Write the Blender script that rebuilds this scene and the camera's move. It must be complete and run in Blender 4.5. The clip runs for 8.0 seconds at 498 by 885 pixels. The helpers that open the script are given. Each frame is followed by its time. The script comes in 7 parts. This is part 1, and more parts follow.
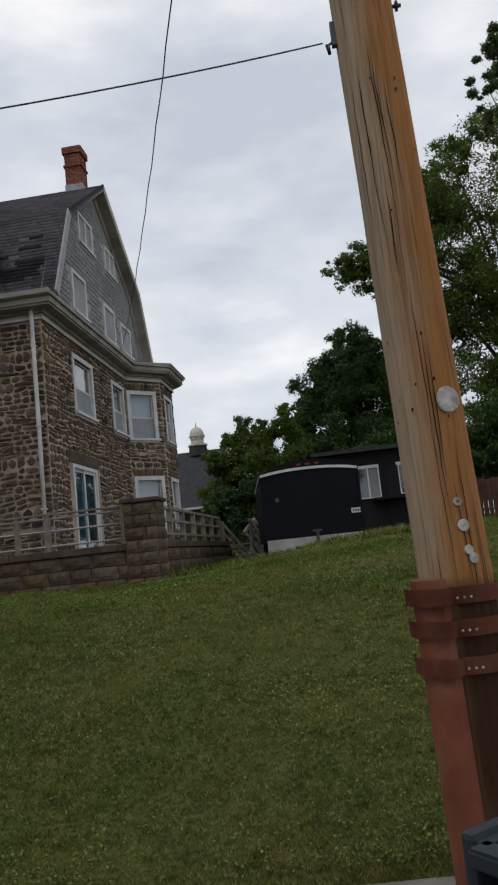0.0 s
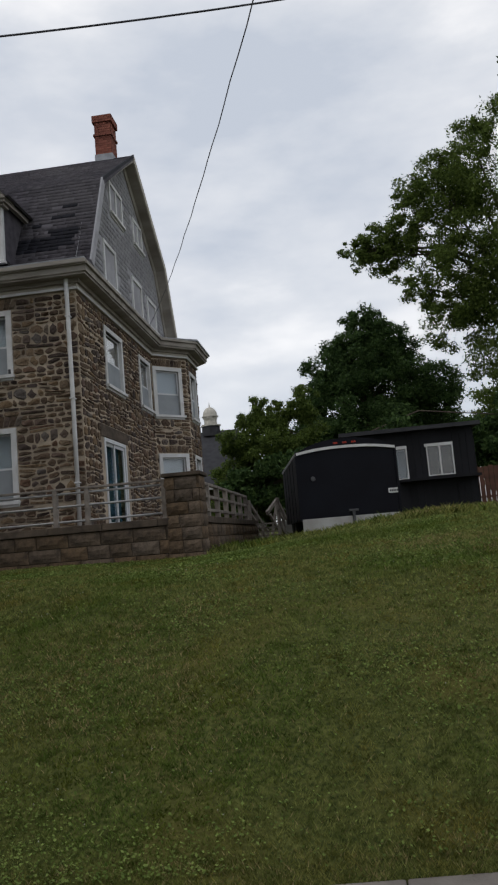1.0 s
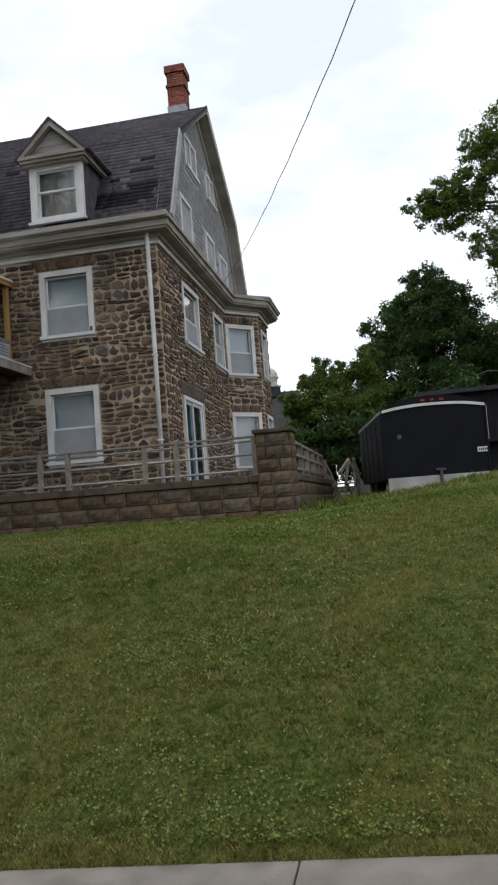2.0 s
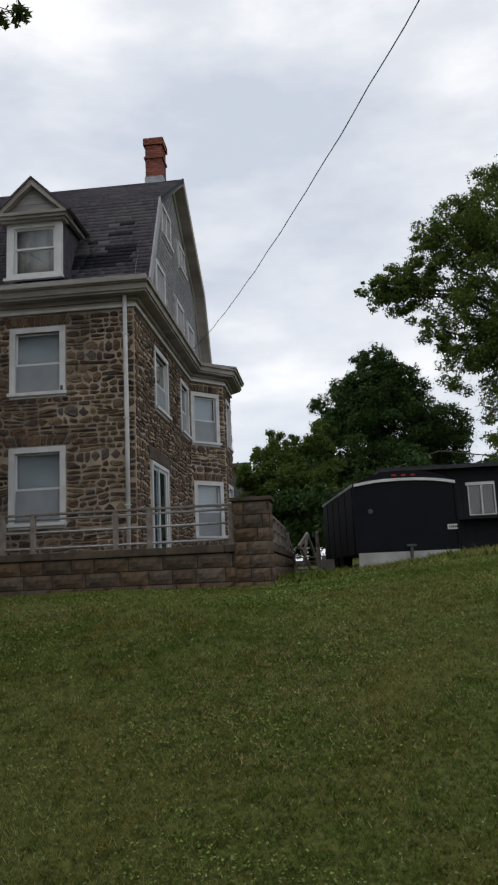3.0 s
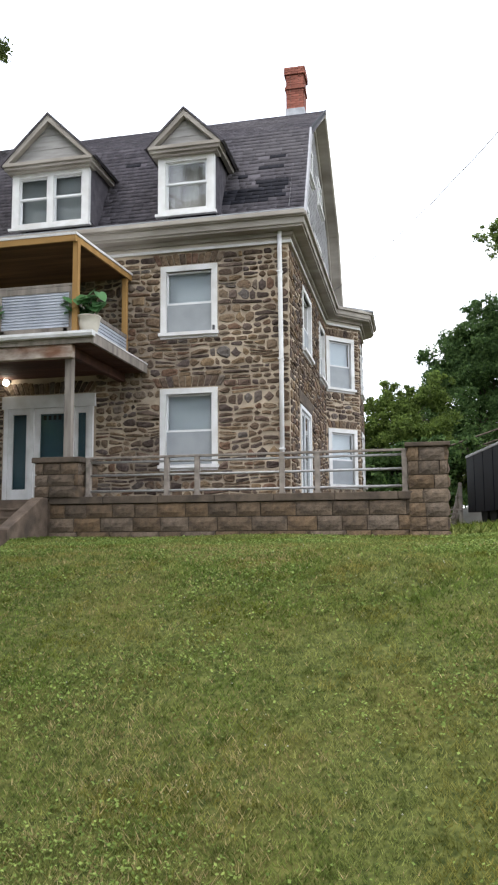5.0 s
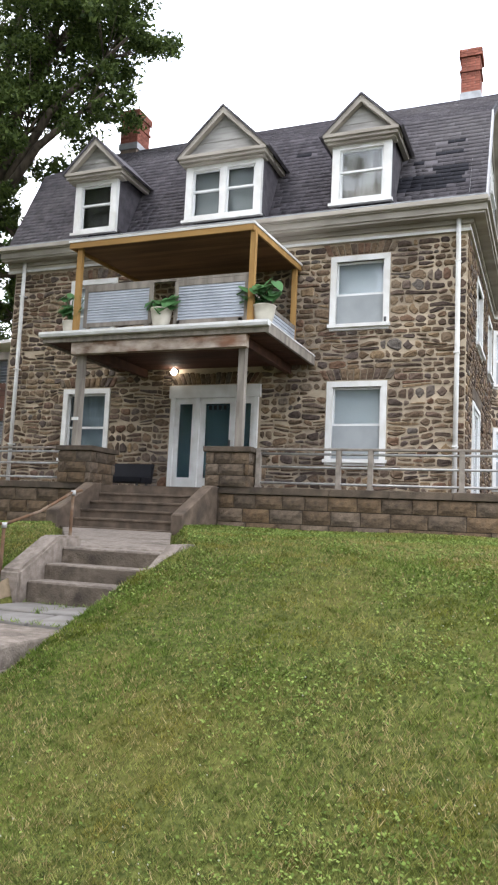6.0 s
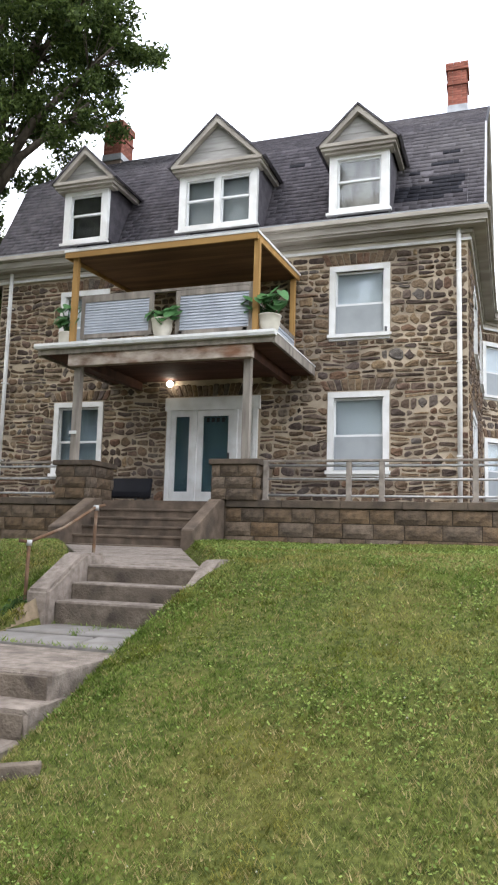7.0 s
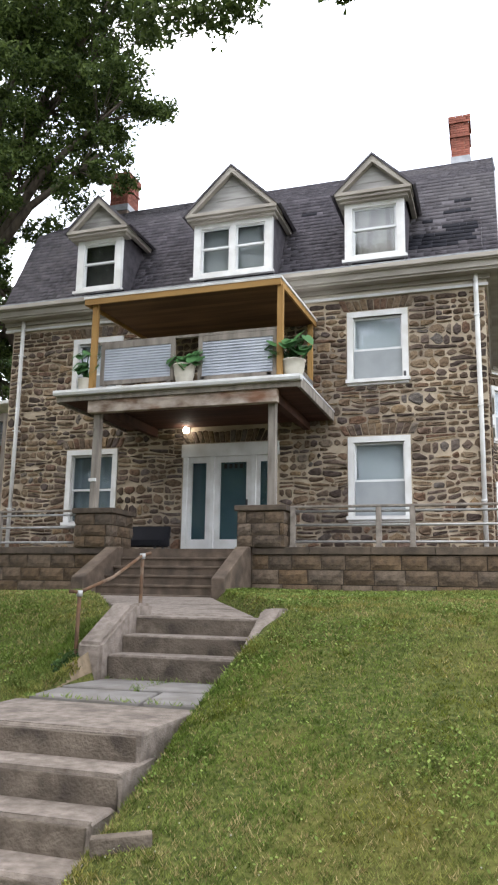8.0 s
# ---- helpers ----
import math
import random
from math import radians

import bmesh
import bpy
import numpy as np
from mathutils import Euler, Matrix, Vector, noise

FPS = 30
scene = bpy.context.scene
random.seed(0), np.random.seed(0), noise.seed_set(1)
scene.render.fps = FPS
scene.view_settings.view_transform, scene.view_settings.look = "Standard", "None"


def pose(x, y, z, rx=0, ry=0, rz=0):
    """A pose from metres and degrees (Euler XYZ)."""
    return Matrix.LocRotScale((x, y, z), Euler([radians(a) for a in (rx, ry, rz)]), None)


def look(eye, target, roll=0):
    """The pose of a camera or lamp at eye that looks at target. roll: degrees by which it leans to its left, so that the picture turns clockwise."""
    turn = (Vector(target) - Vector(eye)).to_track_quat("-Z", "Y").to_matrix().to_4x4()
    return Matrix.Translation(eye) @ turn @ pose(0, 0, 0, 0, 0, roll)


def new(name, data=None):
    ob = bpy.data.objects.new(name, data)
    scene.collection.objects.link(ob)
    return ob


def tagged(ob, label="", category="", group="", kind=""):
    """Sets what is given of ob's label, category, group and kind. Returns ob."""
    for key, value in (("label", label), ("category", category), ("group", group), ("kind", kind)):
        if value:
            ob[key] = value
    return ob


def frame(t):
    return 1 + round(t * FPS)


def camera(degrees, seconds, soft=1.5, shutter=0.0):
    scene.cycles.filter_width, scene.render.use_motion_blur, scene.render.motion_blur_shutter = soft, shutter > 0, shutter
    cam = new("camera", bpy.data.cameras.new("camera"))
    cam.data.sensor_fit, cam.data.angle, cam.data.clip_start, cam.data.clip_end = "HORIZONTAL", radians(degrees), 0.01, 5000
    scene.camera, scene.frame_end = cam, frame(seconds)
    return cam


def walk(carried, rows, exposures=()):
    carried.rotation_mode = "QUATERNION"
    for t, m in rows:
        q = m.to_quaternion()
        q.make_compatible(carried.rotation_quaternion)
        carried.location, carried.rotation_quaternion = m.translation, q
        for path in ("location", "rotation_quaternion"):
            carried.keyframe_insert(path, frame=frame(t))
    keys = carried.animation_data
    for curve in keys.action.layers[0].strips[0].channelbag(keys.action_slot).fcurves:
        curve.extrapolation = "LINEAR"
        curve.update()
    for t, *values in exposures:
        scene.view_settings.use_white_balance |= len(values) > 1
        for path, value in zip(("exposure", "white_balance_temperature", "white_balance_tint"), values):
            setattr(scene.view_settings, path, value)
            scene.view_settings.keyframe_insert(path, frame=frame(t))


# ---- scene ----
cam = camera(36.3, 8.0, soft=2.2)
PATH = [
    (0, (0.046, -0.108, 1.635), (-0.177, 1.858, 1.924), -6.1),
    (0.2, (-0.184, -0.093, 1.598), (-0.37, 1.875, 1.901), -6.6),
    (0.5, (-0.424, -0.051, 1.588), (-0.595, 1.919, 1.886), -6.1),
    (0.7, (-0.571, -0.001, 1.589), (-0.737, 1.973, 1.860), -5.8),
    (1, (-0.814, 0.089, 1.592), (-1.043, 2.06, 1.839), -4.9),
    (1.2, (-0.992, 0.144, 1.581), (-1.331, 2.109, 1.737), -5.2),
    (1.5, (-1.259, 0.206, 1.555), (-1.628, 2.165, 1.721), -4.7),
    (1.7, (-1.421, 0.23, 1.551), (-1.793, 2.189, 1.711), -4.6),
    (3, (-2.376, 0.464, 1.538), (-2.569, 2.425, 1.88), -2.6),
    (3.2, (-2.531, 0.523, 1.533), (-2.611, 2.480, 1.935), -4.5),
    (3.5, (-2.764, 0.571, 1.529), (-3.007, 2.524, 1.887), -3.2),
    (4, (-3.137, 0.548, 1.533), (-3.4, 2.494, 1.915), -2.4),
    (5.3, (-4.21, 0.854, 1.448), (-4.711, 2.781, 1.636), 0.6),
    (5.5, (-4.38, 0.831, 1.438), (-4.947, 2.74, 1.622), 1.4),
    (5.8, (-4.632, 0.873, 1.426), (-5.327, 2.738, 1.629), 2.3),
    (6, (-4.8, 0.896, 1.416), (-5.54, 2.741, 1.627), 2.7),
    (6.2, (-4.969, 0.892, 1.401), (-5.677, 2.750, 1.625), 2.7),
    (6.5, (-5.218, 0.886, 1.38), (-5.843, 2.773, 1.597), 2.4),
    (6.8, (-5.457, 0.903, 1.373), (-6.054, 2.800, 1.587), 2.2),
    (7, (-5.613, 0.912, 1.371), (-6.267, 2.785, 1.624), 1.7),
    (7.2, (-5.768, 0.900, 1.368), (-6.468, 2.753, 1.643), 1.9),
    (7.5, (-5.998, 0.868, 1.36), (-6.684, 2.721, 1.67), 1.3),
    (7.8, (-6.224, 0.857, 1.351), (-6.868, 2.717, 1.707), 1.1),
    (8, (-6.373, 0.856, 1.345), (-6.985, 2.723, 1.723), 1.0),
]
EXPOSURES = [(0, -0.95), (0.5, -0.85), (1.0, -0.93), (1.4, -0.12), (1.7, -0.14), (2.8, -0.85), (3.5, -0.64), (4.2, -0.78), (5.2, 1.18), (6.5, 1.28), (8, 1.18)]
walk(cam, [(t, look(eye, target, roll)) for t, eye, target, roll in PATH], EXPOSURES)

# ---- light ----
world = bpy.data.worlds.new("sky")
scene.world = world
world.use_nodes = True
wn, wl = world.node_tree.nodes, world.node_tree.links
wn.clear()
w_out, w_bg = wn.new("ShaderNodeOutputWorld"), wn.new("ShaderNodeBackground")
w_sky = wn.new("ShaderNodeTexSky")
w_sky.sky_type, w_sky.sun_disc = "NISHITA", False
w_sky.sun_elevation, w_sky.sun_rotation = radians(59), radians(225)
w_scale = wn.new("ShaderNodeVectorMath")
w_scale.operation = "SCALE"
w_scale.inputs["Scale"].default_value = 0.10
w_tc, w_map = wn.new("ShaderNodeTexCoord"), wn.new("ShaderNodeMapping")
w_map.inputs["Scale"].default_value = (1.0, 1.0, 2.6)
w_noise = wn.new("ShaderNodeTexNoise")
w_noise.inputs["Scale"].default_value, w_noise.inputs["Detail"].default_value = 2.6, 6
w_noise.inputs["Roughness"].default_value = 0.55
w_ramp = wn.new("ShaderNodeValToRGB")
w_ramp.color_ramp.elements[0].position, w_ramp.color_ramp.elements[0].color = 0.36, (0.52, 0.56, 0.63, 1)
w_ramp.color_ramp.elements[1].position, w_ramp.color_ramp.elements[1].color = 0.68, (0.93, 0.92, 0.92, 1)
e = w_ramp.color_ramp.elements.new(0.52)
e.color = (0.68, 0.70, 0.74, 1)
w_mix = wn.new("ShaderNodeMix")
w_mix.data_type = "RGBA"
w_mix.inputs["Factor"].default_value = 0.88
wl.new(w_tc.outputs["Generated"], w_map.inputs["Vector"])
wl.new(w_map.outputs["Vector"], w_noise.inputs["Vector"])
wl.new(w_noise.outputs["Fac"], w_ramp.inputs["Fac"])
wl.new(w_sky.outputs["Color"], w_scale.inputs[0])
wl.new(w_scale.outputs["Vector"], w_mix.inputs["A"])
wl.new(w_ramp.outputs["Color"], w_mix.inputs["B"])
wl.new(w_mix.outputs["Result"], w_bg.inputs["Color"])
w_bg.inputs["Strength"].default_value = 2.25
wl.new(w_bg.outputs["Background"], w_out.inputs["Surface"])

sun = new("sun", bpy.data.lights.new("sun", "SUN"))
sun.data.energy, sun.data.angle, sun.data.color = 0.9, radians(28), (1.0, 0.96, 0.9)
sun.matrix_world = look((-12, -9, 28), (0, 3, 0))


# ---- materials ----
def material(name, color, rough=0.7, metal=0.0, color2=None, scale=6.0, bump=0.0, bump_scale=40.0, stretch=(1, 1, 1),
             piece=0.0, stain=None, stain_scale=0.8, stain_amount=0.5, spec=0.18, hue=0.0):
    """A surface with colour variation at two scales, stains, relief and a shift of brightness from piece to piece."""
    m = bpy.data.materials.new(name)
    m.use_nodes = True
    n, l = m.node_tree.nodes, m.node_tree.links
    b = n["Principled BSDF"]
    b.inputs["Roughness"].default_value, b.inputs["Metallic"].default_value = rough, metal
    b.inputs["Specular IOR Level"].default_value = spec
    tc, mp = n.new("ShaderNodeTexCoord"), n.new("ShaderNodeMapping")
    mp.inputs["Scale"].default_value = stretch
    l.new(tc.outputs["Object"], mp.inputs["Vector"])
    no = n.new("ShaderNodeTexNoise")
    no.inputs["Scale"].default_value, no.inputs["Detail"].default_value = scale, 7
    l.new(mp.outputs["Vector"], no.inputs["Vector"])
    rp = n.new("ShaderNodeValToRGB")
    c2 = color2 or tuple(c * 0.72 for c in color)
    rp.color_ramp.elements[0].position, rp.color_ramp.elements[0].color = 0.34, (*c2, 1)
    rp.color_ramp.elements[1].position, rp.color_ramp.elements[1].color = 0.66, (*color, 1)
    l.new(no.outputs["Fac"], rp.inputs["Fac"])
    out = rp.outputs["Color"]
    if stain:
        sn = n.new("ShaderNodeTexNoise")
        sn.inputs["Scale"].default_value, sn.inputs["Detail"].default_value = stain_scale, 5
        l.new(mp.outputs["Vector"], sn.inputs["Vector"])
        sr = n.new("ShaderNodeMapRange")
        sr.inputs["From Min"].default_value, sr.inputs["From Max"].default_value = 0.5, 0.68
        sr.inputs["To Max"].default_value = stain_amount
        l.new(sn.outputs["Fac"], sr.inputs["Value"])
        mx = n.new("ShaderNodeMix")
        mx.data_type = "RGBA"
        mx.inputs["B"].default_value = (*stain, 1)
        l.new(sr.outputs["Result"], mx.inputs["Factor"])
        l.new(out, mx.inputs["A"])
        out = mx.outputs["Result"]
    if piece:
        oi, ge, ad, fr = n.new("ShaderNodeObjectInfo"), n.new("ShaderNodeNewGeometry"), n.new("ShaderNodeMath"), n.new("ShaderNodeMath")
        l.new(oi.outputs["Random"], ad.inputs[0])
        l.new(ge.outputs["Random Per Island"], ad.inputs[1])
        fr.operation = "FRACT"
        l.new(ad.outputs[0], fr.inputs[0])
        mr = n.new("ShaderNodeMapRange")
        mr.inputs["To Min"].default_value, mr.inputs["To Max"].default_value = 1 - piece, 1 + piece
        l.new(fr.outputs[0], mr.inputs["Value"])
        hs = n.new("ShaderNodeHueSaturation")
        l.new(mr.outputs["Result"], hs.inputs["Value"])
        if hue:
            f2, h2 = n.new("ShaderNodeMath"), n.new("ShaderNodeMapRange")
            f2.operation = "MULTIPLY"
            f2.inputs[1].default_value = 7.31
            f3 = n.new("ShaderNodeMath")
            f3.operation = "FRACT"
            l.new(fr.outputs[0], f2.inputs[0])
            l.new(f2.outputs[0], f3.inputs[0])
            h2.inputs["To Min"].default_value, h2.inputs["To Max"].default_value = 1 - hue, 1 + hue
            l.new(f3.outputs[0], h2.inputs["Value"])
            l.new(h2.outputs["Result"], hs.inputs["Saturation"])
        l.new(out, hs.inputs["Color"])
        out = hs.outputs["Color"]
    l.new(out, b.inputs["Base Color"])
    if bump:
        bn, bp = n.new("ShaderNodeTexNoise"), n.new("ShaderNodeBump")
        bn.inputs["Scale"].default_value, bn.inputs["Detail"].default_value = bump_scale, 6
        l.new(mp.outputs["Vector"], bn.inputs["Vector"])
        bp.inputs["Strength"].default_value, bp.inputs["Distance"].default_value = bump, 0.02
        l.new(bn.outputs["Fac"], bp.inputs["Height"])
        l.new(bp.outputs["Normal"], b.inputs["Normal"])
    return m


def stone_material(name):
    """Field stones: each its own brown, grey, ochre or rust, mottled, rough and stained."""
    m = bpy.data.materials.new(name)
    m.use_nodes = True
    n, l = m.node_tree.nodes, m.node_tree.links
    b = n["Principled BSDF"]
    b.inputs["Roughness"].default_value, b.inputs["Specular IOR Level"].default_value = 0.88, 0.15
    oi, ge, ad, fr = n.new("ShaderNodeObjectInfo"), n.new("ShaderNodeNewGeometry"), n.new("ShaderNodeMath"), n.new("ShaderNodeMath")
    l.new(oi.outputs["Random"], ad.inputs[0])
    l.new(ge.outputs["Random Per Island"], ad.inputs[1])
    fr.operation = "FRACT"
    l.new(ad.outputs[0], fr.inputs[0])
    rp = n.new("ShaderNodeValToRGB")
    tones = [(0.058, 0.043, 0.036), (0.108, 0.085, 0.078), (0.152, 0.108, 0.074), (0.088, 0.064, 0.050), (0.235, 0.168, 0.104), (0.125, 0.112, 0.104),
             (0.150, 0.090, 0.062), (0.190, 0.142, 0.098), (0.075, 0.056, 0.047)]
    for k, c in enumerate(tones):
        e = rp.color_ramp.elements[k] if k < 2 else rp.color_ramp.elements.new(k / (len(tones) - 1))
        e.position, e.color = k / (len(tones) - 1), (*c, 1)
    l.new(fr.outputs[0], rp.inputs["Fac"])
    tc = n.new("ShaderNodeTexCoord")
    out = rp.outputs["Color"]
    for scale, lo, hi, tone in ((14.0, 0.42, 0.66, (0.55, 0.52, 0.50)), (38.0, 0.50, 0.68, (1.5, 1.42, 1.28)), (0.9, 0.50, 0.66, (0.66, 0.64, 0.64))):
        no, mr, mx = n.new("ShaderNodeTexNoise"), n.new("ShaderNodeMapRange"), n.new("ShaderNodeMix")
        no.inputs["Scale"].default_value, no.inputs["Detail"].default_value = scale, 5
        l.new(tc.outputs["Object"], no.inputs["Vector"])
        mr.inputs["From Min"].default_value, mr.inputs["From Max"].default_value = lo, hi
        l.new(no.outputs["Fac"], mr.inputs["Value"])
        mx.data_type, mx.blend_type = "RGBA", "MULTIPLY"
        mx.inputs["B"].default_value = (*tone, 1)
        l.new(mr.outputs["Result"], mx.inputs["Factor"])
        l.new(out, mx.inputs["A"])
        out = mx.outputs["Result"]
    l.new(out, b.inputs["Base Color"])
    bn, bp = n.new("ShaderNodeTexNoise"), n.new("ShaderNodeBump")
    bn.inputs["Scale"].default_value, bn.inputs["Detail"].default_value = 20, 7
    l.new(tc.outputs["Object"], bn.inputs["Vector"])
    bp.inputs["Strength"].default_value, bp.inputs["Distance"].default_value = 0.85, 0.025
    l.new(bn.outputs["Fac"], bp.inputs["Height"])
    l.new(bp.outputs["Normal"], b.inputs["Normal"])
    return m


def pole_material(name, grey, orange, dark):
    """Pole timber: bleached grey on the side that looks up the street, orange-brown on the other, with dark creosote streaks."""
    m = bpy.data.materials.new(name)
    m.use_nodes = True
    n, l = m.node_tree.nodes, m.node_tree.links
    b = n["Principled BSDF"]
    b.inputs["Roughness"].default_value, b.inputs["Specular IOR Level"].default_value = 0.85, 0.15
    tc = n.new("ShaderNodeTexCoord")

    def fibre(scale, stretch, detail=6):
        mp, no = n.new("ShaderNodeMapping"), n.new("ShaderNodeTexNoise")
        mp.inputs["Scale"].default_value = stretch
        no.inputs["Scale"].default_value, no.inputs["Detail"].default_value = scale, detail
        l.new(tc.outputs["Object"], mp.inputs["Vector"])
        l.new(mp.outputs["Vector"], no.inputs["Vector"])
        return no.outputs["Fac"]

    def ranged(value, lo, hi, top=1.0):
        mr = n.new("ShaderNodeMapRange")
        mr.inputs["From Min"].default_value, mr.inputs["From Max"].default_value, mr.inputs["To Max"].default_value = lo, hi, top
        l.new(value, mr.inputs["Value"])
        return mr.outputs["Result"]

    def blend(factor, a, c, kind="MIX"):
        mx = n.new("ShaderNodeMix")
        mx.data_type, mx.blend_type = "RGBA", kind
        l.new(factor, mx.inputs["Factor"])
        if isinstance(a, tuple):
            mx.inputs["A"].default_value = (*a, 1)
        else:
            l.new(a, mx.inputs["A"])
        mx.inputs["B"].default_value = (*c, 1)
        return mx.outputs["Result"]

    sx = n.new("ShaderNodeSeparateXYZ")
    l.new(tc.outputs["Object"], sx.inputs[0])
    wander = n.new("ShaderNodeMath")
    wander.operation = "MULTIPLY_ADD"
    l.new(fibre(5, (1, 1, 0.25)), wander.inputs[0])
    wander.inputs[1].default_value = 0.30
    l.new(sx.outputs["X"], wander.inputs[2])
    out = blend(ranged(wander.outputs[0], 0.53, 0.68), grey, orange)
    out = blend(ranged(fibre(10, (3.2, 3.2, 0.08)), 0.52, 0.74, 0.6), out, dark)
    out = blend(ranged(fibre(3.2, (2.4, 2.4, 0.16)), 0.54, 0.70, 0.55), out, tuple(0.5 * (p + q) for p, q in zip(dark, orange)))
    out = blend(ranged(fibre(60, (1.5, 1.5, 0.06)), 0.45, 0.7, 0.6), out, (0.62, 0.58, 0.54), "MULTIPLY")
    l.new(out, b.inputs["Base Color"])
    bp = n.new("ShaderNodeBump")
    bp.inputs["Strength"].default_value, bp.inputs["Distance"].default_value = 0.7, 0.015
    l.new(fibre(30, (3, 3, 0.09)), bp.inputs["Height"])
    l.new(bp.outputs["Normal"], b.inputs["Normal"])
    return m


def foliage(name, dark, light, thin=0.25, rough=0.55, patches=None):
    """Leaves whose colour changes from leaf to leaf and that let some light through."""
    m = bpy.data.materials.new(name)
    m.use_nodes = True
    n, l = m.node_tree.nodes, m.node_tree.links
    b = n["Principled BSDF"]
    ge, rp = n.new("ShaderNodeNewGeometry"), n.new("ShaderNodeValToRGB")
    rp.color_ramp.elements[0].color, rp.color_ramp.elements[1].color = (*dark, 1), (*light, 1)
    l.new(ge.outputs["Random Per Island"], rp.inputs["Fac"])
    out = rp.outputs["Color"]
    if patches:
        tc = n.new("ShaderNodeTexCoord")
        for scale, lo, hi, col in patches:
            no, mr, mc = n.new("ShaderNodeTexNoise"), n.new("ShaderNodeMapRange"), n.new("ShaderNodeMix")
            no.inputs["Scale"].default_value, no.inputs["Detail"].default_value = scale, 4
            l.new(tc.outputs["Object"], no.inputs["Vector"])
            mr.inputs["From Min"].default_value, mr.inputs["From Max"].default_value, mr.inputs["To Max"].default_value = lo, hi, 0.75
            l.new(no.outputs["Fac"], mr.inputs["Value"])
            mc.data_type, mc.blend_type = "RGBA", "MULTIPLY"
            mc.inputs["B"].default_value = (*col, 1)
            l.new(mr.outputs["Result"], mc.inputs["Factor"])
            l.new(out, mc.inputs["A"])
            out = mc.outputs["Result"]
    l.new(out, b.inputs["Base Color"])
    b.inputs["Roughness"].default_value, b.inputs["Specular IOR Level"].default_value = rough, 0.08
    tr, mx = n.new("ShaderNodeBsdfTranslucent"), n.new("ShaderNodeMixShader")
    l.new(out, tr.inputs["Color"])
    mx.inputs["Fac"].default_value = thin
    l.new(b.outputs["BSDF"], mx.inputs[1])
    l.new(tr.outputs["BSDF"], mx.inputs[2])
    l.new(mx.outputs["Shader"], n["Material Output"].inputs["Surface"])
    return m


def glass_material(name, tint=(0.9, 0.93, 0.93)):
    m = bpy.data.materials.new(name)
    m.use_nodes = True
    b = m.node_tree.nodes["Principled BSDF"]
    b.inputs["Base Color"].default_value, b.inputs["Roughness"].default_value = (*tint, 1), 0.03
    b.inputs["Transmission Weight"].default_value, b.inputs["IOR"].default_value = 1.0, 1.5
    return m


def glow_material(name, color, strength):
    m = bpy.data.materials.new(name)
    m.use_nodes = True
    b = m.node_tree.nodes["Principled BSDF"]
    b.inputs["Emission Color"].default_value, b.inputs["Emission Strength"].default_value = (*color, 1), strength
    return m


M_STONE = stone_material("rubble_stone")
M_MORTAR = material("mortar", (0.50, 0.415, 0.315), 0.95, color2=(0.30, 0.245, 0.185), scale=2.2, bump=0.5, bump_scale=60, stain=(0.16, 0.13, 0.105), stain_scale=0.7, stain_amount=0.75)
M_BLOCK = material("rock_faced_block", (0.165, 0.118, 0.078), 0.9, color2=(0.060, 0.045, 0.034), scale=5, bump=0.9, bump_scale=26, piece=0.22, hue=0.2,
                   stain=(0.026, 0.022, 0.019), stain_scale=2.1, stain_amount=0.85)
M_JOINT = material("dark_joint", (0.075, 0.056, 0.040), 0.95, color2=(0.035, 0.028, 0.022), scale=6, bump=0.4)
M_COPING = material("coping_stone", (0.115, 0.088, 0.066), 0.9, color2=(0.06, 0.047, 0.037), scale=5, bump=0.4, piece=0.15, stain=(0.05, 0.042, 0.035), stain_scale=1.2)
M_CONCRETE = material("old_concrete", (0.245, 0.205, 0.176), 0.92, color2=(0.145, 0.119, 0.100), scale=13, bump=0.6, bump_scale=60, stain=(0.075, 0.060, 0.048), stain_scale=3.0, stain_amount=0.6, piece=0.08)
# lichen stains, and the risers' shade darkened into the base colours
M_RISER = material("lichened_shaded_concrete", (0.175, 0.142, 0.112), 0.95, color2=(0.085, 0.068, 0.053), scale=9, bump=0.8, bump_scale=45, stain=(0.038, 0.030, 0.025), stain_scale=4.5, stain_amount=0.85, piece=0.12)
M_FLAG = material("grey_flagstone", (0.215, 0.200, 0.188), 0.85, color2=(0.155, 0.142, 0.132), scale=5, bump=0.25, bump_scale=40, stain=(0.14, 0.12, 0.10), stain_scale=3.5, stain_amount=0.5, piece=0.08)
M_STEP = material("weathered_steps", (0.150, 0.112, 0.084), 0.9, color2=(0.075, 0.056, 0.043), scale=4, bump=0.4, stain=(0.055, 0.043, 0.035), stain_scale=2.2, stain_amount=0.7)
M_SIDEWALK = material("sidewalk_concrete", (0.25, 0.225, 0.20), 0.92, color2=(0.17, 0.153, 0.135), scale=4, bump=0.3, bump_scale=80, stain=(0.17, 0.15, 0.13), stain_scale=1.1, stain_amount=0.6)
M_ASPHALT = material("asphalt", (0.06, 0.06, 0.06), 0.95, scale=30, bump=0.4, bump_scale=90)
M_FRIEZE = material("beige_frieze", (0.52, 0.48, 0.41), 0.7, color2=(0.42, 0.385, 0.33), scale=3, stain=(0.30, 0.265, 0.225), stain_scale=1.4, stain_amount=0.5, stretch=(0.4, 1, 1))
M_TRIM = material("white_trim", (0.68, 0.68, 0.68), 0.55, color2=(0.57, 0.565, 0.555), scale=3, stain=(0.45, 0.42, 0.38), stain_scale=2.2, stain_amount=0.35, bump=0.05)
M_VINYL = material("white_vinyl", (0.68, 0.69, 0.70), 0.45, color2=(0.60, 0.61, 0.62), scale=2)
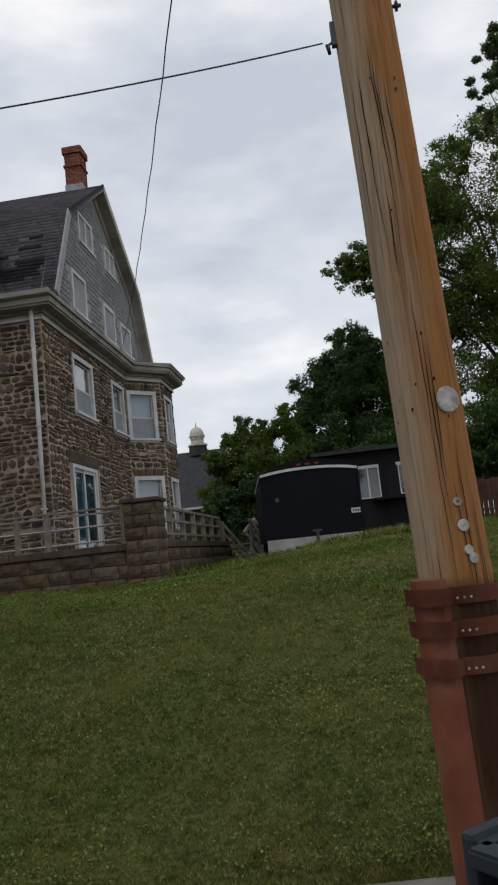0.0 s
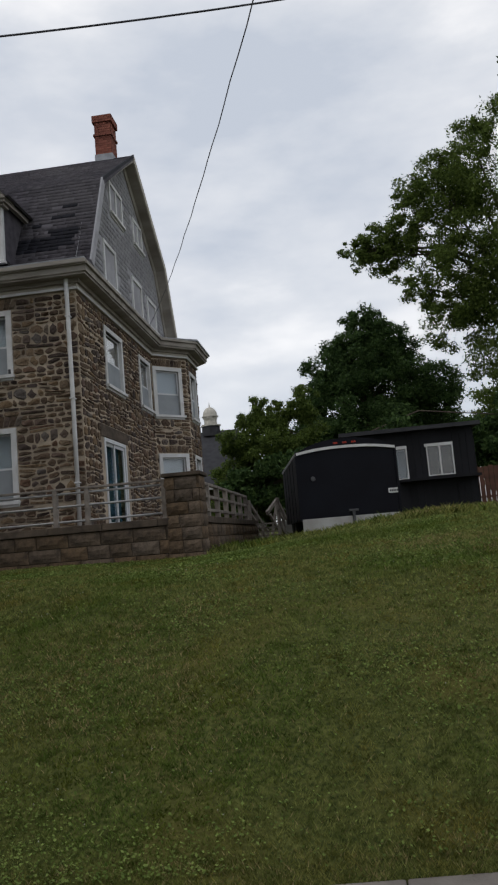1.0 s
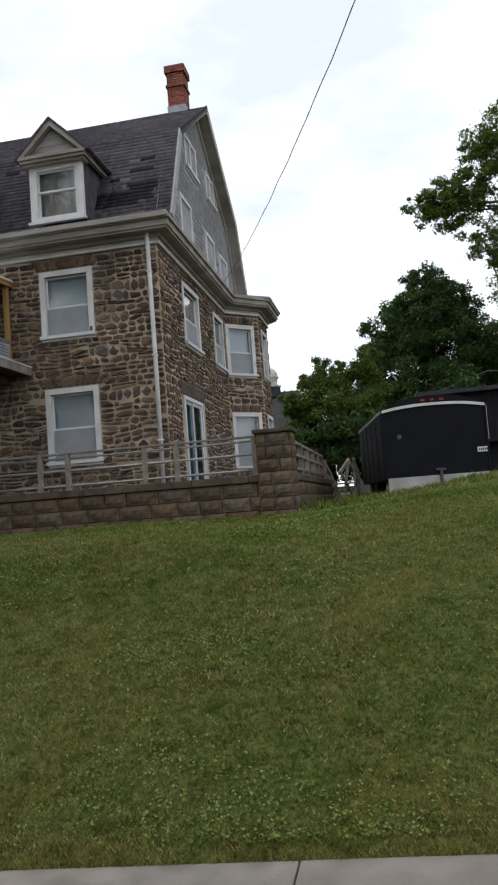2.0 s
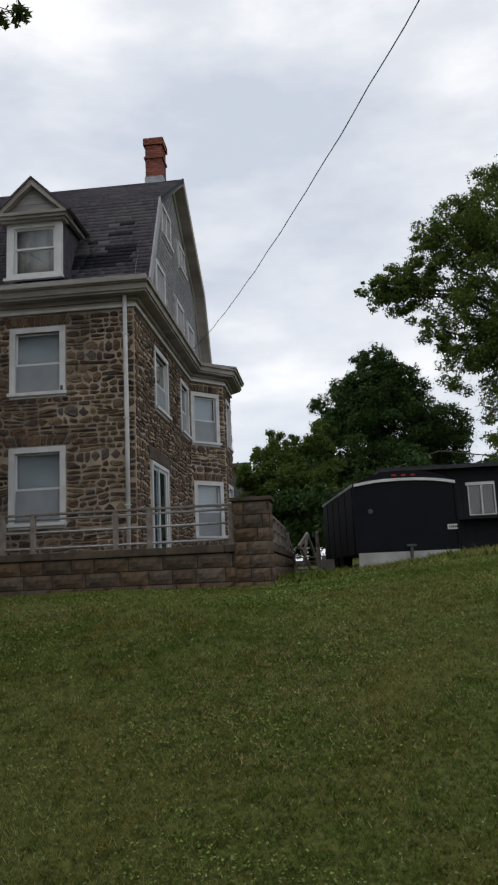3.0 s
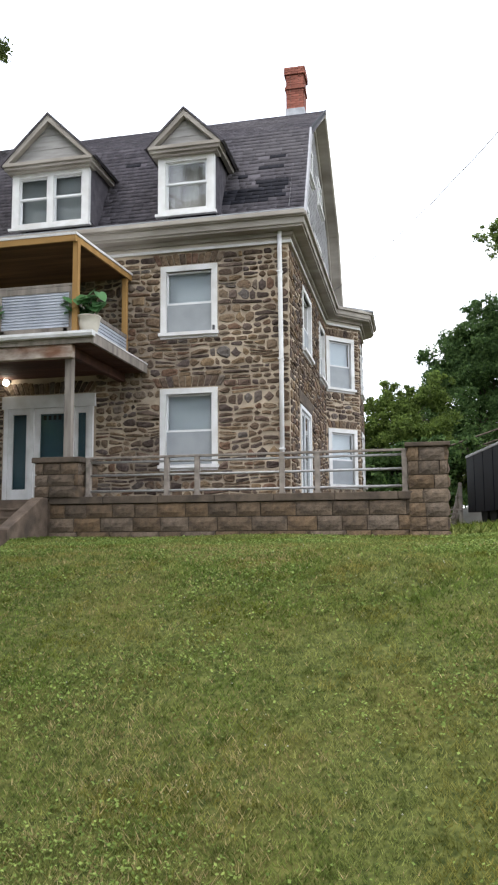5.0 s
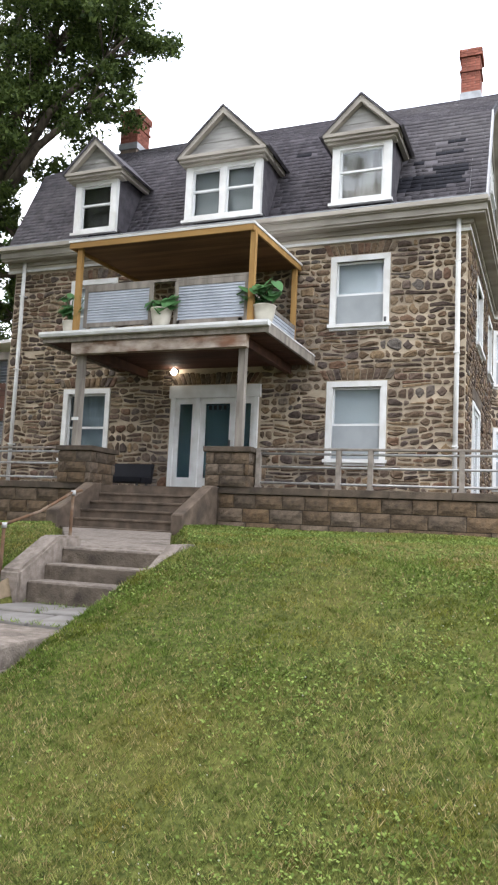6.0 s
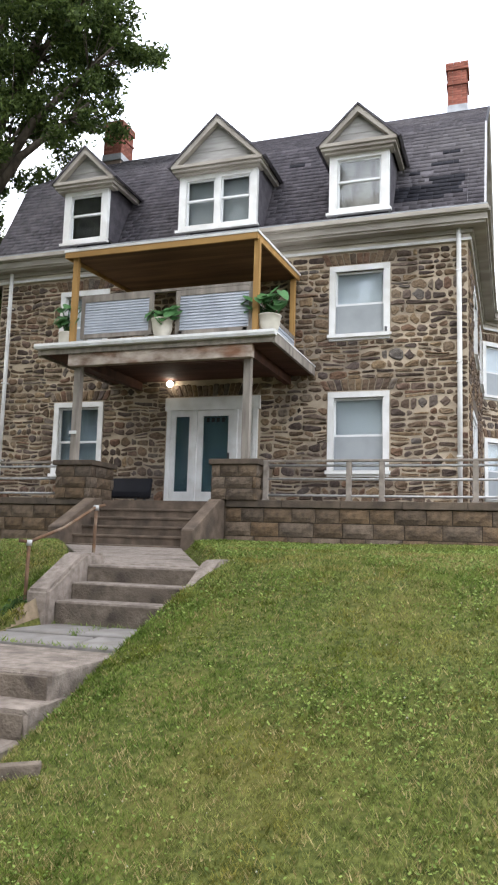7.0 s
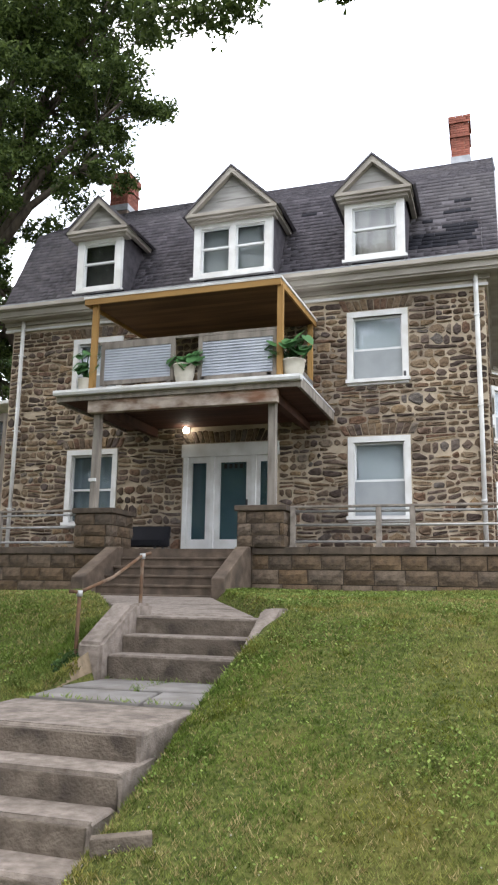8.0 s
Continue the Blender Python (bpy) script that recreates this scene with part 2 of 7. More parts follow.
M_CORNICE = material("weathered_cornice", (0.37, 0.34, 0.30), 0.7, color2=(0.27, 0.245, 0.215), scale=3, stain=(0.20, 0.175, 0.15), stain_scale=1.6, stain_amount=0.6, bump=0.1, stretch=(0.4, 1, 1))
M_SLATE = material("grey_shingle", (0.098, 0.090, 0.102), 0.85, color2=(0.058, 0.053, 0.062), scale=5, bump=0.5, bump_scale=70, piece=0.15, stain=(0.165, 0.155, 0.16), stain_scale=0.35, stain_amount=0.4)
M_PATCH = material("dark_shingle", (0.026, 0.026, 0.034), 0.8, scale=8, bump=0.3, bump_scale=70, piece=0.10)
M_GABLE = material("grey_shingle_siding", (0.40, 0.395, 0.415), 0.8, color2=(0.325, 0.32, 0.34), scale=2.5, bump=0.15, piece=0.06, stain=(0.25, 0.245, 0.255), stain_scale=0.8, stain_amount=0.5)
M_SIDING = material("grey_lap_siding", (0.40, 0.39, 0.38), 0.75, color2=(0.29, 0.28, 0.27), scale=5, stretch=(0.4, 1, 3), stain=(0.2, 0.19, 0.18), stain_scale=2, piece=0.1)
M_BRICK = material("chimney_brick", (0.26, 0.098, 0.068), 0.9, color2=(0.17, 0.060, 0.045), scale=9, bump=0.5, piece=0.28, stain=(0.07, 0.045, 0.038), stain_scale=1.5, stain_amount=0.6)
M_BRICKJOINT = material("brick_joint", (0.22, 0.17, 0.14), 0.95)
M_FLASHING = material("flashing", (0.33, 0.34, 0.36), 0.5, metal=0.3)
M_GLASS = glass_material("window_glass")
M_BLIND = material("roller_blind", (0.56, 0.61, 0.66), 0.8, color2=(0.50, 0.55, 0.60), scale=1.2)
M_DUSK = material("drawn_curtain", (0.20, 0.25, 0.30), 0.85, color2=(0.13, 0.165, 0.20), scale=2.5, stretch=(3, 1, 0.4))
M_SCREEN = material("insect_screen", (0.31, 0.33, 0.345), 0.7, color2=(0.25, 0.27, 0.285), scale=2)
M_CURTAIN = material("curtain", (0.42, 0.40, 0.38), 0.9, color2=(0.22, 0.20, 0.19), scale=2.5, stretch=(3, 1, 0.4))
# dark grey for sheets and floors: an unlit room's shade put into colour
M_DARKROOM = material("dim_room_shade", (0.05, 0.05, 0.052), 0.9)
M_TEAL = material("teal_blind", (0.075, 0.135, 0.165), 0.6, color2=(0.055, 0.10, 0.125), scale=1.5)
M_BLUE = material("blue_curtain", (0.06, 0.16, 0.24), 0.7, color2=(0.03, 0.09, 0.15), scale=3, stretch=(4, 4, 0.5))
M_LUMBER = material("new_lumber", (0.40, 0.235, 0.085), 0.7, color2=(0.30, 0.17, 0.06), scale=5, stretch=(1, 1, 0.15), bump=0.1)
M_LUMBER_X = material("new_lumber_board", (0.40, 0.235, 0.085), 0.7, color2=(0.29, 0.165, 0.058), scale=5, stretch=(0.15, 1, 1), bump=0.1)
M_SOFFIT = material("stained_boards", (0.19, 0.105, 0.048), 0.75, color2=(0.11, 0.06, 0.03), scale=4, stretch=(0.15, 1, 1), piece=0.25)
M_OLDSOFFIT = material("red_brown_boards", (0.105, 0.050, 0.034), 0.75, color2=(0.06, 0.03, 0.022), scale=4, stretch=(0.2, 1, 1), piece=0.2)
M_GREYWOOD = material("weathered_wood", (0.27, 0.24, 0.21), 0.85, color2=(0.15, 0.13, 0.113), scale=7, stretch=(1, 1, 0.2), bump=0.3, stain=(0.42, 0.37, 0.32), stain_scale=2.5, stain_amount=0.5)
M_BEAM = material("peeling_beam", (0.50, 0.42, 0.36), 0.8, color2=(0.17, 0.115, 0.085), scale=7, stretch=(0.45, 1, 1), bump=0.2, stain=(0.33, 0.12, 0.05), stain_scale=1.4, stain_amount=0.75)
M_RAILWOOD = material("grey_railing", (0.28, 0.245, 0.215), 0.8, color2=(0.17, 0.145, 0.125), scale=7, bump=0.2)
M_PIPE = material("galvanised_pipe", (0.40, 0.40, 0.40), 0.45, metal=0.5, color2=(0.28, 0.27, 0.26), scale=8)
M_RUST = material("rusty_rail", (0.135, 0.075, 0.042), 0.85, color2=(0.075, 0.046, 0.030), scale=14, bump=0.3, stain=(0.22, 0.18, 0.14), stain_scale=5, stain_amount=0.6)
M_CORRUGATED = material("corrugated_panel", (0.45, 0.48, 0.54), 0.5, metal=0.1, color2=(0.32, 0.345, 0.395), scale=2)
M_POT = material("cream_pot", (0.62, 0.58, 0.50), 0.6, color2=(0.52, 0.48, 0.41), scale=6)
M_SOIL = material("soil", (0.03, 0.022, 0.016), 0.95)
M_BLACK = material("black_fabric", (0.012, 0.012, 0.016), 0.7, scale=4)
M_TRAILER = material("black_trailer_paint", (0.006, 0.007, 0.011), 0.5, color2=(0.004, 0.004, 0.007), scale=1.5, spec=0.12)
M_TRAILER_TRIM = material("aluminium_trim", (0.55, 0.55, 0.56), 0.35, metal=0.6, color2=(0.42, 0.42, 0.43), scale=6)
M_SKIRT = material("pale_panel", (0.46, 0.46, 0.45), 0.6, color2=(0.36, 0.355, 0.34), scale=3, stain=(0.24, 0.22, 0.2), stain_scale=1.4)
M_RED = material("red_lens", (0.35, 0.035, 0.02), 0.3)
M_SHED = material("black_cladding", (0.012, 0.012, 0.015), 0.7, color2=(0.008, 0.008, 0.010), scale=3, spec=0.2, stretch=(1, 1, 0.3), piece=0.15)
M_TYRE = material("tyre_rubber", (0.012, 0.012, 0.012), 0.85)
M_POLE = pole_material("pole_wood", (0.44, 0.335, 0.235), (0.40, 0.185, 0.065), (0.13, 0.055, 0.022))
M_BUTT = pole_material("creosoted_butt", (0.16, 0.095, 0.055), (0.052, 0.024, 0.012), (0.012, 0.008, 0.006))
M_CRACK = material("wood_crack", (0.03, 0.018, 0.010), 0.95)
M_GUARD = material("red_brown_steel", (0.255, 0.083, 0.046), 0.6, color2=(0.165, 0.056, 0.034), scale=5, stain=(0.30, 0.15, 0.10), stain_scale=4, stain_amount=0.5, bump=0.15)
M_TAG = material("dull_aluminium_tag", (0.62, 0.60, 0.57), 0.55, metal=0.2, color2=(0.30, 0.27, 0.235), scale=22, bump=0.3, bump_scale=60)
M_METAL = material("dark_hardware", (0.10, 0.10, 0.105), 0.5, metal=0.7)
M_CABLE = material("cable", (0.085, 0.085, 0.095), 0.6)
M_BIN = material("grey_bin_plastic", (0.040, 0.050, 0.060), 0.5, color2=(0.028, 0.035, 0.043), scale=5)
M_BARK = material("bark", (0.105, 0.085, 0.065), 0.95, color2=(0.05, 0.04, 0.032), scale=8, stretch=(1, 1, 0.25), bump=0.8, bump_scale=20)
M_LEAF_A = foliage("leaf_maple", (0.036, 0.060, 0.014), (0.150, 0.205, 0.046), 0.45)
M_LEAF_B = foliage("leaf_dark", (0.018, 0.040, 0.014), (0.085, 0.140, 0.042), 0.35)
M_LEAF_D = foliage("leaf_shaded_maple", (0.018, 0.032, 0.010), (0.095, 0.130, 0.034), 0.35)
M_LEAF_C = foliage("leaf_pale", (0.05, 0.09, 0.03), (0.14, 0.19, 0.07))
M_LEAF_POT = foliage("leaf_elephant_ear", (0.045, 0.12, 0.045), (0.09, 0.20, 0.07), 0.15, 0.4)
M_GRASS = foliage("grass_blade", (0.080, 0.100, 0.024), (0.350, 0.365, 0.118), 0.45, 0.7,
                  [(0.55, 0.47, 0.60, (0.50, 0.74, 0.40)), (6.5, 0.45, 0.62, (0.40, 0.48, 0.36)), (1.7, 0.50, 0.64, (1.0, 0.78, 0.60)), (17.0, 0.50, 0.70, (0.66, 0.72, 0.62))])
M_DRYGRASS = foliage("dry_grass_blade", (0.20, 0.155, 0.065), (0.44, 0.36, 0.18), 0.3, 0.8)
M_WEED = foliage("clover_leaf", (0.085, 0.130, 0.026), (0.270, 0.345, 0.095), 0.35, 0.6, [(4.0, 0.46, 0.64, (0.5, 0.6, 0.45))])
M_CLOVER = foliage("clover_flower", (0.32, 0.32, 0.25), (0.46, 0.46, 0.38), 0.2, 0.8)
M_TURF = material("turf", (0.110, 0.118, 0.034), 0.95, color2=(0.030, 0.040, 0.011), scale=26, bump=0.6, bump_scale=50, stain=(0.12, 0.10, 0.030), stain_scale=0.9, stain_amount=0.55, spec=0.05)
M_BARE = material("bare_soil", (0.20, 0.15, 0.10), 0.95, color2=(0.13, 0.10, 0.065), scale=12, bump=0.5)
M_FAR_ROOF = material("far_roof", (0.050, 0.050, 0.054), 0.85, color2=(0.036, 0.036, 0.04), scale=3)
M_FAR_WALL = material("far_wall", (0.12, 0.105, 0.09), 0.9, scale=3)
M_CUPOLA = material("cupola_paint", (0.58, 0.55, 0.48), 0.6, scale=6)
M_CAR = material("silver_car_paint", (0.42, 0.43, 0.45), 0.3, metal=0.5, scale=2)
M_LAMP = glow_material("lamp_bulb", (1.0, 0.93, 0.80), 9.0)
M_INK = material("dark_mark", (0.02, 0.02, 0.022), 0.6)


# ---- building helpers ----
def box(bm, x0, x1, y0, y1, z0, z1, bevel=0.0):
    """A box with edges at the given coordinates, bevelled if asked."""
    r = bmesh.ops.create_cube(bm, size=1.0, matrix=Matrix.Translation(((x0 + x1) / 2, (y0 + y1) / 2, (z0 + z1) / 2)) @ Matrix.Diagonal((x1 - x0, y1 - y0, z1 - z0, 1)))
    if bevel:
        edges = list({e for v in r["verts"] for e in v.link_edges})
        bmesh.ops.bevel(bm, geom=edges, offset=bevel, segments=2, affect="EDGES", profile=0.6)
    return r["verts"]


def beam(bm, a, b, w, h, up=(0, 0, 1)):
    """A straight bar of section w x h from a to b."""
    a, b = Vector(a), Vector(b)
    d = (b - a).normalized()
    s = d.cross(Vector(up)).normalized() * w / 2
    u = s.cross(d).normalized() * h / 2
    vs = [bm.verts.new(p + i * s + j * u) for p in (a, b) for i, j in ((-1, -1), (1, -1), (1, 1), (-1, 1))]
    for f in ((3, 2, 1, 0), (4, 5, 6, 7), (0, 1, 5, 4), (1, 2, 6, 5), (2, 3, 7, 6), (3, 0, 4, 7)):
        bm.faces.new([vs[i] for i in f])


def tube(bm, pts, radii, seg=8, cap=True):
    """A round tube through pts with a radius at each."""
    rings = []
    for i, p in enumerate(pts):
        p = Vector(p)
        d = (Vector(pts[min(i + 1, len(pts) - 1)]) - Vector(pts[max(i - 1, 0)])).normalized()
        ref = Vector((0, 0, 1)) if abs(d.z) < 0.9 else Vector((1, 0, 0))
        s = d.cross(ref).normalized()
        u = s.cross(d)
        r = radii[i] if isinstance(radii, (list, tuple)) else radii
        rings.append([bm.verts.new(p + (s * math.cos(k * math.tau / seg) + u * math.sin(k * math.tau / seg)) * r) for k in range(seg)])
    for a, b in zip(rings, rings[1:]):
        for k in range(seg):
            f = bm.faces.new((a[k], a[(k + 1) % seg], b[(k + 1) % seg], b[k]))
            f.smooth = True
    if cap:
        bm.faces.new(list(reversed(rings[0])))
        bm.faces.new(rings[-1])


def prism(bm, outline, axis, lo, hi):
    """An outline of 2D points pushed along an axis ('x', 'y' or 'z') from lo to hi."""
    def at(p, c):
        return {"x": (c, p[0], p[1]), "y": (p[0], c, p[1]), "z": (p[0], p[1], c)}[axis]
    a, b = [bm.verts.new(at(p, lo)) for p in outline], [bm.verts.new(at(p, hi)) for p in outline]
    bm.faces.new(a), bm.faces.new(list(reversed(b)))
    for i in range(len(a)):
        j = (i + 1) % len(a)
        bm.faces.new((a[j], a[i], b[i], b[j]))


def finish(bm, name, mat):
    bmesh.ops.recalc_face_normals(bm, faces=bm.faces)
    me = bpy.data.meshes.new(name)
    bm.to_mesh(me)
    bm.free()
    me.materials.append(mat)
    return me


def thing(name, at, label, category, group="", kind=""):
    """An Empty at a thing's base, to carry its parts."""
    return tagged_at(new(name), at, label, category, group, kind)


def tagged_at(ob, at, label, category, group, kind):
    ob.location = at
    ob.empty_display_size = 0.2
    return tagged(ob, label, category, group, kind)


def hang(ob, parent):
    """Parent ob, built in world coordinates, to a thing or a part."""
    ob.parent = parent
    if parent.type == "EMPTY":
        ob.matrix_parent_inverse = Matrix.Translation(-parent.location)
    return ob


def part(name, bm, mat, parent, label=""):
    ob = hang(new(name, finish(bm, name, mat)), parent)
    return tagged(ob, label) if label else ob


def solo(name, bm, mat, label, category, group="", kind=""):
    """A top-level thing of one mesh."""
    return tagged(new(name, finish(bm, name, mat)), label, category, group, kind)


def bulk(name, verts, faces, mat):
    """A large mesh from number arrays: verts n x 3, faces m x 3 or m x 4."""
    me = bpy.data.meshes.new(name)
    verts, faces = np.asarray(verts, np.float32), np.asarray(faces, np.int32)
    k = faces.shape[1]
    me.vertices.add(len(verts))
    me.vertices.foreach_set("co", verts.ravel())
    me.loops.add(faces.size)
    me.loops.foreach_set("vertex_index", faces.ravel())
    me.polygons.add(len(faces))
    me.polygons.foreach_set("loop_start", np.arange(0, faces.size, k, dtype=np.int32))
    me.update(calc_edges=True)
    me.validate()
    me.materials.append(mat)
    return me


# ---- ground ----
def smooth(v, a, b):
    t = np.clip((np.asarray(v, float) - a) / (b - a), 0, 1)
    return t * t * (3 - 2 * t)


def street(x):
    """Height of the sloping sidewalk."""
    return 0.042 * np.clip(x, -40, 30) + 0.07


def path_mid(y):
    return np.interp(y, [3.0, 8.4, 12.4], [-9.32, -9.35, -11.85])


def lawn(x, y):
    """Height of the lawn."""
    x, y = np.asarray(x, float), np.asarray(y, float)
    rise = np.interp(y, [3.7, 5.1, 5.9, 7.9, 9.0, 10.0, 13.7, 20, 60], [0, 0.37, 0.60, 1.07, 1.18, 1.24, 1.33, 1.36, 2.4])
    z = street(x) * (1 - smooth(y, 3.7, 9)) + rise
    z = z + 0.37 * smooth(x, -3.6, 1.2) * smooth(y, 8, 13.5) - 0.10 * smooth(-x, 11, 16) * smooth(y, 8, 12)
    z = z - 0.42 * smooth(-x, 9.95, 10.45) * smooth(y, 5.2, 6.6) * (1 - smooth(y, 7.7, 9.8))
    z = z + 0.03 * np.sin(x * 1.3 + 0.5) * np.sin(y * 0.9) * smooth(y, 4.2, 6)
    return z


def ground_z(x, y):
    """The lawn, cut down under the walk and its steps, and beyond the verge the street."""
    x, y = np.asarray(x, float), np.asarray(y, float)
    z = lawn(x, y)
    bed = np.interp(y, [3.7, 4.5, 5.75, 6.1, 7.75, 8.0, 8.5, 12.3, 13.0], [-0.40, -0.42, 0.10, 0.34, 0.40, 0.50, 0.85, 1.16, 1.16])
    off = np.abs(x - path_mid(y))
    half = np.interp(y, [8.0, 12.4], [0.72, 1.2])
    w = (1 - smooth(off, half, half + 0.16)) * smooth(y, 3.5, 3.9) * (1 - smooth(y, 12.6, 13.0))
    z = np.where(w > 0, z * (1 - w) + np.minimum(z, bed) * w, z)
    z = np.where(y < 3.7, street(x) - 0.06, z)
    return np.where(y < 2.2, street(x) - 0.30, z)


def ground_mesh():
    xs = np.unique(np.concatenate([np.linspace(-600, -40, 12), np.linspace(-40, -14, 40), np.linspace(-14, 4, 181), np.linspace(4, 40, 50), np.linspace(40, 600, 12)]))
    ys = np.unique(np.concatenate([np.linspace(-600, -20, 10), np.linspace(-20, 1.9, 8), [2.19, 2.25, 3.65, 3.69, 3.7], np.linspace(3.72, 14, 130), np.linspace(14, 60, 60), np.linspace(60, 900, 14)]))
    gx, gy = np.meshgrid(xs, ys)
    gz = ground_z(gx, gy)
    n = len(xs)
    i = (np.arange(len(ys) - 1)[:, None] * n + np.arange(n - 1)[None, :]).ravel()
    return bulk("ground", np.stack([gx, gy, gz], -1).reshape(-1, 3), np.stack([i, i + 1, i + n + 1, i + n], -1), M_TURF)


ground = tagged(new("ground", ground_mesh()), "sloping lawn of mown, patchy green and yellowed turf", "lawn", kind="structure")
for p in ground.data.polygons:
    p.use_smooth = True

road_bm = bmesh.new()
for x0 in range(-60, 60, 4):
    vs = [road_bm.verts.new((x, y, float(street(x)) - 0.15)) for x, y in ((x0, -9), (x0 + 4, -9), (x0 + 4, 2.11), (x0, 2.11))]
    road_bm.faces.new(vs)
solo("road", road_bm, M_ASPHALT, "grey asphalt street that slopes along the lawn", "road", kind="structure")

# sidewalk of separate concrete slabs, and the kerb
sidewalk = thing("sidewalk", (0, 2.9, 0.07), "worn grey concrete sidewalk of large slabs beside the lawn", "sidewalk", kind="structure")
for i in range(-16, 12):
    bm = bmesh.new()
    x0, x1 = i * 1.5 + 0.803, i * 1.5 + 2.297
    vs = box(bm, x0, x1, 2.30, 3.72, -0.09, 0.0, 0.012)
    for v in bm.verts:
        v.co.z += float(street(v.co.x))
        v.co.y += 0.012 * math.sin(v.co.x * 5.1) if v.co.y > 3 else 0
    part("slab", bm, M_SIDEWALK, sidewalk)
bm = bmesh.new()
for i in range(-8, 6):
    vs = box(bm, i * 3 + 0.006, i * 3 + 2.994, 2.12, 2.29, -0.30, 0.0, 0.02)
for v in bm.verts:
    v.co.z += float(street(v.co.x))
solo("kerb", bm, M_CONCRETE, "concrete kerb between street and sidewalk", "kerb", kind="structure")


# ---- house ----
HX0, HX1, HY0, HY1 = -17.75, -6.41, 16.40, 26.40
GROUND_FLOOR, EAVE, BREAK_Z, RIDGE_Z, RIDGE_Y = 2.06, 8.24, 10.98, 13.36, 21.40
house = thing("house", (-12, 21.4, 1.3), "three-storey rubble stone house with grey gambrel roof and dormers", "house")


def wall_slab(bm, u0, u1, z0, z1, holes, place):
    """One wall of some thickness with openings (u0, u1, z0, z1) cut through; place(u, side, z) gives a corner, side 0 or 1."""
    us = sorted({u0, u1, *(h[0] for h in holes), *(h[1] for h in holes)})
    zs = sorted({z0, z1, *(h[2] for h in holes), *(h[3] for h in holes)})
    made = {}

    def v(i, s, j):
        if (i, s, j) not in made:
            made[i, s, j] = bm.verts.new(place(us[i], s, zs[j]))
        return made[i, s, j]

    def solid(i, j):
        if not (0 <= i < len(us) - 1 and 0 <= j < len(zs) - 1):
            return False
        m, n = (us[i] + us[i + 1]) / 2, (zs[j] + zs[j + 1]) / 2
        return not any(h[0] < m < h[1] and h[2] < n < h[3] for h in holes)

    for i in range(len(us) - 1):
        for j in range(len(zs) - 1):
            if not solid(i, j):
                continue
            for s in (0, 1):
                bm.faces.new((v(i, s, j), v(i + 1, s, j), v(i + 1, s, j + 1), v(i, s, j + 1)))
            for di, dj, a, b in ((-1, 0, (i, j), (i, j + 1)), (1, 0, (i + 1, j), (i + 1, j + 1)), (0, -1, (i, j), (i + 1, j)), (0, 1, (i, j + 1), (i + 1, j + 1))):
                if not solid(i + di, j + dj):
                    bm.faces.new((v(a[0], 0, a[1]), v(b[0], 0, b[1]), v(b[0], 1, b[1]), v(a[0], 1, a[1])))


# openings of the front: x0, x1, z0, z1
FRONT_HOLES = [(-9.16, -8.10, 2.84, 4.38), (-9.16, -8.10, 5.74, 7.13), (-15.87, -14.77, 2.78, 4.36), (-15.87, -14.77, 5.62, 7.10),
               (-12.98, -10.82, 2.08, 4.44), (-12.6, -11.5, 5.1, 7.0)]
bm = bmesh.new()
wall_slab(bm, HX0, HX1, 0.9, 7.60, FRONT_HOLES, lambda u, s, z: (u, HY0 + 0.45 * s, z))
wall_front = part("wall_front", bm, M_MORTAR, house, "rubble stone front wall with wide pale mortar joints")
# openings of the side: y0, y1, z0, z1
SIDE_HOLES = [(18.42, 19.80, 5.72, 7.14), (17.87, 19.62, 2.08, 4.30), (21.72, 22.80, 5.72, 7.14)]
bm = bmesh.new()
wall_slab(bm, HY0 + 0.45, 23.15, 0.9, 7.60, SIDE_HOLES, lambda u, s, z: (HX1 - 0.45 * s, u, z))
wall_side = part("wall_side", bm, M_MORTAR, house, "rubble stone gable-end wall")
bm = bmesh.new()
box(bm, HX0, HX0 + 0.45, HY0 + 0.45, HY1 - 0.45, 0.9, 7.6)
box(bm, HX0, HX1, HY1 - 0.45, HY1, 0.9, 7.6)
part("wall_back", bm, M_MORTAR, house)
bm = bmesh.new()
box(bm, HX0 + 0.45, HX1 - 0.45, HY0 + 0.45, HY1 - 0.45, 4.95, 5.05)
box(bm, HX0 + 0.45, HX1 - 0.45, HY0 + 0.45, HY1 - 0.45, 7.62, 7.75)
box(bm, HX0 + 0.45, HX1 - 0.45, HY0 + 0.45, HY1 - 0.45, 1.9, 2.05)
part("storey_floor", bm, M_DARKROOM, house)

# canted bay at the side
BAY = [(-6.41, 23.15), (-5.47, 24.12), (-5.47, 25.85), (-6.0, 26.40)]


def along(a, b, u, d):
    """The point u metres along the wall from a to b, d metres out of it."""
    t = (Vector(b) - Vector(a)).normalized()
    return Vector(a) + t * u + Vector((t.y, -t.x)) * d


def face_box(bm, a, b, u0, u1, d0, d1, z0, z1):
    """A box on a wall that runs in plan from a to b."""
    q = [along(a, b, u, d) for u, d in ((u0, d0), (u1, d0), (u1, d1), (u0, d1))]
    lo, hi = [bm.verts.new((p.x, p.y, z0)) for p in q], [bm.verts.new((p.x, p.y, z1)) for p in q]
    for f in ((lo[3], lo[2], lo[1], lo[0]), hi, *((lo[i], lo[(i + 1) % 4], hi[(i + 1) % 4], hi[i]) for i in range(4))):
        bm.faces.new(f)


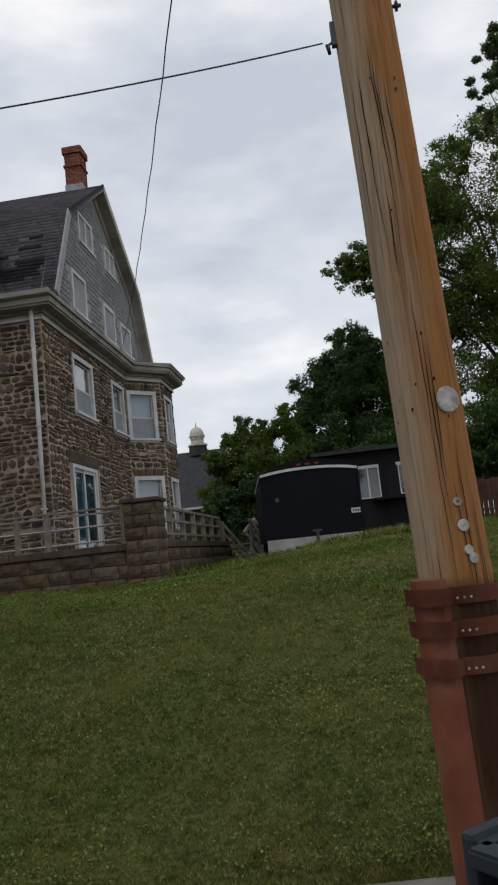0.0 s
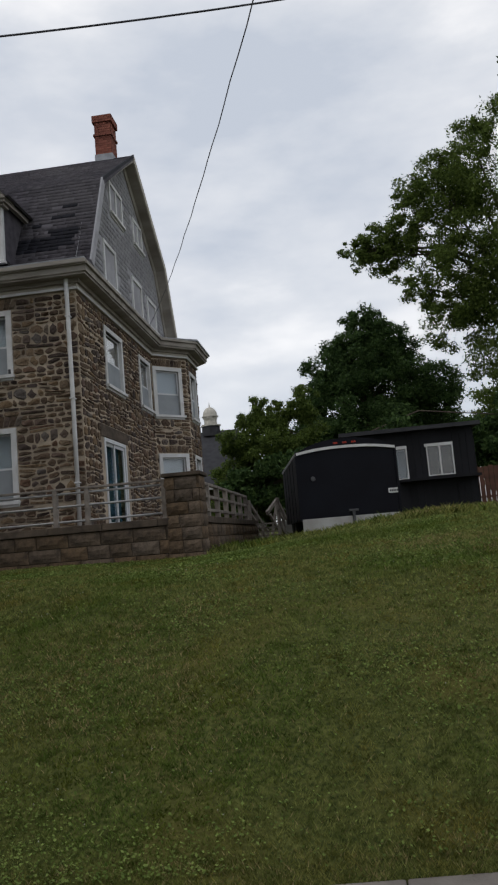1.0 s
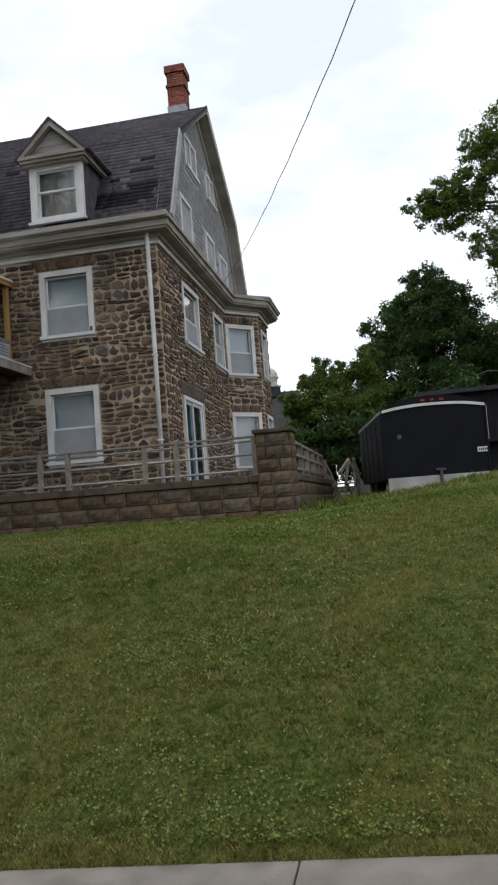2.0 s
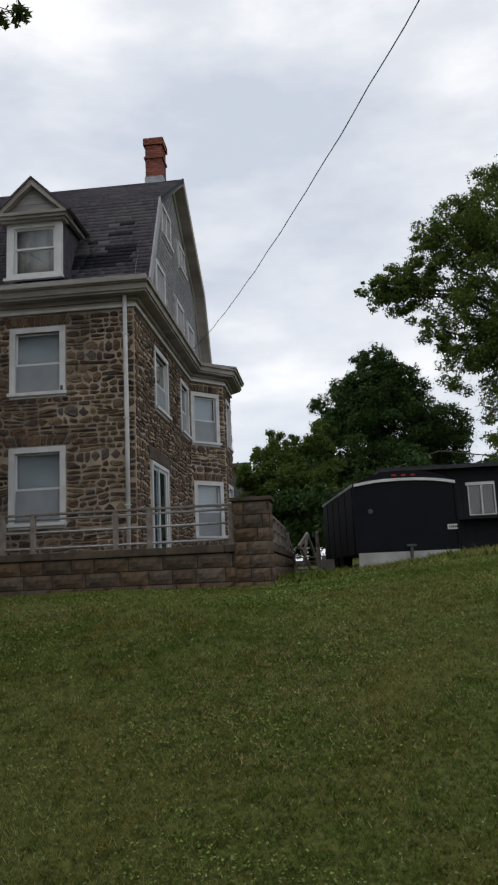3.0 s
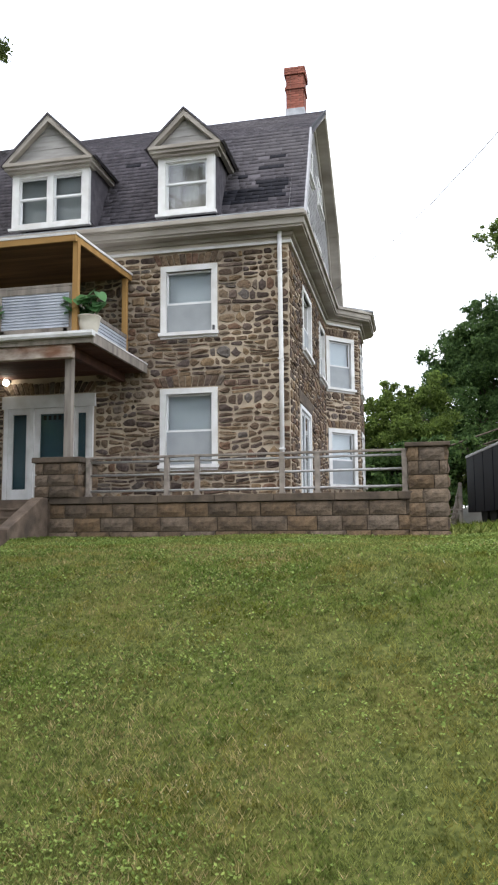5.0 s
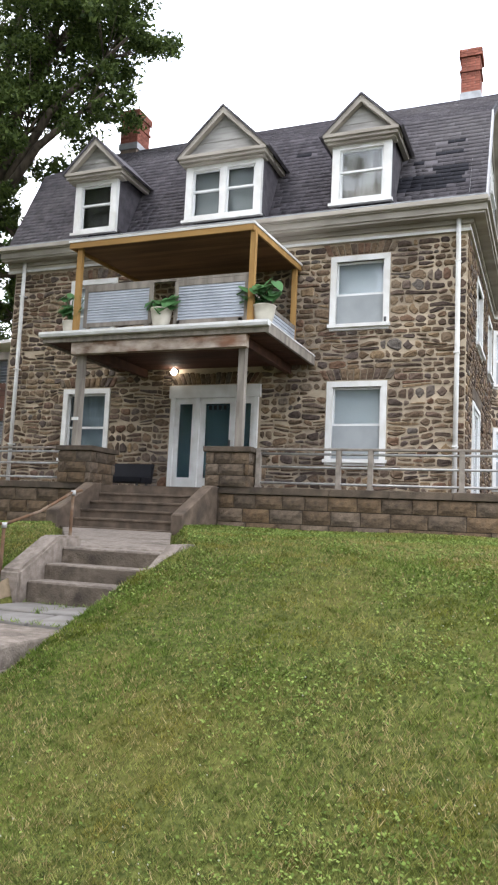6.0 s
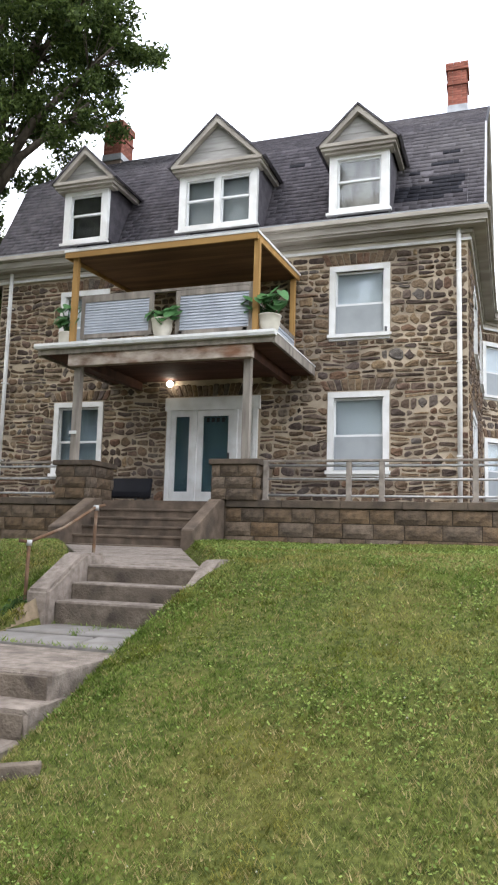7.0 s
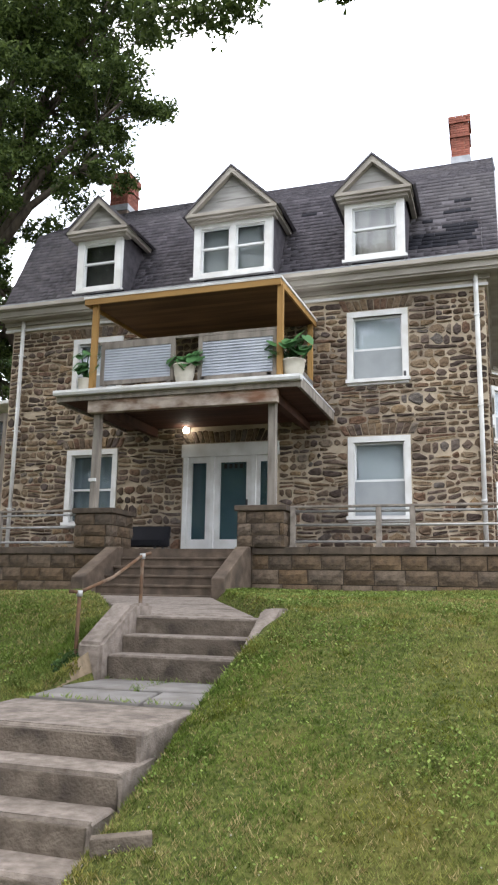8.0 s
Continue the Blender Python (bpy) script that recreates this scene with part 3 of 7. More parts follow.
BAY_WINDOWS = [(0, 0.15, 1.02, 5.66, 7.10), (0, 0.18, 1.08, 2.75, 4.30), (1, 0.45, 1.30, 5.66, 7.10), (1, 0.45, 1.30, 2.75, 4.30)]
bm = bmesh.new()
for i in range(3):
    a, b = BAY[i], BAY[i + 1]
    n = (Vector(b) - Vector(a)).length
    holes = [w[1:] for w in BAY_WINDOWS if w[0] == i]
    wall_slab(bm, 0, n, 0.9, 7.6, holes, lambda u, s, z: (*along(a, b, u, -0.3 * s), z))
wall_bay = part("wall_bay", bm, M_MORTAR, house, "canted stone bay at the gable end")


def sash_window(parent, a, b, u0, u1, z0, z1, trim=0.115, lower="screen", upper="blind", mullion=False, sill=True, name="window"):
    """A double-hung window in an opening of a wall that runs from a to b: white casing proud of the wall, two sashes, panes, blind and screen."""
    def fb(bm, *r):
        face_box(bm, a, b, *r)
    bm = bmesh.new()
    fb(bm, u0 - trim, u0 + 0.012, -0.06, 0.035, z0, z1)
    fb(bm, u1 - 0.012, u1 + trim, -0.06, 0.035, z0, z1)
    fb(bm, u0 - trim, u1 + trim, -0.06, 0.04, z1, z1 + trim * 1.05)
    frame_ob = part(name, bm, M_TRIM, parent, "white painted sash window with a wide casing")
    if sill:
        bm = bmesh.new()
        fb(bm, u0 - trim - 0.03, u1 + trim + 0.03, -0.06, 0.10, z0 - 0.075, z0)
        fb(bm, u0 - trim, u1 + trim, -0.06, 0.036, z0 - 0.13, z0 - 0.075)
        part("sill", bm, M_TRIM, frame_ob)
    spans = [(u0, u1)] if not mullion else [(u0, (u0 + u1) / 2 - 0.05), ((u0 + u1) / 2 + 0.05, u1)]
    if mullion:
        bm = bmesh.new()
        fb(bm, spans[0][1] - 0.004, spans[1][0] + 0.004, -0.06, 0.03, z0, z1)
        part("mullion", bm, M_TRIM, frame_ob)
    zm = z0 + (z1 - z0) * 0.48
    for s0, s1 in spans:
        for top in (False, True):
            lo, hi, d = (zm - 0.02, z1, -0.055) if top else (z0, zm + 0.02, -0.085)
            bm = bmesh.new()
            w = 0.045
            fb(bm, s0, s0 + w, d - 0.035, d, lo, hi)
            fb(bm, s1 - w, s1, d - 0.035, d, lo, hi)
            fb(bm, s0 + w, s1 - w, d - 0.035, d, lo, lo + w)
            fb(bm, s0 + w, s1 - w, d - 0.035, d, hi - w, hi)
            part("sash", bm, M_VINYL, frame_ob)
            bm = bmesh.new()
            fb(bm, s0 + w - 0.003, s1 - w + 0.003, d - 0.022, d - 0.016, lo + w - 0.003, hi - w + 0.003)
            g = part("pane", bm, M_GLASS, frame_ob)
            g.visible_shadow = False
        if lower == "screen":
            bm = bmesh.new()
            fb(bm, s0 + 0.02, s1 - 0.02, -0.052, -0.049, z0 + 0.02, zm - 0.022)
            part("insect_screen", bm, M_SCREEN, frame_ob, "grey insect screen over the lower sash")
        back = {"blind": M_BLIND, "curtain": M_CURTAIN, "dark": M_DARKROOM, "teal": M_TEAL, "blue": M_BLUE, "dusk": M_DUSK}[upper]
        # for dark windows this sheet is no blind: it paints the unlit room
        bm = bmesh.new()
        fb(bm, s0 - 0.02, s1 + 0.02, -0.175, -0.165, z0 - 0.02, z1 + 0.02)
        part("blind", bm, back, frame_ob)
    return frame_ob


FRONT = ((HX0, HY0), (HX1, HY0))


def front_window(x0, x1, z0, z1, **k):
    return sash_window(house, *FRONT, x0 - HX0, x1 - HX0, z0, z1, **k)


front_window(-9.16, -8.10, 2.84, 4.38)
w2 = front_window(-9.16, -8.10, 5.74, 7.13)
front_window(-15.87, -14.77, 2.78, 4.36, upper="dusk", lower="")
front_window(-15.87, -14.77, 5.62, 7.10)
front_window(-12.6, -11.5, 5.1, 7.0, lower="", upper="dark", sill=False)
bm = bmesh.new()
box(bm, -8.085, -8.035, 16.33, 16.37, 5.70, 5.86, 0.008)
part("sensor", bm, M_METAL, w2, "small dark sensor on the casing")
SIDE = ((HX1, HY0), (HX1, HY1))
sash_window(house, *SIDE, 18.42 - HY0, 19.80 - HY0, 5.72, 7.14, upper="curtain")
sash_window(house, *SIDE, 21.72 - HY0, 22.80 - HY0, 5.72, 7.14, upper="curtain")
for i, u0, u1, z0, z1 in BAY_WINDOWS:
    sash_window(house, BAY[i], BAY[i + 1], u0, u1, z0, z1, upper="curtain" if i else "blind")

# sliding glass door at the side
bm = bmesh.new()
for u0, u1, z0, z1 in ((17.84, 17.93, 2.08, 4.30), (19.56, 19.65, 2.08, 4.30), (17.93, 19.56, 4.21, 4.30), (17.93, 19.56, 2.08, 2.14)):
    box(bm, -6.50, -6.385, u0, u1, z0, z1)
slider = part("sliding_door", bm, M_VINYL, house, "white framed sliding glass door with blue curtains behind")
for y0, y1, x in ((17.93, 18.80, -6.47), (18.70, 19.56, -6.44)):
    bm = bmesh.new()
    for a, b, c, d in ((y0, y0 + 0.07, 2.14, 4.21), (y1 - 0.07, y1, 2.14, 4.21), (y0 + 0.07, y1 - 0.07, 4.13, 4.21), (y0 + 0.07, y1 - 0.07, 2.14, 2.24)):
        box(bm, x - 0.015, x + 0.015, a, b, c, d)
    leaf = part("door_panel", bm, M_VINYL, slider)
    bm = bmesh.new()
    box(bm, x - 0.004, x + 0.004, y0 + 0.06, y1 - 0.06, 2.22, 4.15)
    part("pane", bm, M_GLASS, slider).visible_shadow = False
bm = bmesh.new()
for k in range(24):
    y = 17.9 + k * 0.0705
    vs = [bm.verts.new(p) for p in ((-6.60 + 0.02 * (k % 2), y, 2.1), (-6.60 + 0.02 * ((k + 1) % 2), y + 0.0705, 2.1), (-6.60 + 0.02 * ((k + 1) % 2), y + 0.0705, 4.28), (-6.60 + 0.02 * (k % 2), y, 4.28))]
    bm.faces.new(vs)
part("curtain", bm, M_BLUE, slider, "blue pleated curtain")
bm = bmesh.new()
box(bm, -6.42, -6.385, 17.6, 19.9, 4.32, 4.62, 0.01)
part("lintel", bm, M_COPING, wall_side, "long stone lintel")

# front door with two sidelights
bm = bmesh.new()
box(bm, -13.03, -10.77, 16.32, 16.46, 4.20, 4.49, 0.01)
front_door = part("front_door", bm, M_TRIM, house, "white front door with a tall glass panel between glazed sidelights")
for x0, x1 in ((-12.98, -12.88), (-10.92, -10.82), (-12.34, -12.24), (-11.38, -11.28)):
    bm = bmesh.new()
    box(bm, x0, x1, 16.33, 16.46, 2.08, 4.20, 0.008)
    part("jamb", bm, M_TRIM, front_door)
for x0, x1, w in ((-12.88, -12.34, 0.105), (-12.24, -11.38, 0.13), (-11.28, -10.92, 0.085)):
    bm = bmesh.new()
    for a, b, c, d in ((x0, x0 + w, 2.08, 4.2), (x1 - w, x1, 2.08, 4.2), (x0 + w, x1 - w, 4.07, 4.2), (x0 + w, x1 - w, 2.08, 2.38)):
        box(bm, a, b, 16.385, 16.43, c, d)
    leaf = part("door_leaf" if w > 0.12 else "sidelight", bm, M_TRIM, front_door)
    bm = bmesh.new()
    box(bm, x0 + w - 0.005, x1 - w + 0.005, 16.40, 16.408, 2.37, 4.08)
    part("pane", bm, M_GLASS, front_door).visible_shadow = False
    bm = bmesh.new()
    box(bm, x0 + w - 0.02, x1 - w + 0.02, 16.44, 16.45, 2.36, 4.09)
    part("blind", bm, M_TEAL, front_door, "teal blind behind the glass")
    if w > 0.12:
        bm = bmesh.new()
        tube(bm, [(-11.49, 16.385, 3.06), (-11.49, 16.33, 3.06), (-11.57, 16.325, 3.06)], 0.012, 8)
        box(bm, -11.515, -11.465, 16.372, 16.386, 2.98, 3.24, 0.005)
        part("door_handle", bm, M_METAL, front_door, "dark lever handle")
        for k in range(4):
            bm = bmesh.new()
            box(bm, -12.03 + k * 0.12, -11.96 + k * 0.12, 16.392, 16.398, 3.93, 4.03)
            part("bar", bm, M_INK, front_door)

# cornice: frieze, soffit, fascia, gutter
def cornice(parent, pts, closed=False):
    """Frieze, soffit and fascia round the outline pts of the wall, which runs with the outside on its right."""
    pieces = {"frieze": (0.0, 0.05, 7.56, 7.79, M_FRIEZE), "soffit": (-0.05, 0.36, 7.79, 7.84, M_CORNICE), "bed_mould": (0.05, 0.12, 7.70, 7.79, M_CORNICE),
              "fascia": (0.30, 0.40, 7.84, 7.98, M_CORNICE), "crown": (0.34, 0.46, 7.98, 8.06, M_CORNICE), "foot_mould": (0.05, 0.075, 7.56, 7.62, M_TRIM)}
    for name, (d0, d1, z0, z1, mat) in pieces.items():
        bm = bmesh.new()
        rows = []
        for d in (d0, d1):
            row = []
            for i, p in enumerate(pts):
                prv, nxt = (pts[i - 1] if i else None), (pts[i + 1] if i + 1 < len(pts) else None)
                ns = []
                for q0, q1 in ((prv, p), (p, nxt)):
                    if q0 is not None and q1 is not None:
                        t = (Vector(q1) - Vector(q0)).normalized()
                        ns.append(Vector((t.y, -t.x)))
                if len(ns) == 2:
                    m = (ns[0] + ns[1]).normalized()
                    off = m * (d / max(0.3, m.dot(ns[0])))
                else:
                    off = ns[0] * d
                row.append(Vector(p) + off)
            rows.append(row)
        grid = [[bm.verts.new((r.x, r.y, z)) for r in rows[k]] for k, z in ((0, z0), (1, z0), (1, z1), (0, z1))]
        for i in range(len(pts) - 1):
            for k in range(4):
                a, b = grid[k], grid[(k + 1) % 4]
                bm.faces.new((a[i], a[i + 1], b[i + 1], b[i]))
        for i in (0, len(pts) - 1):
            bm.faces.new([grid[k][i] for k in range(4)])
        part(name, bm, mat, parent)


cornice(house, [(-17.95, HY0), (HX1, HY0), (HX1, BAY[0][1]), BAY[1], BAY[2], BAY[3]])
bm = bmesh.new()
prism(bm, [(BAY[0][0] - 0.02, 22.75), (-4.98, 23.9), (-4.98, 26.15), (-5.7, 26.9), (-6.45, 26.9)], "z", 8.055, 8.11)
part("bay_roof", bm, M_FLASHING, house, "flat bay roof")
bm = bmesh.new()
prism(bm, [(0, 0), (0.46, 0), (0.0, 0.34)], "y", 16.30, 22.9)
for v in bm.verts:
    v.co.x += HX1 - 0.02
    v.co.z += 8.06
part("pent_eave", bm, M_SLATE, house, "narrow shingled skirt over the side cornice")

# gambrel roof: outline in y and z, front to back
ROOF_X0, ROOF_X1 = -18.32, -6.06
OUT = [(16.0, 8.08), (16.6, 8.30), (17.95, BREAK_Z), (RIDGE_Y, RIDGE_Z), (24.85, BREAK_Z), (26.2, 8.30), (26.8, 8.08)]
bm = bmesh.new()
inner = [(y + (0.10 if y < RIDGE_Y else -0.10 if y > RIDGE_Y else 0), z - 0.14) for y, z in OUT]
prism(bm, [*OUT, *reversed(inner)], "x", ROOF_X0, ROOF_X1)
roof = part("roof", bm, M_SLATE, house, "weathered grey shingle gambrel roof with a darker mended patch")
bm = bmesh.new()
prism(bm, [(16.55, 7.76), (17.9, 10.85), (RIDGE_Y, RIDGE_Z - 0.16), (24.9, 10.85), (26.25, 7.76)], "x", HX1 - 0.3, HX1 - 0.02)
gable = part("gable_wall", bm, M_GABLE, house, "grey shingled gable end")
bm = bmesh.new()
prism(bm, [(16.55, 7.76), (17.9, 10.85), (RIDGE_Y, RIDGE_Z - 0.16), (24.9, 10.85), (26.25, 7.76)], "x", HX0 + 0.02, HX0 + 0.3)
part("gable_wall", bm, M_GABLE, house)
# rake boards and soffit under the verge
def offset_path(path, d):
    """The roof outline moved d metres out of the roof, with mitred corners."""
    res = []
    for i, p in enumerate(path):
        ns = []
        for q0, q1 in ((path[i - 1] if i else None, p), (p, path[i + 1] if i + 1 < len(path) else None)):
            if q0 and q1:
                t = (Vector(q1) - Vector(q0)).normalized()
                ns.append(Vector((-t.y, t.x)))
        m = sum(ns, Vector((0, 0))).normalized()
        res.append(Vector(p) + m * (d / max(0.5, m.dot(ns[0]))))
    return res


for x0, x1, up, dn, nm, pale in ((-6.09, -6.05, 0.02, -0.20, "rake_board", M_FRIEZE), (-6.40, -6.09, -0.13, -0.18, "rake_soffit", M_CORNICE), (-6.43, -6.375, -0.16, -0.42, "rake_frieze", M_CORNICE)):
    # grey shingles run up to the verge of the lower front slope, a dark edge follows the upper one, pale boards the back
    for i, mat in enumerate((M_GABLE, M_PATCH if nm == "rake_board" else M_CORNICE, pale, pale)):
        if nm == "rake_frieze" and i < 2:
            continue
        hi_p, lo_p = offset_path(OUT[1:6], up), offset_path(OUT[1:6], -0.07 if nm == "rake_board" and i == 1 else dn)
        bm = bmesh.new()
        prism(bm, [hi_p[i], hi_p[i + 1], lo_p[i + 1], lo_p[i]], "x", x0, x1)
        part(nm, bm, mat, house)
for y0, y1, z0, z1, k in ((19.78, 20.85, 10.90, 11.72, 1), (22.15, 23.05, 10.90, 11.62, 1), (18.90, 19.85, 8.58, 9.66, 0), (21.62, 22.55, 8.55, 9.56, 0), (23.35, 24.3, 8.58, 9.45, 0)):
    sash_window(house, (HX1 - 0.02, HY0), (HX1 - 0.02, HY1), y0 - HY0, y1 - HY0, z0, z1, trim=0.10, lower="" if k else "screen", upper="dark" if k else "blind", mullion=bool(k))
bm = bmesh.new()
box(bm, ROOF_X0, -5.98, 15.89, 16.0, 8.0, 8.10, 0.02)
part("gutter", bm, M_CORNICE, house, "weathered box gutter")
bm = bmesh.new()
box(bm, ROOF_X0 + 0.02, -6.0, 15.90, 16.06, 8.104, 8.13)
part("drip_edge", bm, M_FLASHING, house)

# downspouts
for x, d in ((-6.58, -1), (-17.40, 1)):
    bm = bmesh.new()
    tube(bm, [(x, 16.27, 7.86), (x, 16.28, 7.3), (x + 0.008, 16.28, 5.0), (x, 16.28, 2.10)], 0.050, 10)
    ds = part("downspout", bm, M_TRIM, house, "white round downspout")
    for z in (6.9, 5.0, 3.1):
        bm = bmesh.new()
        box(bm, x - 0.058, x + 0.058, 16.225, 16.40, z, z + 0.025)
        part("bracket", bm, M_TRIM, ds)


# dormers
def dormer(x0, x1, half, peak, n):
    """A gabled dormer whose window casing spans x0 to x1."""
    mid, zc, yf = (x0 + x1) / 2, 9.72, 16.14
    d = thing_part("dormer", house, "white dormer with a clapboard pediment")
    c = 0.17
    boards = [("casing_board", *q, yf, yf + 0.12) for q in ((x0, x0 + c, 8.36, zc), (x1 - c, x1, 8.36, zc), (x0 + c, x1 - c, zc - 0.16, zc), (x0 + c, x1 - c, 8.36, 8.46))]
    boards += [("sill", x0 - 0.05, x1 + 0.05, 8.30, 8.36, yf - 0.06, yf + 0.05)]
    boards += [("side_board", a + 0.01, a + 0.06, 8.42, zc, yf + 0.12, 17.6) for a in (x0, x1 - 0.07)]
    for nm, a, b, lo, hi, y0, y1 in boards:
        bm = bmesh.new()
        box(bm, a, b, y0, y1, lo, hi, 0.006 if nm == "casing_board" else 0.0)
        part(nm, bm, M_TRIM, d)
    spans = [(x0 + c, x1 - c)] if n == 1 else [(x0 + c, mid - 0.07), (mid + 0.07, x1 - c)]
    if n == 2:
        bm = bmesh.new()
        box(bm, mid - 0.075, mid + 0.075, yf + 0.005, yf + 0.11, 8.46, zc - 0.16)
        part("mullion", bm, M_TRIM, d)
    for s0, s1 in spans:
        zm = 9.07
        for lo, hi, y in ((8.46, zm + 0.02, yf + 0.09), (zm - 0.02, zc - 0.16, yf + 0.06)):
            bm = bmesh.new()
            w = 0.045
            for a, b, p, q in ((s0, s0 + w, lo, hi), (s1 - w, s1, lo, hi), (s0 + w, s1 - w, lo, lo + w), (s0 + w, s1 - w, hi - w, hi)):
                box(bm, a, b, y, y + 0.03, p, q)
            part("sash", bm, M_VINYL, d)
            bm = bmesh.new()
            box(bm, s0 + w - 0.003, s1 - w + 0.003, y + 0.012, y + 0.017, lo + w - 0.003, hi - w + 0.003)
            part("pane", bm, M_GLASS, d).visible_shadow = False
        # left dormer: no curtain, a sheet coloured as the room's shade
        bm = bmesh.new()
        box(bm, s0 - 0.05, s1 + 0.05, yf + 0.2, yf + 0.21, 8.44, zc)
        part("curtain", bm, {0: M_CURTAIN, 1: M_SCREEN, 2: M_DARKROOM}[0 if x0 > -10 else 1 if n == 2 else 2], d)
    # cornice box and pediment
    bm = bmesh.new()
    box(bm, mid - half, mid + half, yf - 0.16, yf + 0.30, zc, zc + 0.07, 0.01)
    box(bm, mid - half - 0.03, mid + half + 0.03, yf - 0.20, yf + 0.30, zc + 0.07, zc + 0.15, 0.012)
    box(bm, mid - half + 0.06, mid + half - 0.06, yf - 0.10, yf + 0.2, zc - 0.06, zc)
    for s in (-1, 1):
        box(bm, min(mid + s * (half - 0.1), mid + s * half), max(mid + s * (half - 0.1), mid + s * half), yf + 0.30, 17.75, zc + 0.01, zc + 0.13)
    part("cornice", bm, M_CORNICE, d)
    zb = zc + 0.15
    bm = bmesh.new()
    steps = 6
    for k in range(steps):
        z0, z1 = zb + (peak - zb) * k / steps * 0.9, zb + (peak - zb) * (k + 1) / steps * 0.9
        h0, h1 = (half - 0.02) * (1 - k / steps * 0.9), (half - 0.02) * (1 - (k + 1) / steps * 0.9)
        prism(bm, [(mid - h0, z0), (mid + h0, z0), (mid + h1, z1), (mid - h1, z1)], "y", yf - 0.02 + (0.012 if k % 2 else 0), yf + 0.1)
    part("pediment", bm, M_SIDING, d, "grey clapboard pediment")
    bm = bmesh.new()
    for s in (-1, 1):
        e = Vector((mid + s * (half + 0.06), zb - 0.02))
        p = Vector((mid, peak))
        t = (p - e).normalized()
        nrm = Vector((t.y, -t.x)) * (-s)
        a = [e, p, p - Vector((0, 0.17)), e - nrm * 0.0 + Vector((-s * 0.16, 0.0))]
        prism(bm, [(q.x, q.y) for q in a], "y", yf - 0.19, yf - 0.05)
    part("rake_board", bm, M_CORNICE, d)
    bm = bmesh.new()
    for s in (-1, 1):
        e0, p0 = (mid + s * (half + 0.12), zb - 0.03), (mid, peak + 0.04)
        vs = [(e0[0], e0[1]), (p0[0], p0[1]), (p0[0], p0[1] - 0.05), (e0[0] - s * 0.05, e0[1] - 0.03)]
        # each slope runs back to where it meets the main roof
        back_low, back_top = 17.55, 18.1 + max(0.0, (peak - BREAK_Z)) * 1.45
        ys = (yf - 0.22, back_low), (yf - 0.22, back_top)
        pts = [(vs[0], ys[0]), (vs[1], ys[1]), (vs[2], ys[1]), (vs[3], ys[0])]
        fr = [bm.verts.new((q[0], y[0], q[1])) for q, y in pts]
        bk = [bm.verts.new((q[0], y[1], q[1])) for q, y in pts]
        bm.faces.new(fr), bm.faces.new(list(reversed(bk)))
        for i in range(4):
            bm.faces.new((fr[i], fr[(i + 1) % 4], bk[(i + 1) % 4], bk[i]))
    part("dormer_roof", bm, M_SLATE, d)
    for xx in (x0 + 0.012, x1 - 0.022):
        bm = bmesh.new()
        prism(bm, [(yf + 0.13, 8.42), (17.7, 8.42), (17.7, zc + 0.05), (yf + 0.13, zc + 0.05)], "x", xx - 0.012 if xx < mid else xx, xx if xx < mid else xx + 0.024)
        part("cheek", bm, M_SLATE, d)
    return d


def thing_part(name, parent, label):
    """A part that only carries sub-parts."""
    ob = new(name)
    ob.parent = parent
    ob.matrix_parent_inverse = Matrix.Translation(-parent.location)
    ob.location = (0, 0, 0)
    return tagged(ob, label)


dormer(-9.27, -7.98, 0.80, 10.68, 1)
dormer(-12.82, -10.92, 1.08, 10.96, 2)
dormer(-15.90, -14.70, 0.80, 10.70, 1)


def chimney(x0, x1, y0, y1, z0, z1):
    bm = bmesh.new()
    box(bm, x0 + 0.012, x1 - 0.012, y0 + 0.012, y1 - 0.012, z0 - 1.0, z1 - 0.02)
    c = part("chimney", bm, M_BRICKJOINT, house, "red brick chimney with a corbelled top and lead flashing")
    bm = bmesh.new()
    box(bm, x0 - 0.03, x1 + 0.03, y0 - 0.03, y1 + 0.03, z0 - 0.15, z0 + 0.055)
    part("flashing", bm, M_FLASHING, c)
    rng = random.Random(int(-x0 * 10))
    proto = {}
    h = 0.073
    rows = int((z1 - z0 - 0.055) / h)
    for r in range(rows):
        out = 0.05 if r >= rows - 3 else 0.035 if r == rows // 2 else 0.0
        z = z0 + 0.055 + r * h
        for side in range(4):
            lo, hi = ((x0, x1) if side % 2 == 0 else (y0, y1))
            lo, hi = lo - out, hi + out
            n = max(2, round((hi - lo) / 0.21))
            w = (hi - lo) / n
            if side > 1 and side == 2:
                continue
            for k in range(-1 if r % 2 else 0, n):
                a, b = max(lo, lo + k * w + (w / 2 if r % 2 else 0)), min(hi, lo + (k + 1) * w + (w / 2 if r % 2 else 0))
                if b - a < 0.03:
                    continue
                key = round(b - a, 2)
                if key not in proto:
                    pb = bmesh.new()
                    box(pb, -key / 2 + 0.005, key / 2 - 0.005, -0.03, 0.03, 0.004, h - 0.004)
                    proto[key] = finish(pb, "brick", M_BRICK)
                o = new("brick", proto[key])
                m = (a + b) / 2
                o.parent = c
                o.location = {0: (m, y0 - out + 0.02, z), 1: (x1 + out - 0.02, m, z), 3: (x0 - out + 0.02, m, z)}[side]
                o.rotation_euler = (0, 0, 0 if side == 0 else math.pi / 2)
    return c


chimney(-7.15, -6.66, 21.15, 21.72, 13.34, 14.64)
chimney(-17.82, -17.20, 20.95, 21.7, 13.34, 14.56)


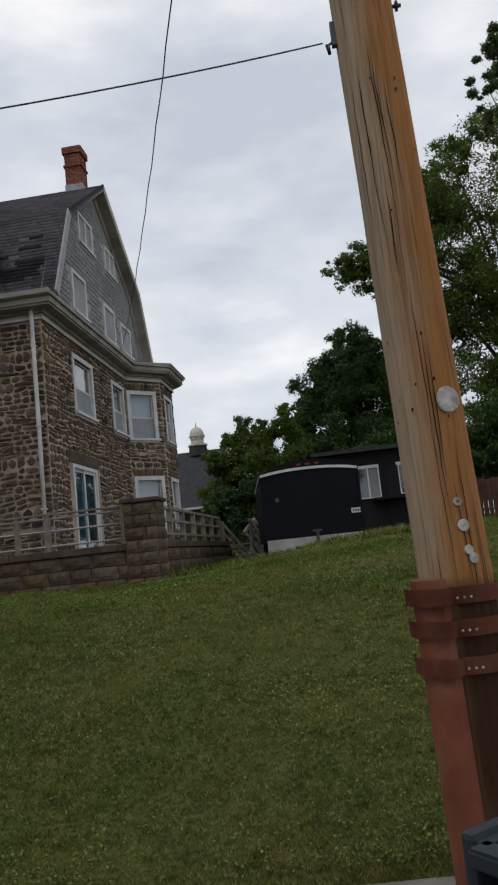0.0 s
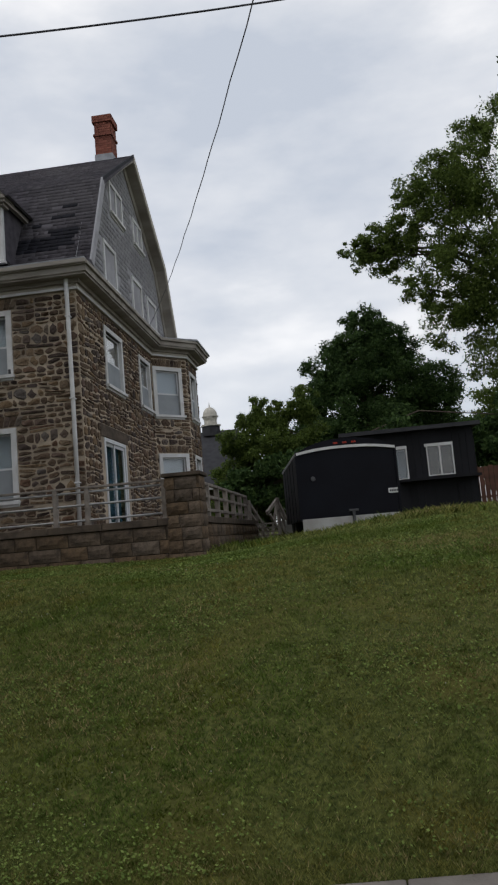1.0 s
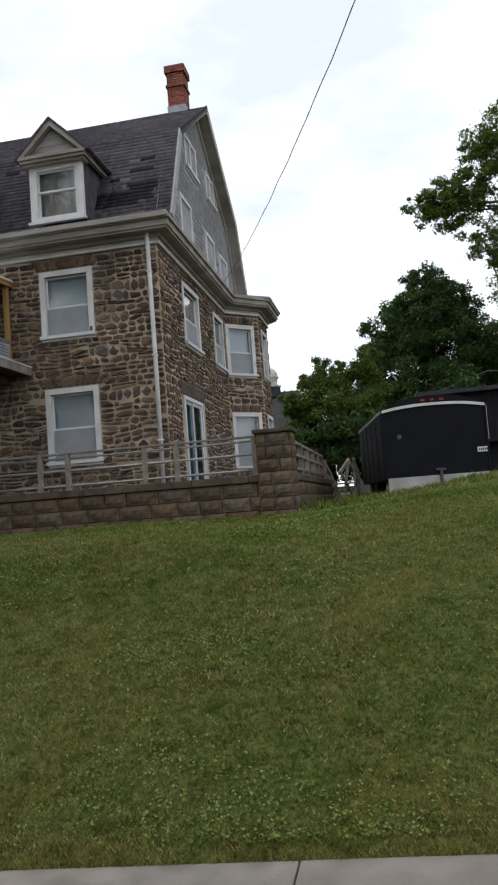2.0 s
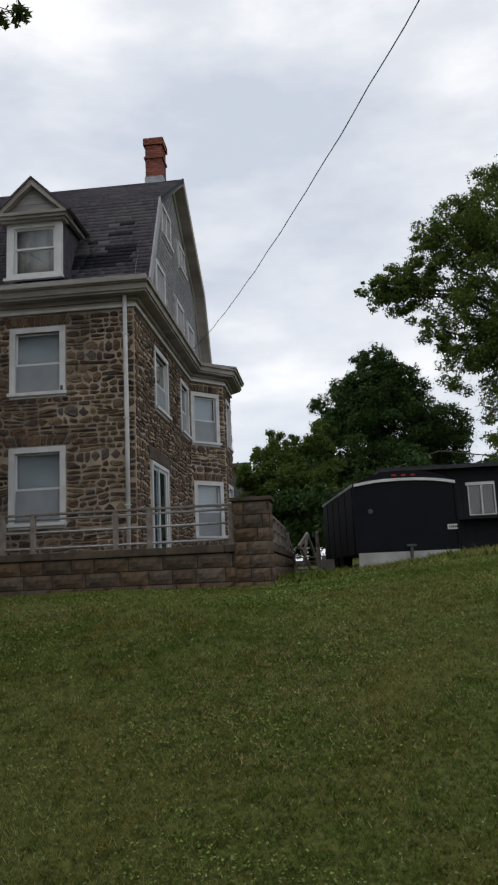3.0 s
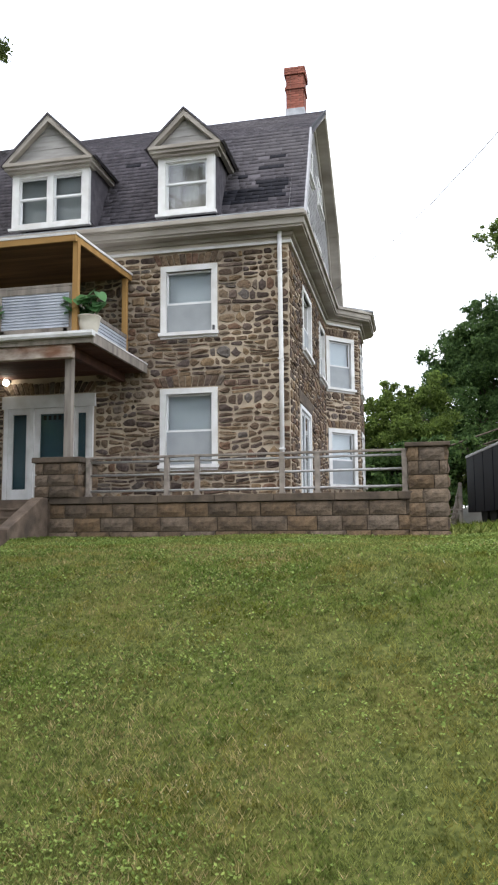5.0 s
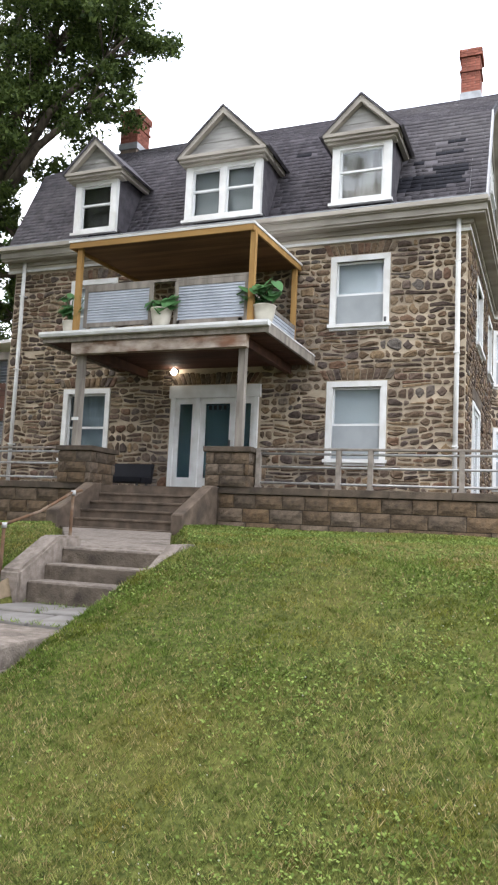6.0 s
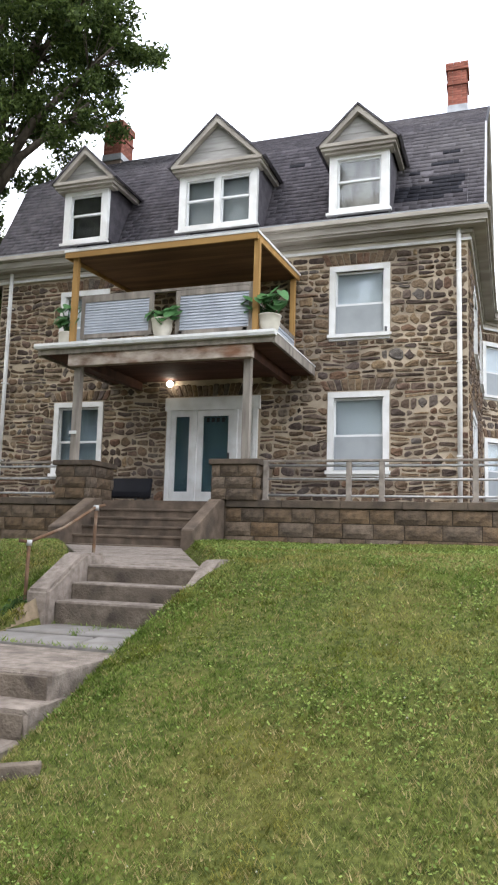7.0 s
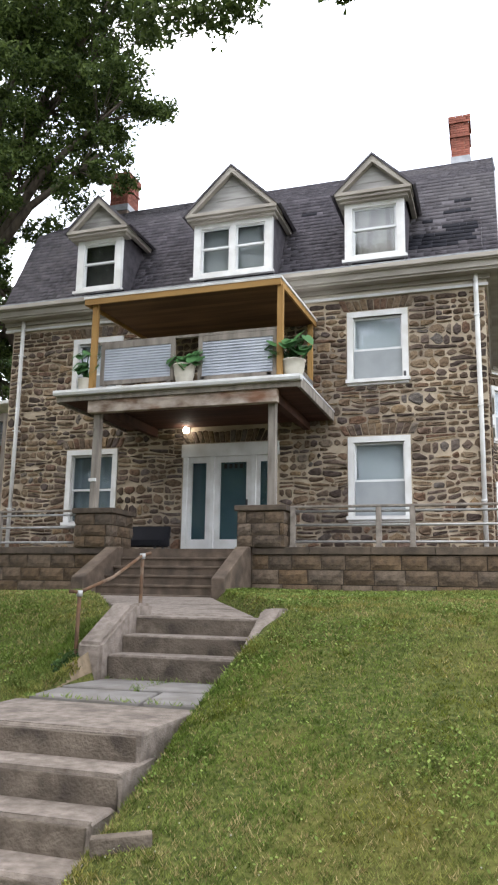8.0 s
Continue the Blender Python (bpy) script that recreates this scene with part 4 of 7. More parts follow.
# ---- terrace ----
TY, TX, COP = 13.75, -3.42, 2.07
terrace = thing("terrace", (-9, 15, 1.35), "raised terrace of rock-faced brown blocks with a stone coping", "terrace", kind="structure")
bm = bmesh.new()
box(bm, -10.5, TX - 0.34, TY + 0.30, HY0, 0.8, 2.04)
box(bm, -24, -13.1, TY + 0.30, HY0, 0.8, 2.04)
box(bm, -13.1, -10.5, TY + 0.02, HY0, 0.8, 2.04)
box(bm, HX1, TX - 0.34, HY0, 23.0, 0.8, 2.04)
part("terrace_floor", bm, M_STEP, terrace)
bm = bmesh.new()
box(bm, -10.50, TX - 0.02, TY + 0.02, TY + 0.30, 0.8, 1.93)
box(bm, -24, -13.12, TY + 0.02, TY + 0.30, 0.8, 1.93)
box(bm, TX - 0.32, TX - 0.02, TY + 0.30, 22.9, 0.8, 1.93)
terrace_wall = part("retaining_wall", bm, M_JOINT, terrace)


def rock_block(w, h, d, rng):
    """A rock-faced block: its front bulges and its arrises are chipped. Front at y = 0 looking along -y."""
    bm = bmesh.new()
    nx = max(3, int(w / 0.10))
    grid = []
    for j in range(4):
        row = []
        for i in range(nx + 1):
            u, v = i / nx, j / 3
            edge = i in (0, nx) or j in (0, 3)
            row.append(bm.verts.new((u * w - w / 2 + (0 if edge else rng.uniform(-0.015, 0.015)), 0.0 if edge else -rng.uniform(0.012, 0.036), v * h + (0 if edge else rng.uniform(-0.01, 0.01)))))
        grid.append(row)
    for j in range(3):
        for i in range(nx):
            bm.faces.new((grid[j][i], grid[j][i + 1], grid[j + 1][i + 1], grid[j + 1][i]))
    rim = [*grid[0], *(r[-1] for r in grid[1:]), *reversed(grid[3][:-1]), *(r[0] for r in reversed(grid[1:3]))]
    back = [bm.verts.new((v.co.x, d, v.co.z)) for v in rim]
    for i in range(len(rim)):
        j = (i + 1) % len(rim)
        bm.faces.new((rim[j], rim[i], back[i], back[j]))
    return finish(bm, "block", M_BLOCK)


BLOCKS = {}


def lay_blocks(parent, origin, turn, length, courses, seed, lengths=(0.42, 0.52, 0.62), skip=None):
    """Courses of blocks along a wall from origin, turned by so many degrees about z."""
    rng = random.Random(seed)
    z = 0.0
    for h in courses:
        u = -rng.uniform(0, 0.3)
        while u < length - 0.02:
            w = rng.choice(lengths)
            a, b = max(0.0, u), min(length, u + w)
            u += w
            if b - a < 0.06 or (skip and skip(a, b, z)):
                continue
            key = (round(b - a, 2), h, rng.randrange(4))
            if key not in BLOCKS:
                BLOCKS[key] = rock_block(key[0] - 0.016, h - 0.016, 0.06, random.Random(str(key)))
            o = new("block", BLOCKS[key])
            o.parent = parent
            if parent.type == "EMPTY":
                o.matrix_parent_inverse = Matrix.Translation(-parent.location)
            o.matrix_basis = pose(*origin, 0, 0, turn) @ Matrix.Translation(((a + b) / 2, rng.uniform(-0.006, 0.006), z))
        z += h


lay_blocks(terrace_wall, (-10.50, TY, 1.19), 0, 10.50 + TX, (0.25, 0.25, 0.25), 3)
lay_blocks(terrace_wall, (-19.5, TY, 1.19), 0, 19.5 - 13.12, (0.25, 0.25, 0.25), 4)
lay_blocks(terrace_wall, (TX, TY, 1.19), 90, 9.0, (0.25, 0.25, 0.25), 5)
bm = bmesh.new()
x = -10.50
while x < TX - 0.1:
    box(bm, x + 0.004, min(x + 1.05, TX + 0.03) - 0.004, TY - 0.045, TY + 0.34, 1.94, COP, 0.012)
    x += 1.05
x = -19.5
while x < -13.2:
    box(bm, x + 0.004, min(x + 1.05, -13.12) - 0.004, TY - 0.045, TY + 0.34, 1.94, COP, 0.012)
    x += 1.05
y = TY + 0.34
while y < 22.8:
    box(bm, TX - 0.36, TX + 0.035, y + 0.004, y + 1.1, 1.94, COP, 0.012)
    y += 1.108
part("coping", bm, M_COPING, terrace, "weathered coping slabs")


def pier(x0, x1, y0, y1, z0, z1, cap):
    bm = bmesh.new()
    box(bm, x0 + 0.02, x1 - 0.02, y0 + 0.02, y1 - 0.02, z0, z1 - cap)
    p = part("pier", bm, M_JOINT, terrace, "square pier of rock-faced blocks with a flat cap")
    n = max(1, round((z1 - cap - z0) / 0.235))
    h = (z1 - cap - z0) / n
    for org, turn, length in (((x0, y0, z0), 0, x1 - x0), ((x1, y0, z0), 90, y1 - y0), ((x0, y1, z0), -90, y1 - y0)):
        lay_blocks(p, org, turn, length, (round(h, 4),) * n, int(-x0 * 7) + turn, (0.34, 0.42, 0.52))
    bm = bmesh.new()
    box(bm, x0 - 0.05, x1 + 0.05, y0 - 0.05, y1 + 0.05, z1 - cap, z1, 0.015)
    part("cap", bm, M_COPING, p)
    return p


pier(-10.76, -9.90, TY - 0.10, TY + 0.80, 2.07, 2.80, 0.10)
pier(-14.04, -13.26, TY - 0.10, TY + 0.80, 2.07, 2.80, 0.10)
pier(-4.02, TX + 0.04, TY - 0.04, TY + 0.60, 1.19, 2.88, 0.07)

# pipe railing on the coping
def railing(name, x0, x1, posts, label):
    r = thing(name, ((x0 + x1) / 2, TY + 0.14, COP), label, "railing", group="terrace railings")
    for x in posts:
        bm = bmesh.new()
        box(bm, x - 0.045, x + 0.045, TY + 0.10, TY + 0.19, COP, 2.80, 0.008)
        box(bm, x - 0.055, x + 0.055, TY + 0.09, TY + 0.20, COP, COP + 0.03)
        part("post", bm, M_RAILWOOD, r)
    bm = bmesh.new()
    box(bm, x0, x1, TY + 0.095, TY + 0.195, 2.76, 2.80, 0.008)
    part("top_rail", bm, M_RAILWOOD, r)
    for z in (2.70, 2.46, 2.17):
        bm = bmesh.new()
        tube(bm, [(x0, TY + 0.145, z), ((x0 + x1) / 2, TY + 0.145, z - 0.008), (x1, TY + 0.145, z)], 0.022, 8)
        part("pipe", bm, M_PIPE, r)
    return r


railing("railing", -9.85, -4.03, (-9.80, -8.29, -7.72, -6.18, -5.56, -4.08), "grey wooden railing with three galvanised pipes on the terrace wall")
railing("railing", -19.5, -14.17, (-19.4, -17.6, -15.9), "grey wooden railing with three galvanised pipes beside the porch")

# wooden railing along the side of the terrace
side_rail = thing("wooden_railing", (TX - 0.2, 18.5, COP), "weathered grey wooden railing along the side of the terrace", "railing")
for k in range(7):
    y = 14.5 + k * 1.25
    bm = bmesh.new()
    box(bm, TX - 0.25, TX - 0.14, y - 0.05, y + 0.05, COP, 2.78, 0.006)
    part("post", bm, M_GREYWOOD, side_rail)
for z in (2.74, 2.48, 2.2):
    bm = bmesh.new()
    box(bm, TX - 0.24, TX - 0.15, 14.37, 22.1, z, z + 0.06, 0.006)
    part("rail", bm, M_GREYWOOD, side_rail)
stair = thing("wooden_stair", (TX + 0.3, 23, 1.5), "old grey wooden stair with handrails beside the terrace", "stair")
for dx in (-0.12, 0.72):
    for a, b, w, nm in (((TX + dx, 22.1, 2.62), (TX + dx, 27.2, 1.72), 0.10, "handrail"), ((TX + dx, 22.1, 2.34), (TX + dx, 27.2, 1.42), 0.08, "mid_rail"), ((TX + dx, 22.1, 2.02), (TX + dx, 26.6, 1.15), 0.22, "stringer")):
        bm = bmesh.new()
        beam(bm, a, b, 0.05, w)
        part(nm, bm, M_GREYWOOD, stair)
    for k in range(4):
        bm = bmesh.new()
        y = 22.2 + k * 1.6
        box(bm, TX + dx - 0.05, TX + dx + 0.05, y - 0.05, y + 0.05, 1.2, 2.68 - (y - 22.1) * 0.176, 0.006)
        part("post", bm, M_GREYWOOD, stair)
for k in range(7):
    bm = bmesh.new()
    box(bm, TX - 0.10, TX + 0.70, 22.3 + k * 0.6, 22.7 + k * 0.6, 1.93 - k * 0.115, 1.97 - k * 0.115)
    part("tread", bm, M_GREYWOOD, stair)
for a, b, w in (((-3.36, 25.4, 2.34), (-3.10, 26.7, 2.82), 0.12), ((-3.10, 26.7, 2.82), (-2.72, 29.3, 1.40), 0.12), ((-3.30, 25.9, 1.5), (-3.10, 26.7, 2.80), 0.10), ((-2.95, 26.7, 1.35), (-3.28, 25.6, 2.30), 0.08)):
    bm = bmesh.new()
    beam(bm, a, b, 0.07, w)
    part("brace", bm, M_GREYWOOD, stair, "bleached grey brace")
bm = bmesh.new()
box(bm, -2.62, -1.98, 23.40, 23.44, 1.30, 2.00, 0.006)
solo("panel", bm, M_SKIRT, "pale sheet panel standing between stair and trailer", "panel")

# ---- steps and walk ----
porch_steps = thing("porch_steps", (-11.9, 12.9, 1.2), "worn brown porch steps between sloping cheek walls", "steps", kind="structure")
for k in range(5):
    y0, z1 = 12.40 + k * 0.30, 1.22 + k * 0.165
    bm = bmesh.new()
    box(bm, -13.0, -10.72, y0 + 0.03, TY + 0.05 if k == 4 else y0 + 0.40, 1.0 if k == 0 else z1 - 0.175, z1 - 0.045)
    riser = part("step", bm, M_STEP, porch_steps)
    bm = bmesh.new()
    box(bm, -13.0, -10.72, y0, TY + 0.06 if k == 4 else y0 + 0.40, z1 - 0.045, z1, 0.014)
    part("tread", bm, M_STEP, riser)
for x0, x1 in ((-10.72, -10.50), (-13.24, -13.0)):
    bm = bmesh.new()
    prism(bm, [(12.30, 1.0), (TY - 0.06, 1.0), (TY - 0.06, 2.06), (13.45, 2.06), (12.30, 1.50)], "x", x0, x1)
    bmesh.ops.bevel(bm, geom=bm.edges[:], offset=0.015, segments=1, affect="EDGES")
    part("cheek_wall", bm, M_STEP, porch_steps)

upper_steps = thing("garden_steps", (-9.35, 8.0, 0.5), "three worn concrete garden steps between low cheek walls", "steps", group="garden steps", kind="structure")
for k in range(3):
    bm = bmesh.new()
    y0 = 7.75 + 0.30 * k
    box(bm, -10.05, -8.62, y0, 8.75, 0.2, 0.70 + 0.175 * k, 0.022)
    for v in bm.verts:
        v.co.z += 0.008 * math.sin(v.co.x * 4 + k)
    st = part("step", bm, M_CONCRETE, upper_steps)
    # facing over the riser: lichen stains plus shade put into its colour
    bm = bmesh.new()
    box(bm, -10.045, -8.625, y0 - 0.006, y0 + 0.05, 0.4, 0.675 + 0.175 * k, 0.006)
    part("riser", bm, M_RISER, st, "riser face with lichen stains, shade darkened into its colour")
for x0, x1, dy, dz in ((-10.32, -10.05, 0.0, 0.0), (-8.62, -8.40, -0.12, -0.02)):
    bm = bmesh.new()
    prism(bm, [(7.60 + dy, 0.2), (8.75 + dy, 0.2), (8.75 + dy, 1.17 + dz), (8.30 + dy, 1.17 + dz), (7.62 + dy, 0.80 + dz)], "x", x0, x1)
    bmesh.ops.bevel(bm, geom=bm.edges[:], offset=0.03, segments=2, affect="EDGES")
    part("cheek_wall", bm, M_CONCRETE, upper_steps)

lower_steps = thing("garden_steps", (-9.3, 5.2, -0.33), "broad worn concrete garden steps with dark stains and chipped edges", "steps", group="garden steps", kind="structure")
for k, (y0, z1) in enumerate(((4.62, -0.14), (4.92, 0.055), (5.22, 0.245), (5.52, 0.43))):
    bm = bmesh.new()
    jr = random.Random(k)
    box(bm, -10.2, -8.56 - 0.03 * (k % 2), y0, 6.5 if k == 3 else y0 + 0.5, z1 - 0.24 if k else -0.5, z1, 0.025)
    for v in bm.verts:
        v.co += Vector((jr.uniform(-0.012, 0.012), jr.uniform(-0.012, 0.012), jr.uniform(-0.006, 0.006)))
    st = part("step", bm, M_CONCRETE, lower_steps)
    # same facing here, lichen with the riser's shade coloured in
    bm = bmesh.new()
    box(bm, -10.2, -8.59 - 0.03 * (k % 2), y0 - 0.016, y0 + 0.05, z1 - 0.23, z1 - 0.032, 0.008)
    part("riser", bm, M_RISER, st, "riser face with lichen stains, shade darkened into its colour")

walkway = thing("walkway", (-9.35, 7, 0.45), "cracked flagstone and concrete walk up to the porch", "path", kind="structure")
flags = [[(-10.1, 6.52), (-9.1, 6.52), (-9.2, 7.1), (-10.15, 7.05)], [(-9.07, 6.52), (-8.55, 6.52), (-8.5, 7.2), (-9.17, 7.12)],
         [(-10.14, 7.08), (-9.45, 7.12), (-9.4, 7.75), (-10.05, 7.75)], [(-9.42, 7.12), (-8.6, 7.2), (-8.65, 7.75), (-9.37, 7.75)]]
for i, poly in enumerate(flags):
    bm = bmesh.new()
    prism(bm, poly, "z", 0.36, 0.455 + 0.006 * (i // 2) + 0.003 * i)
    bmesh.ops.bevel(bm, geom=bm.edges[:], offset=0.01, segments=1, affect="EDGES")
    part("flagstone", bm, M_FLAG, walkway)
for k in range(4):
    y0, y1 = 8.76 + k * 0.92, 8.76 + (k + 1) * 0.92 - 0.012
    bm = bmesh.new()
    m0, m1 = float(path_mid(y0)), float(path_mid(y1))
    h0, h1 = 0.70 + 0.10 * k, 0.70 + 0.10 * (k + 1)
    prism(bm, [(m0 - h0, y0), (m0 + h0, y0), (m1 + h1, y1), (m1 - h1, y1)], "z", 0.9, 1.055)
    bmesh.ops.bevel(bm, geom=bm.edges[:], offset=0.01, segments=1, affect="EDGES")
    for v in bm.verts:
        v.co.z += 0.036 * ((v.co.y - y0) / 0.92 + k)
    part("slab", bm, M_CONCRETE, walkway)


# ---- balcony over the porch ----
balcony = thing("balcony", (-12.0, 14.9, 2.8), "covered wooden balcony on old posts with louvred screens over the porch", "balcony")
BY = 13.45
bm = bmesh.new()
box(bm, -14.44, -9.62, BY + 0.06, HY0 - 0.05, 4.93, 5.03)
part("deck", bm, M_GREYWOOD, balcony)
for k in range(15):
    y0 = BY + 0.12 + k * 0.19
    bm = bmesh.new()
    box(bm, -14.40, -9.66, y0, y0 + 0.18, 4.895, 4.925)
    part("ceiling_board", bm, M_OLDSOFFIT, balcony, "red-brown boards under the deck" if k == 0 else "")
bm = bmesh.new()
prism(bm, [(BY - 0.09, 4.98), (BY + 0.05, 4.98), (BY + 0.05, 5.08), (BY - 0.10, 5.08), (BY - 0.11, 5.03)], "x", -14.52, -9.54)
part("deck_gutter", bm, M_TRIM, balcony, "white gutter along the deck edge")
bm = bmesh.new()
box(bm, -14.44, -9.62, BY + 0.02, BY + 0.06, 4.88, 4.98)
part("front_fascia", bm, M_GREYWOOD, balcony)
for x0, x1 in ((-14.5, -14.44), (-9.62, -9.56)):
    bm = bmesh.new()
    box(bm, x0, x1, BY + 0.02, HY0 - 0.05, 4.86, 5.05, 0.008)
    part("side_fascia", bm, M_GREYWOOD, balcony)
    bm = bmesh.new()
    box(bm, x0 - 0.01, x1 + 0.01, BY + 0.0, HY0 - 0.05, 5.052, 5.08)
    part("drip_edge", bm, M_TRIM, balcony)
bm = bmesh.new()
box(bm, -13.84, -10.02, 13.53, 13.69, 4.64, 4.885, 0.012)
part("front_beam", bm, M_BEAM, balcony, "long beam with peeling paint over reddish wood")
for x in (-13.72, -10.16):
    bm = bmesh.new()
    box(bm, x - 0.06, x + 0.07, 13.70, HY0 - 0.03, 4.70, 4.89, 0.01)
    part("side_beam", bm, M_OLDSOFFIT, balcony)
    bm = bmesh.new()
    box(bm, x - 0.07, x + 0.07, 13.70, 13.84, 2.80, 4.70, 0.012)
    post = part("post", bm, M_GREYWOOD, balcony, "weathered grey timber post")
    bm = bmesh.new()
    if x < -12:
        box(bm, x - 0.09, x + 0.06, 13.67, 13.70, 3.32, 3.38)
        part("label_plate", bm, M_TRIM, post)
# upper posts and roof
for x, y, z1 in ((-9.98, BY + 0.14, 6.86), (-13.80, BY + 0.14, 6.86), (-10.05, 16.22, 7.0)):
    bm = bmesh.new()
    box(bm, x - 0.055, x + 0.055, y - 0.05, y + 0.05, 5.03, z1, 0.006)
    part("upper_post", bm, M_LUMBER, balcony, "new yellow lumber post")


def slope(y):
    return 0.055 * (y - BY)


bm = bmesh.new()
prism(bm, [(BY, 6.95), (HY0 - 0.02, 6.95 + slope(HY0)), (HY0 - 0.02, 7.0 + slope(HY0)), (BY, 7.0)], "x", -14.02, -9.93)
part("balcony_roof", bm, M_TRIM, balcony, "thin white-edged roof sheet")
bm = bmesh.new()
box(bm, -14.0, -9.95, BY + 0.01, BY + 0.05, 6.83, 6.95)
part("roof_fascia", bm, M_LUMBER_X, balcony, "new yellow lumber fascia")
for x in (-13.98, -9.97):
    bm = bmesh.new()
    prism(bm, [(BY + 0.05, 6.83), (HY0 - 0.03, 6.83 + slope(HY0)), (HY0 - 0.03, 6.95 + slope(HY0)), (BY + 0.05, 6.95)], "x", x - 0.02, x + 0.02)
    part("roof_fascia", bm, M_LUMBER, balcony)
for k in range(17):
    y0 = BY + 0.07 + k * 0.168
    bm = bmesh.new()
    box(bm, -13.95, -9.99, y0, y0 + 0.16, 6.90 + slope(y0), 6.93 + slope(y0))
    part("soffit_board", bm, M_SOFFIT, balcony, "brown stained soffit boards" if k == 0 else "")


def screen(x0, x1, z0, z1, y):
    bm = bmesh.new()
    w = 0.085
    for a, b, c, d in ((x0, x0 + w, z0, z1), (x1 - w, x1, z0, z1), (x0 + w, x1 - w, z0, z0 + w), (x0 + w, x1 - w, z1 - w * 1.3, z1)):
        box(bm, a, b, y, y + 0.05, c, d, 0.005)
    s = part("screen", bm, M_GREYWOOD, balcony, "weathered wooden frame with a grey corrugated panel")
    n = 12
    h = (z1 - z0 - 2.3 * w) / n
    for k in range(n):
        bm = bmesh.new()
        zc = z0 + w + (k + 0.5) * h
        beam(bm, (x0 + w, y + 0.026, zc), (x1 - w, y + 0.026, zc), 0.03, h * 0.92, up=(0, 0.35, 1))
        part("slat", bm, M_CORRUGATED, s)
    return s


screen(-13.66, -12.08, 5.20, 6.04, BY + 0.17)
screen(-11.60, -10.05, 5.15, 6.02, BY + 0.17)
bm = bmesh.new()
box(bm, -13.7, -10.05, BY + 0.18, BY + 0.24, 6.03, 6.08)
part("top_rail", bm, M_GREYWOOD, balcony)
bm = bmesh.new()
for k in range(7):
    box(bm, -9.99, -9.96, 13.75, 16.1, 5.12 + k * 0.07, 5.175 + k * 0.07)
part("side_panel", bm, M_CORRUGATED, balcony, "grey corrugated side panel")
bm = bmesh.new()
box(bm, -10.02, -9.97, 13.7, 16.15, 5.62, 5.70)
part("side_rail", bm, M_GREYWOOD, balcony)
for x in (-13.55, -12.2, -11.5, -10.2):
    bm = bmesh.new()
    box(bm, x - 0.04, x + 0.04, BY + 0.17, BY + 0.22, 5.03, 5.22)
    part("screen_foot", bm, M_GREYWOOD, balcony)


def heart_leaf(bm, at, size, yaw, tilt, roll):
    """A broad, folded heart-shaped leaf."""
    m = Matrix.Translation(at) @ Euler((tilt, roll, yaw)).to_matrix().to_4x4()
    right = [(0.0, 0.0), (0.20, 0.16), (0.42, 0.10), (0.50, -0.18), (0.42, -0.50), (0.22, -0.85), (0.0, -1.1)]
    c = [bm.verts.new(m @ Vector((0, y * size, -0.06 * size * (y ** 2)))) for y in (0.0, -0.15, -0.45, -0.8, -1.1)]
    for s in (-1, 1):
        e = [bm.verts.new(m @ Vector((s * x * size, y * size, (0.16 * x - 0.25 * x * x - 0.10 * y * y) * size))) for x, y in right[1:-1]]
        f = [(c[0], e[0], e[1]), (c[0], e[1], c[1]), (c[1], e[1], e[2], c[2]), (c[2], e[2], e[3], c[3]), (c[3], e[3], e[4]), (c[3], e[4], c[4])]
        for q in f:
            face = bm.faces.new(q if s > 0 else tuple(reversed(q)))
            face.smooth = True


def potted_plant(x, y, z, rad, height, leaves, seed, spread, tall):
    p = thing("potted_plant", (x, y, z), "elephant-ear plant in a cream pot on the balcony edge", "potted plant", group="balcony plants")
    bm = bmesh.new()
    prof = [(rad * 0.62, 0), (rad * 0.72, height * 0.08), (rad * 0.92, height * 0.5), (rad, height * 0.92), (rad * 1.06, height * 0.94), (rad * 1.06, height), (rad * 0.94, height), (rad * 0.9, height * 0.85)]
    rings = [[bm.verts.new((x + r * math.cos(k * math.tau / 20), y + r * math.sin(k * math.tau / 20), z + h)) for k in range(20)] for r, h in prof]
    for a, b in zip(rings, rings[1:]):
        for k in range(20):
            bm.faces.new((a[k], a[(k + 1) % 20], b[(k + 1) % 20], b[k])).smooth = True
    bm.faces.new(list(reversed(rings[0])))
    part("pot", bm, M_POT, p)
    bm = bmesh.new()
    bmesh.ops.create_circle(bm, cap_ends=True, segments=16, radius=rad * 0.9, matrix=Matrix.Translation((x, y, z + height * 0.86)))
    part("soil", bm, M_SOIL, p)
    rng = random.Random(seed)
    for k in range(leaves):
        ang = rng.uniform(0, math.tau)
        r = rng.uniform(0.3, 1.0) * spread
        h = height + rng.uniform(0.25, 1.0) * tall
        end = Vector((x + r * math.cos(ang), y - abs(r * math.sin(ang)) * 0.6 + 0.05, z + h))
        base = Vector((x + rng.uniform(-0.05, 0.05), y + rng.uniform(-0.05, 0.05), z + height * 0.86))
        bm = bmesh.new()
        mid = (base + end) / 2 + Vector((0, 0, 0.08))
        tube(bm, [base, mid, end], [0.012, 0.010, 0.007], 6)
        heart_leaf(bm, end, rng.uniform(0.15, 0.27), rng.uniform(-1.0, 1.0), rng.uniform(0.35, 1.0), rng.uniform(-0.35, 0.35))
        part("leaf", bm, M_LEAF_POT, p)
    return p


potted_plant(-13.98, BY + 0.22, 5.03, 0.17, 0.32, 18, 11, 0.30, 0.60)
potted_plant(-11.86, BY + 0.16, 5.085, 0.205, 0.38, 22, 12, 0.36, 0.26)
potted_plant(-9.76, BY + 0.26, 5.085, 0.21, 0.34, 34, 13, 0.48, 0.46)

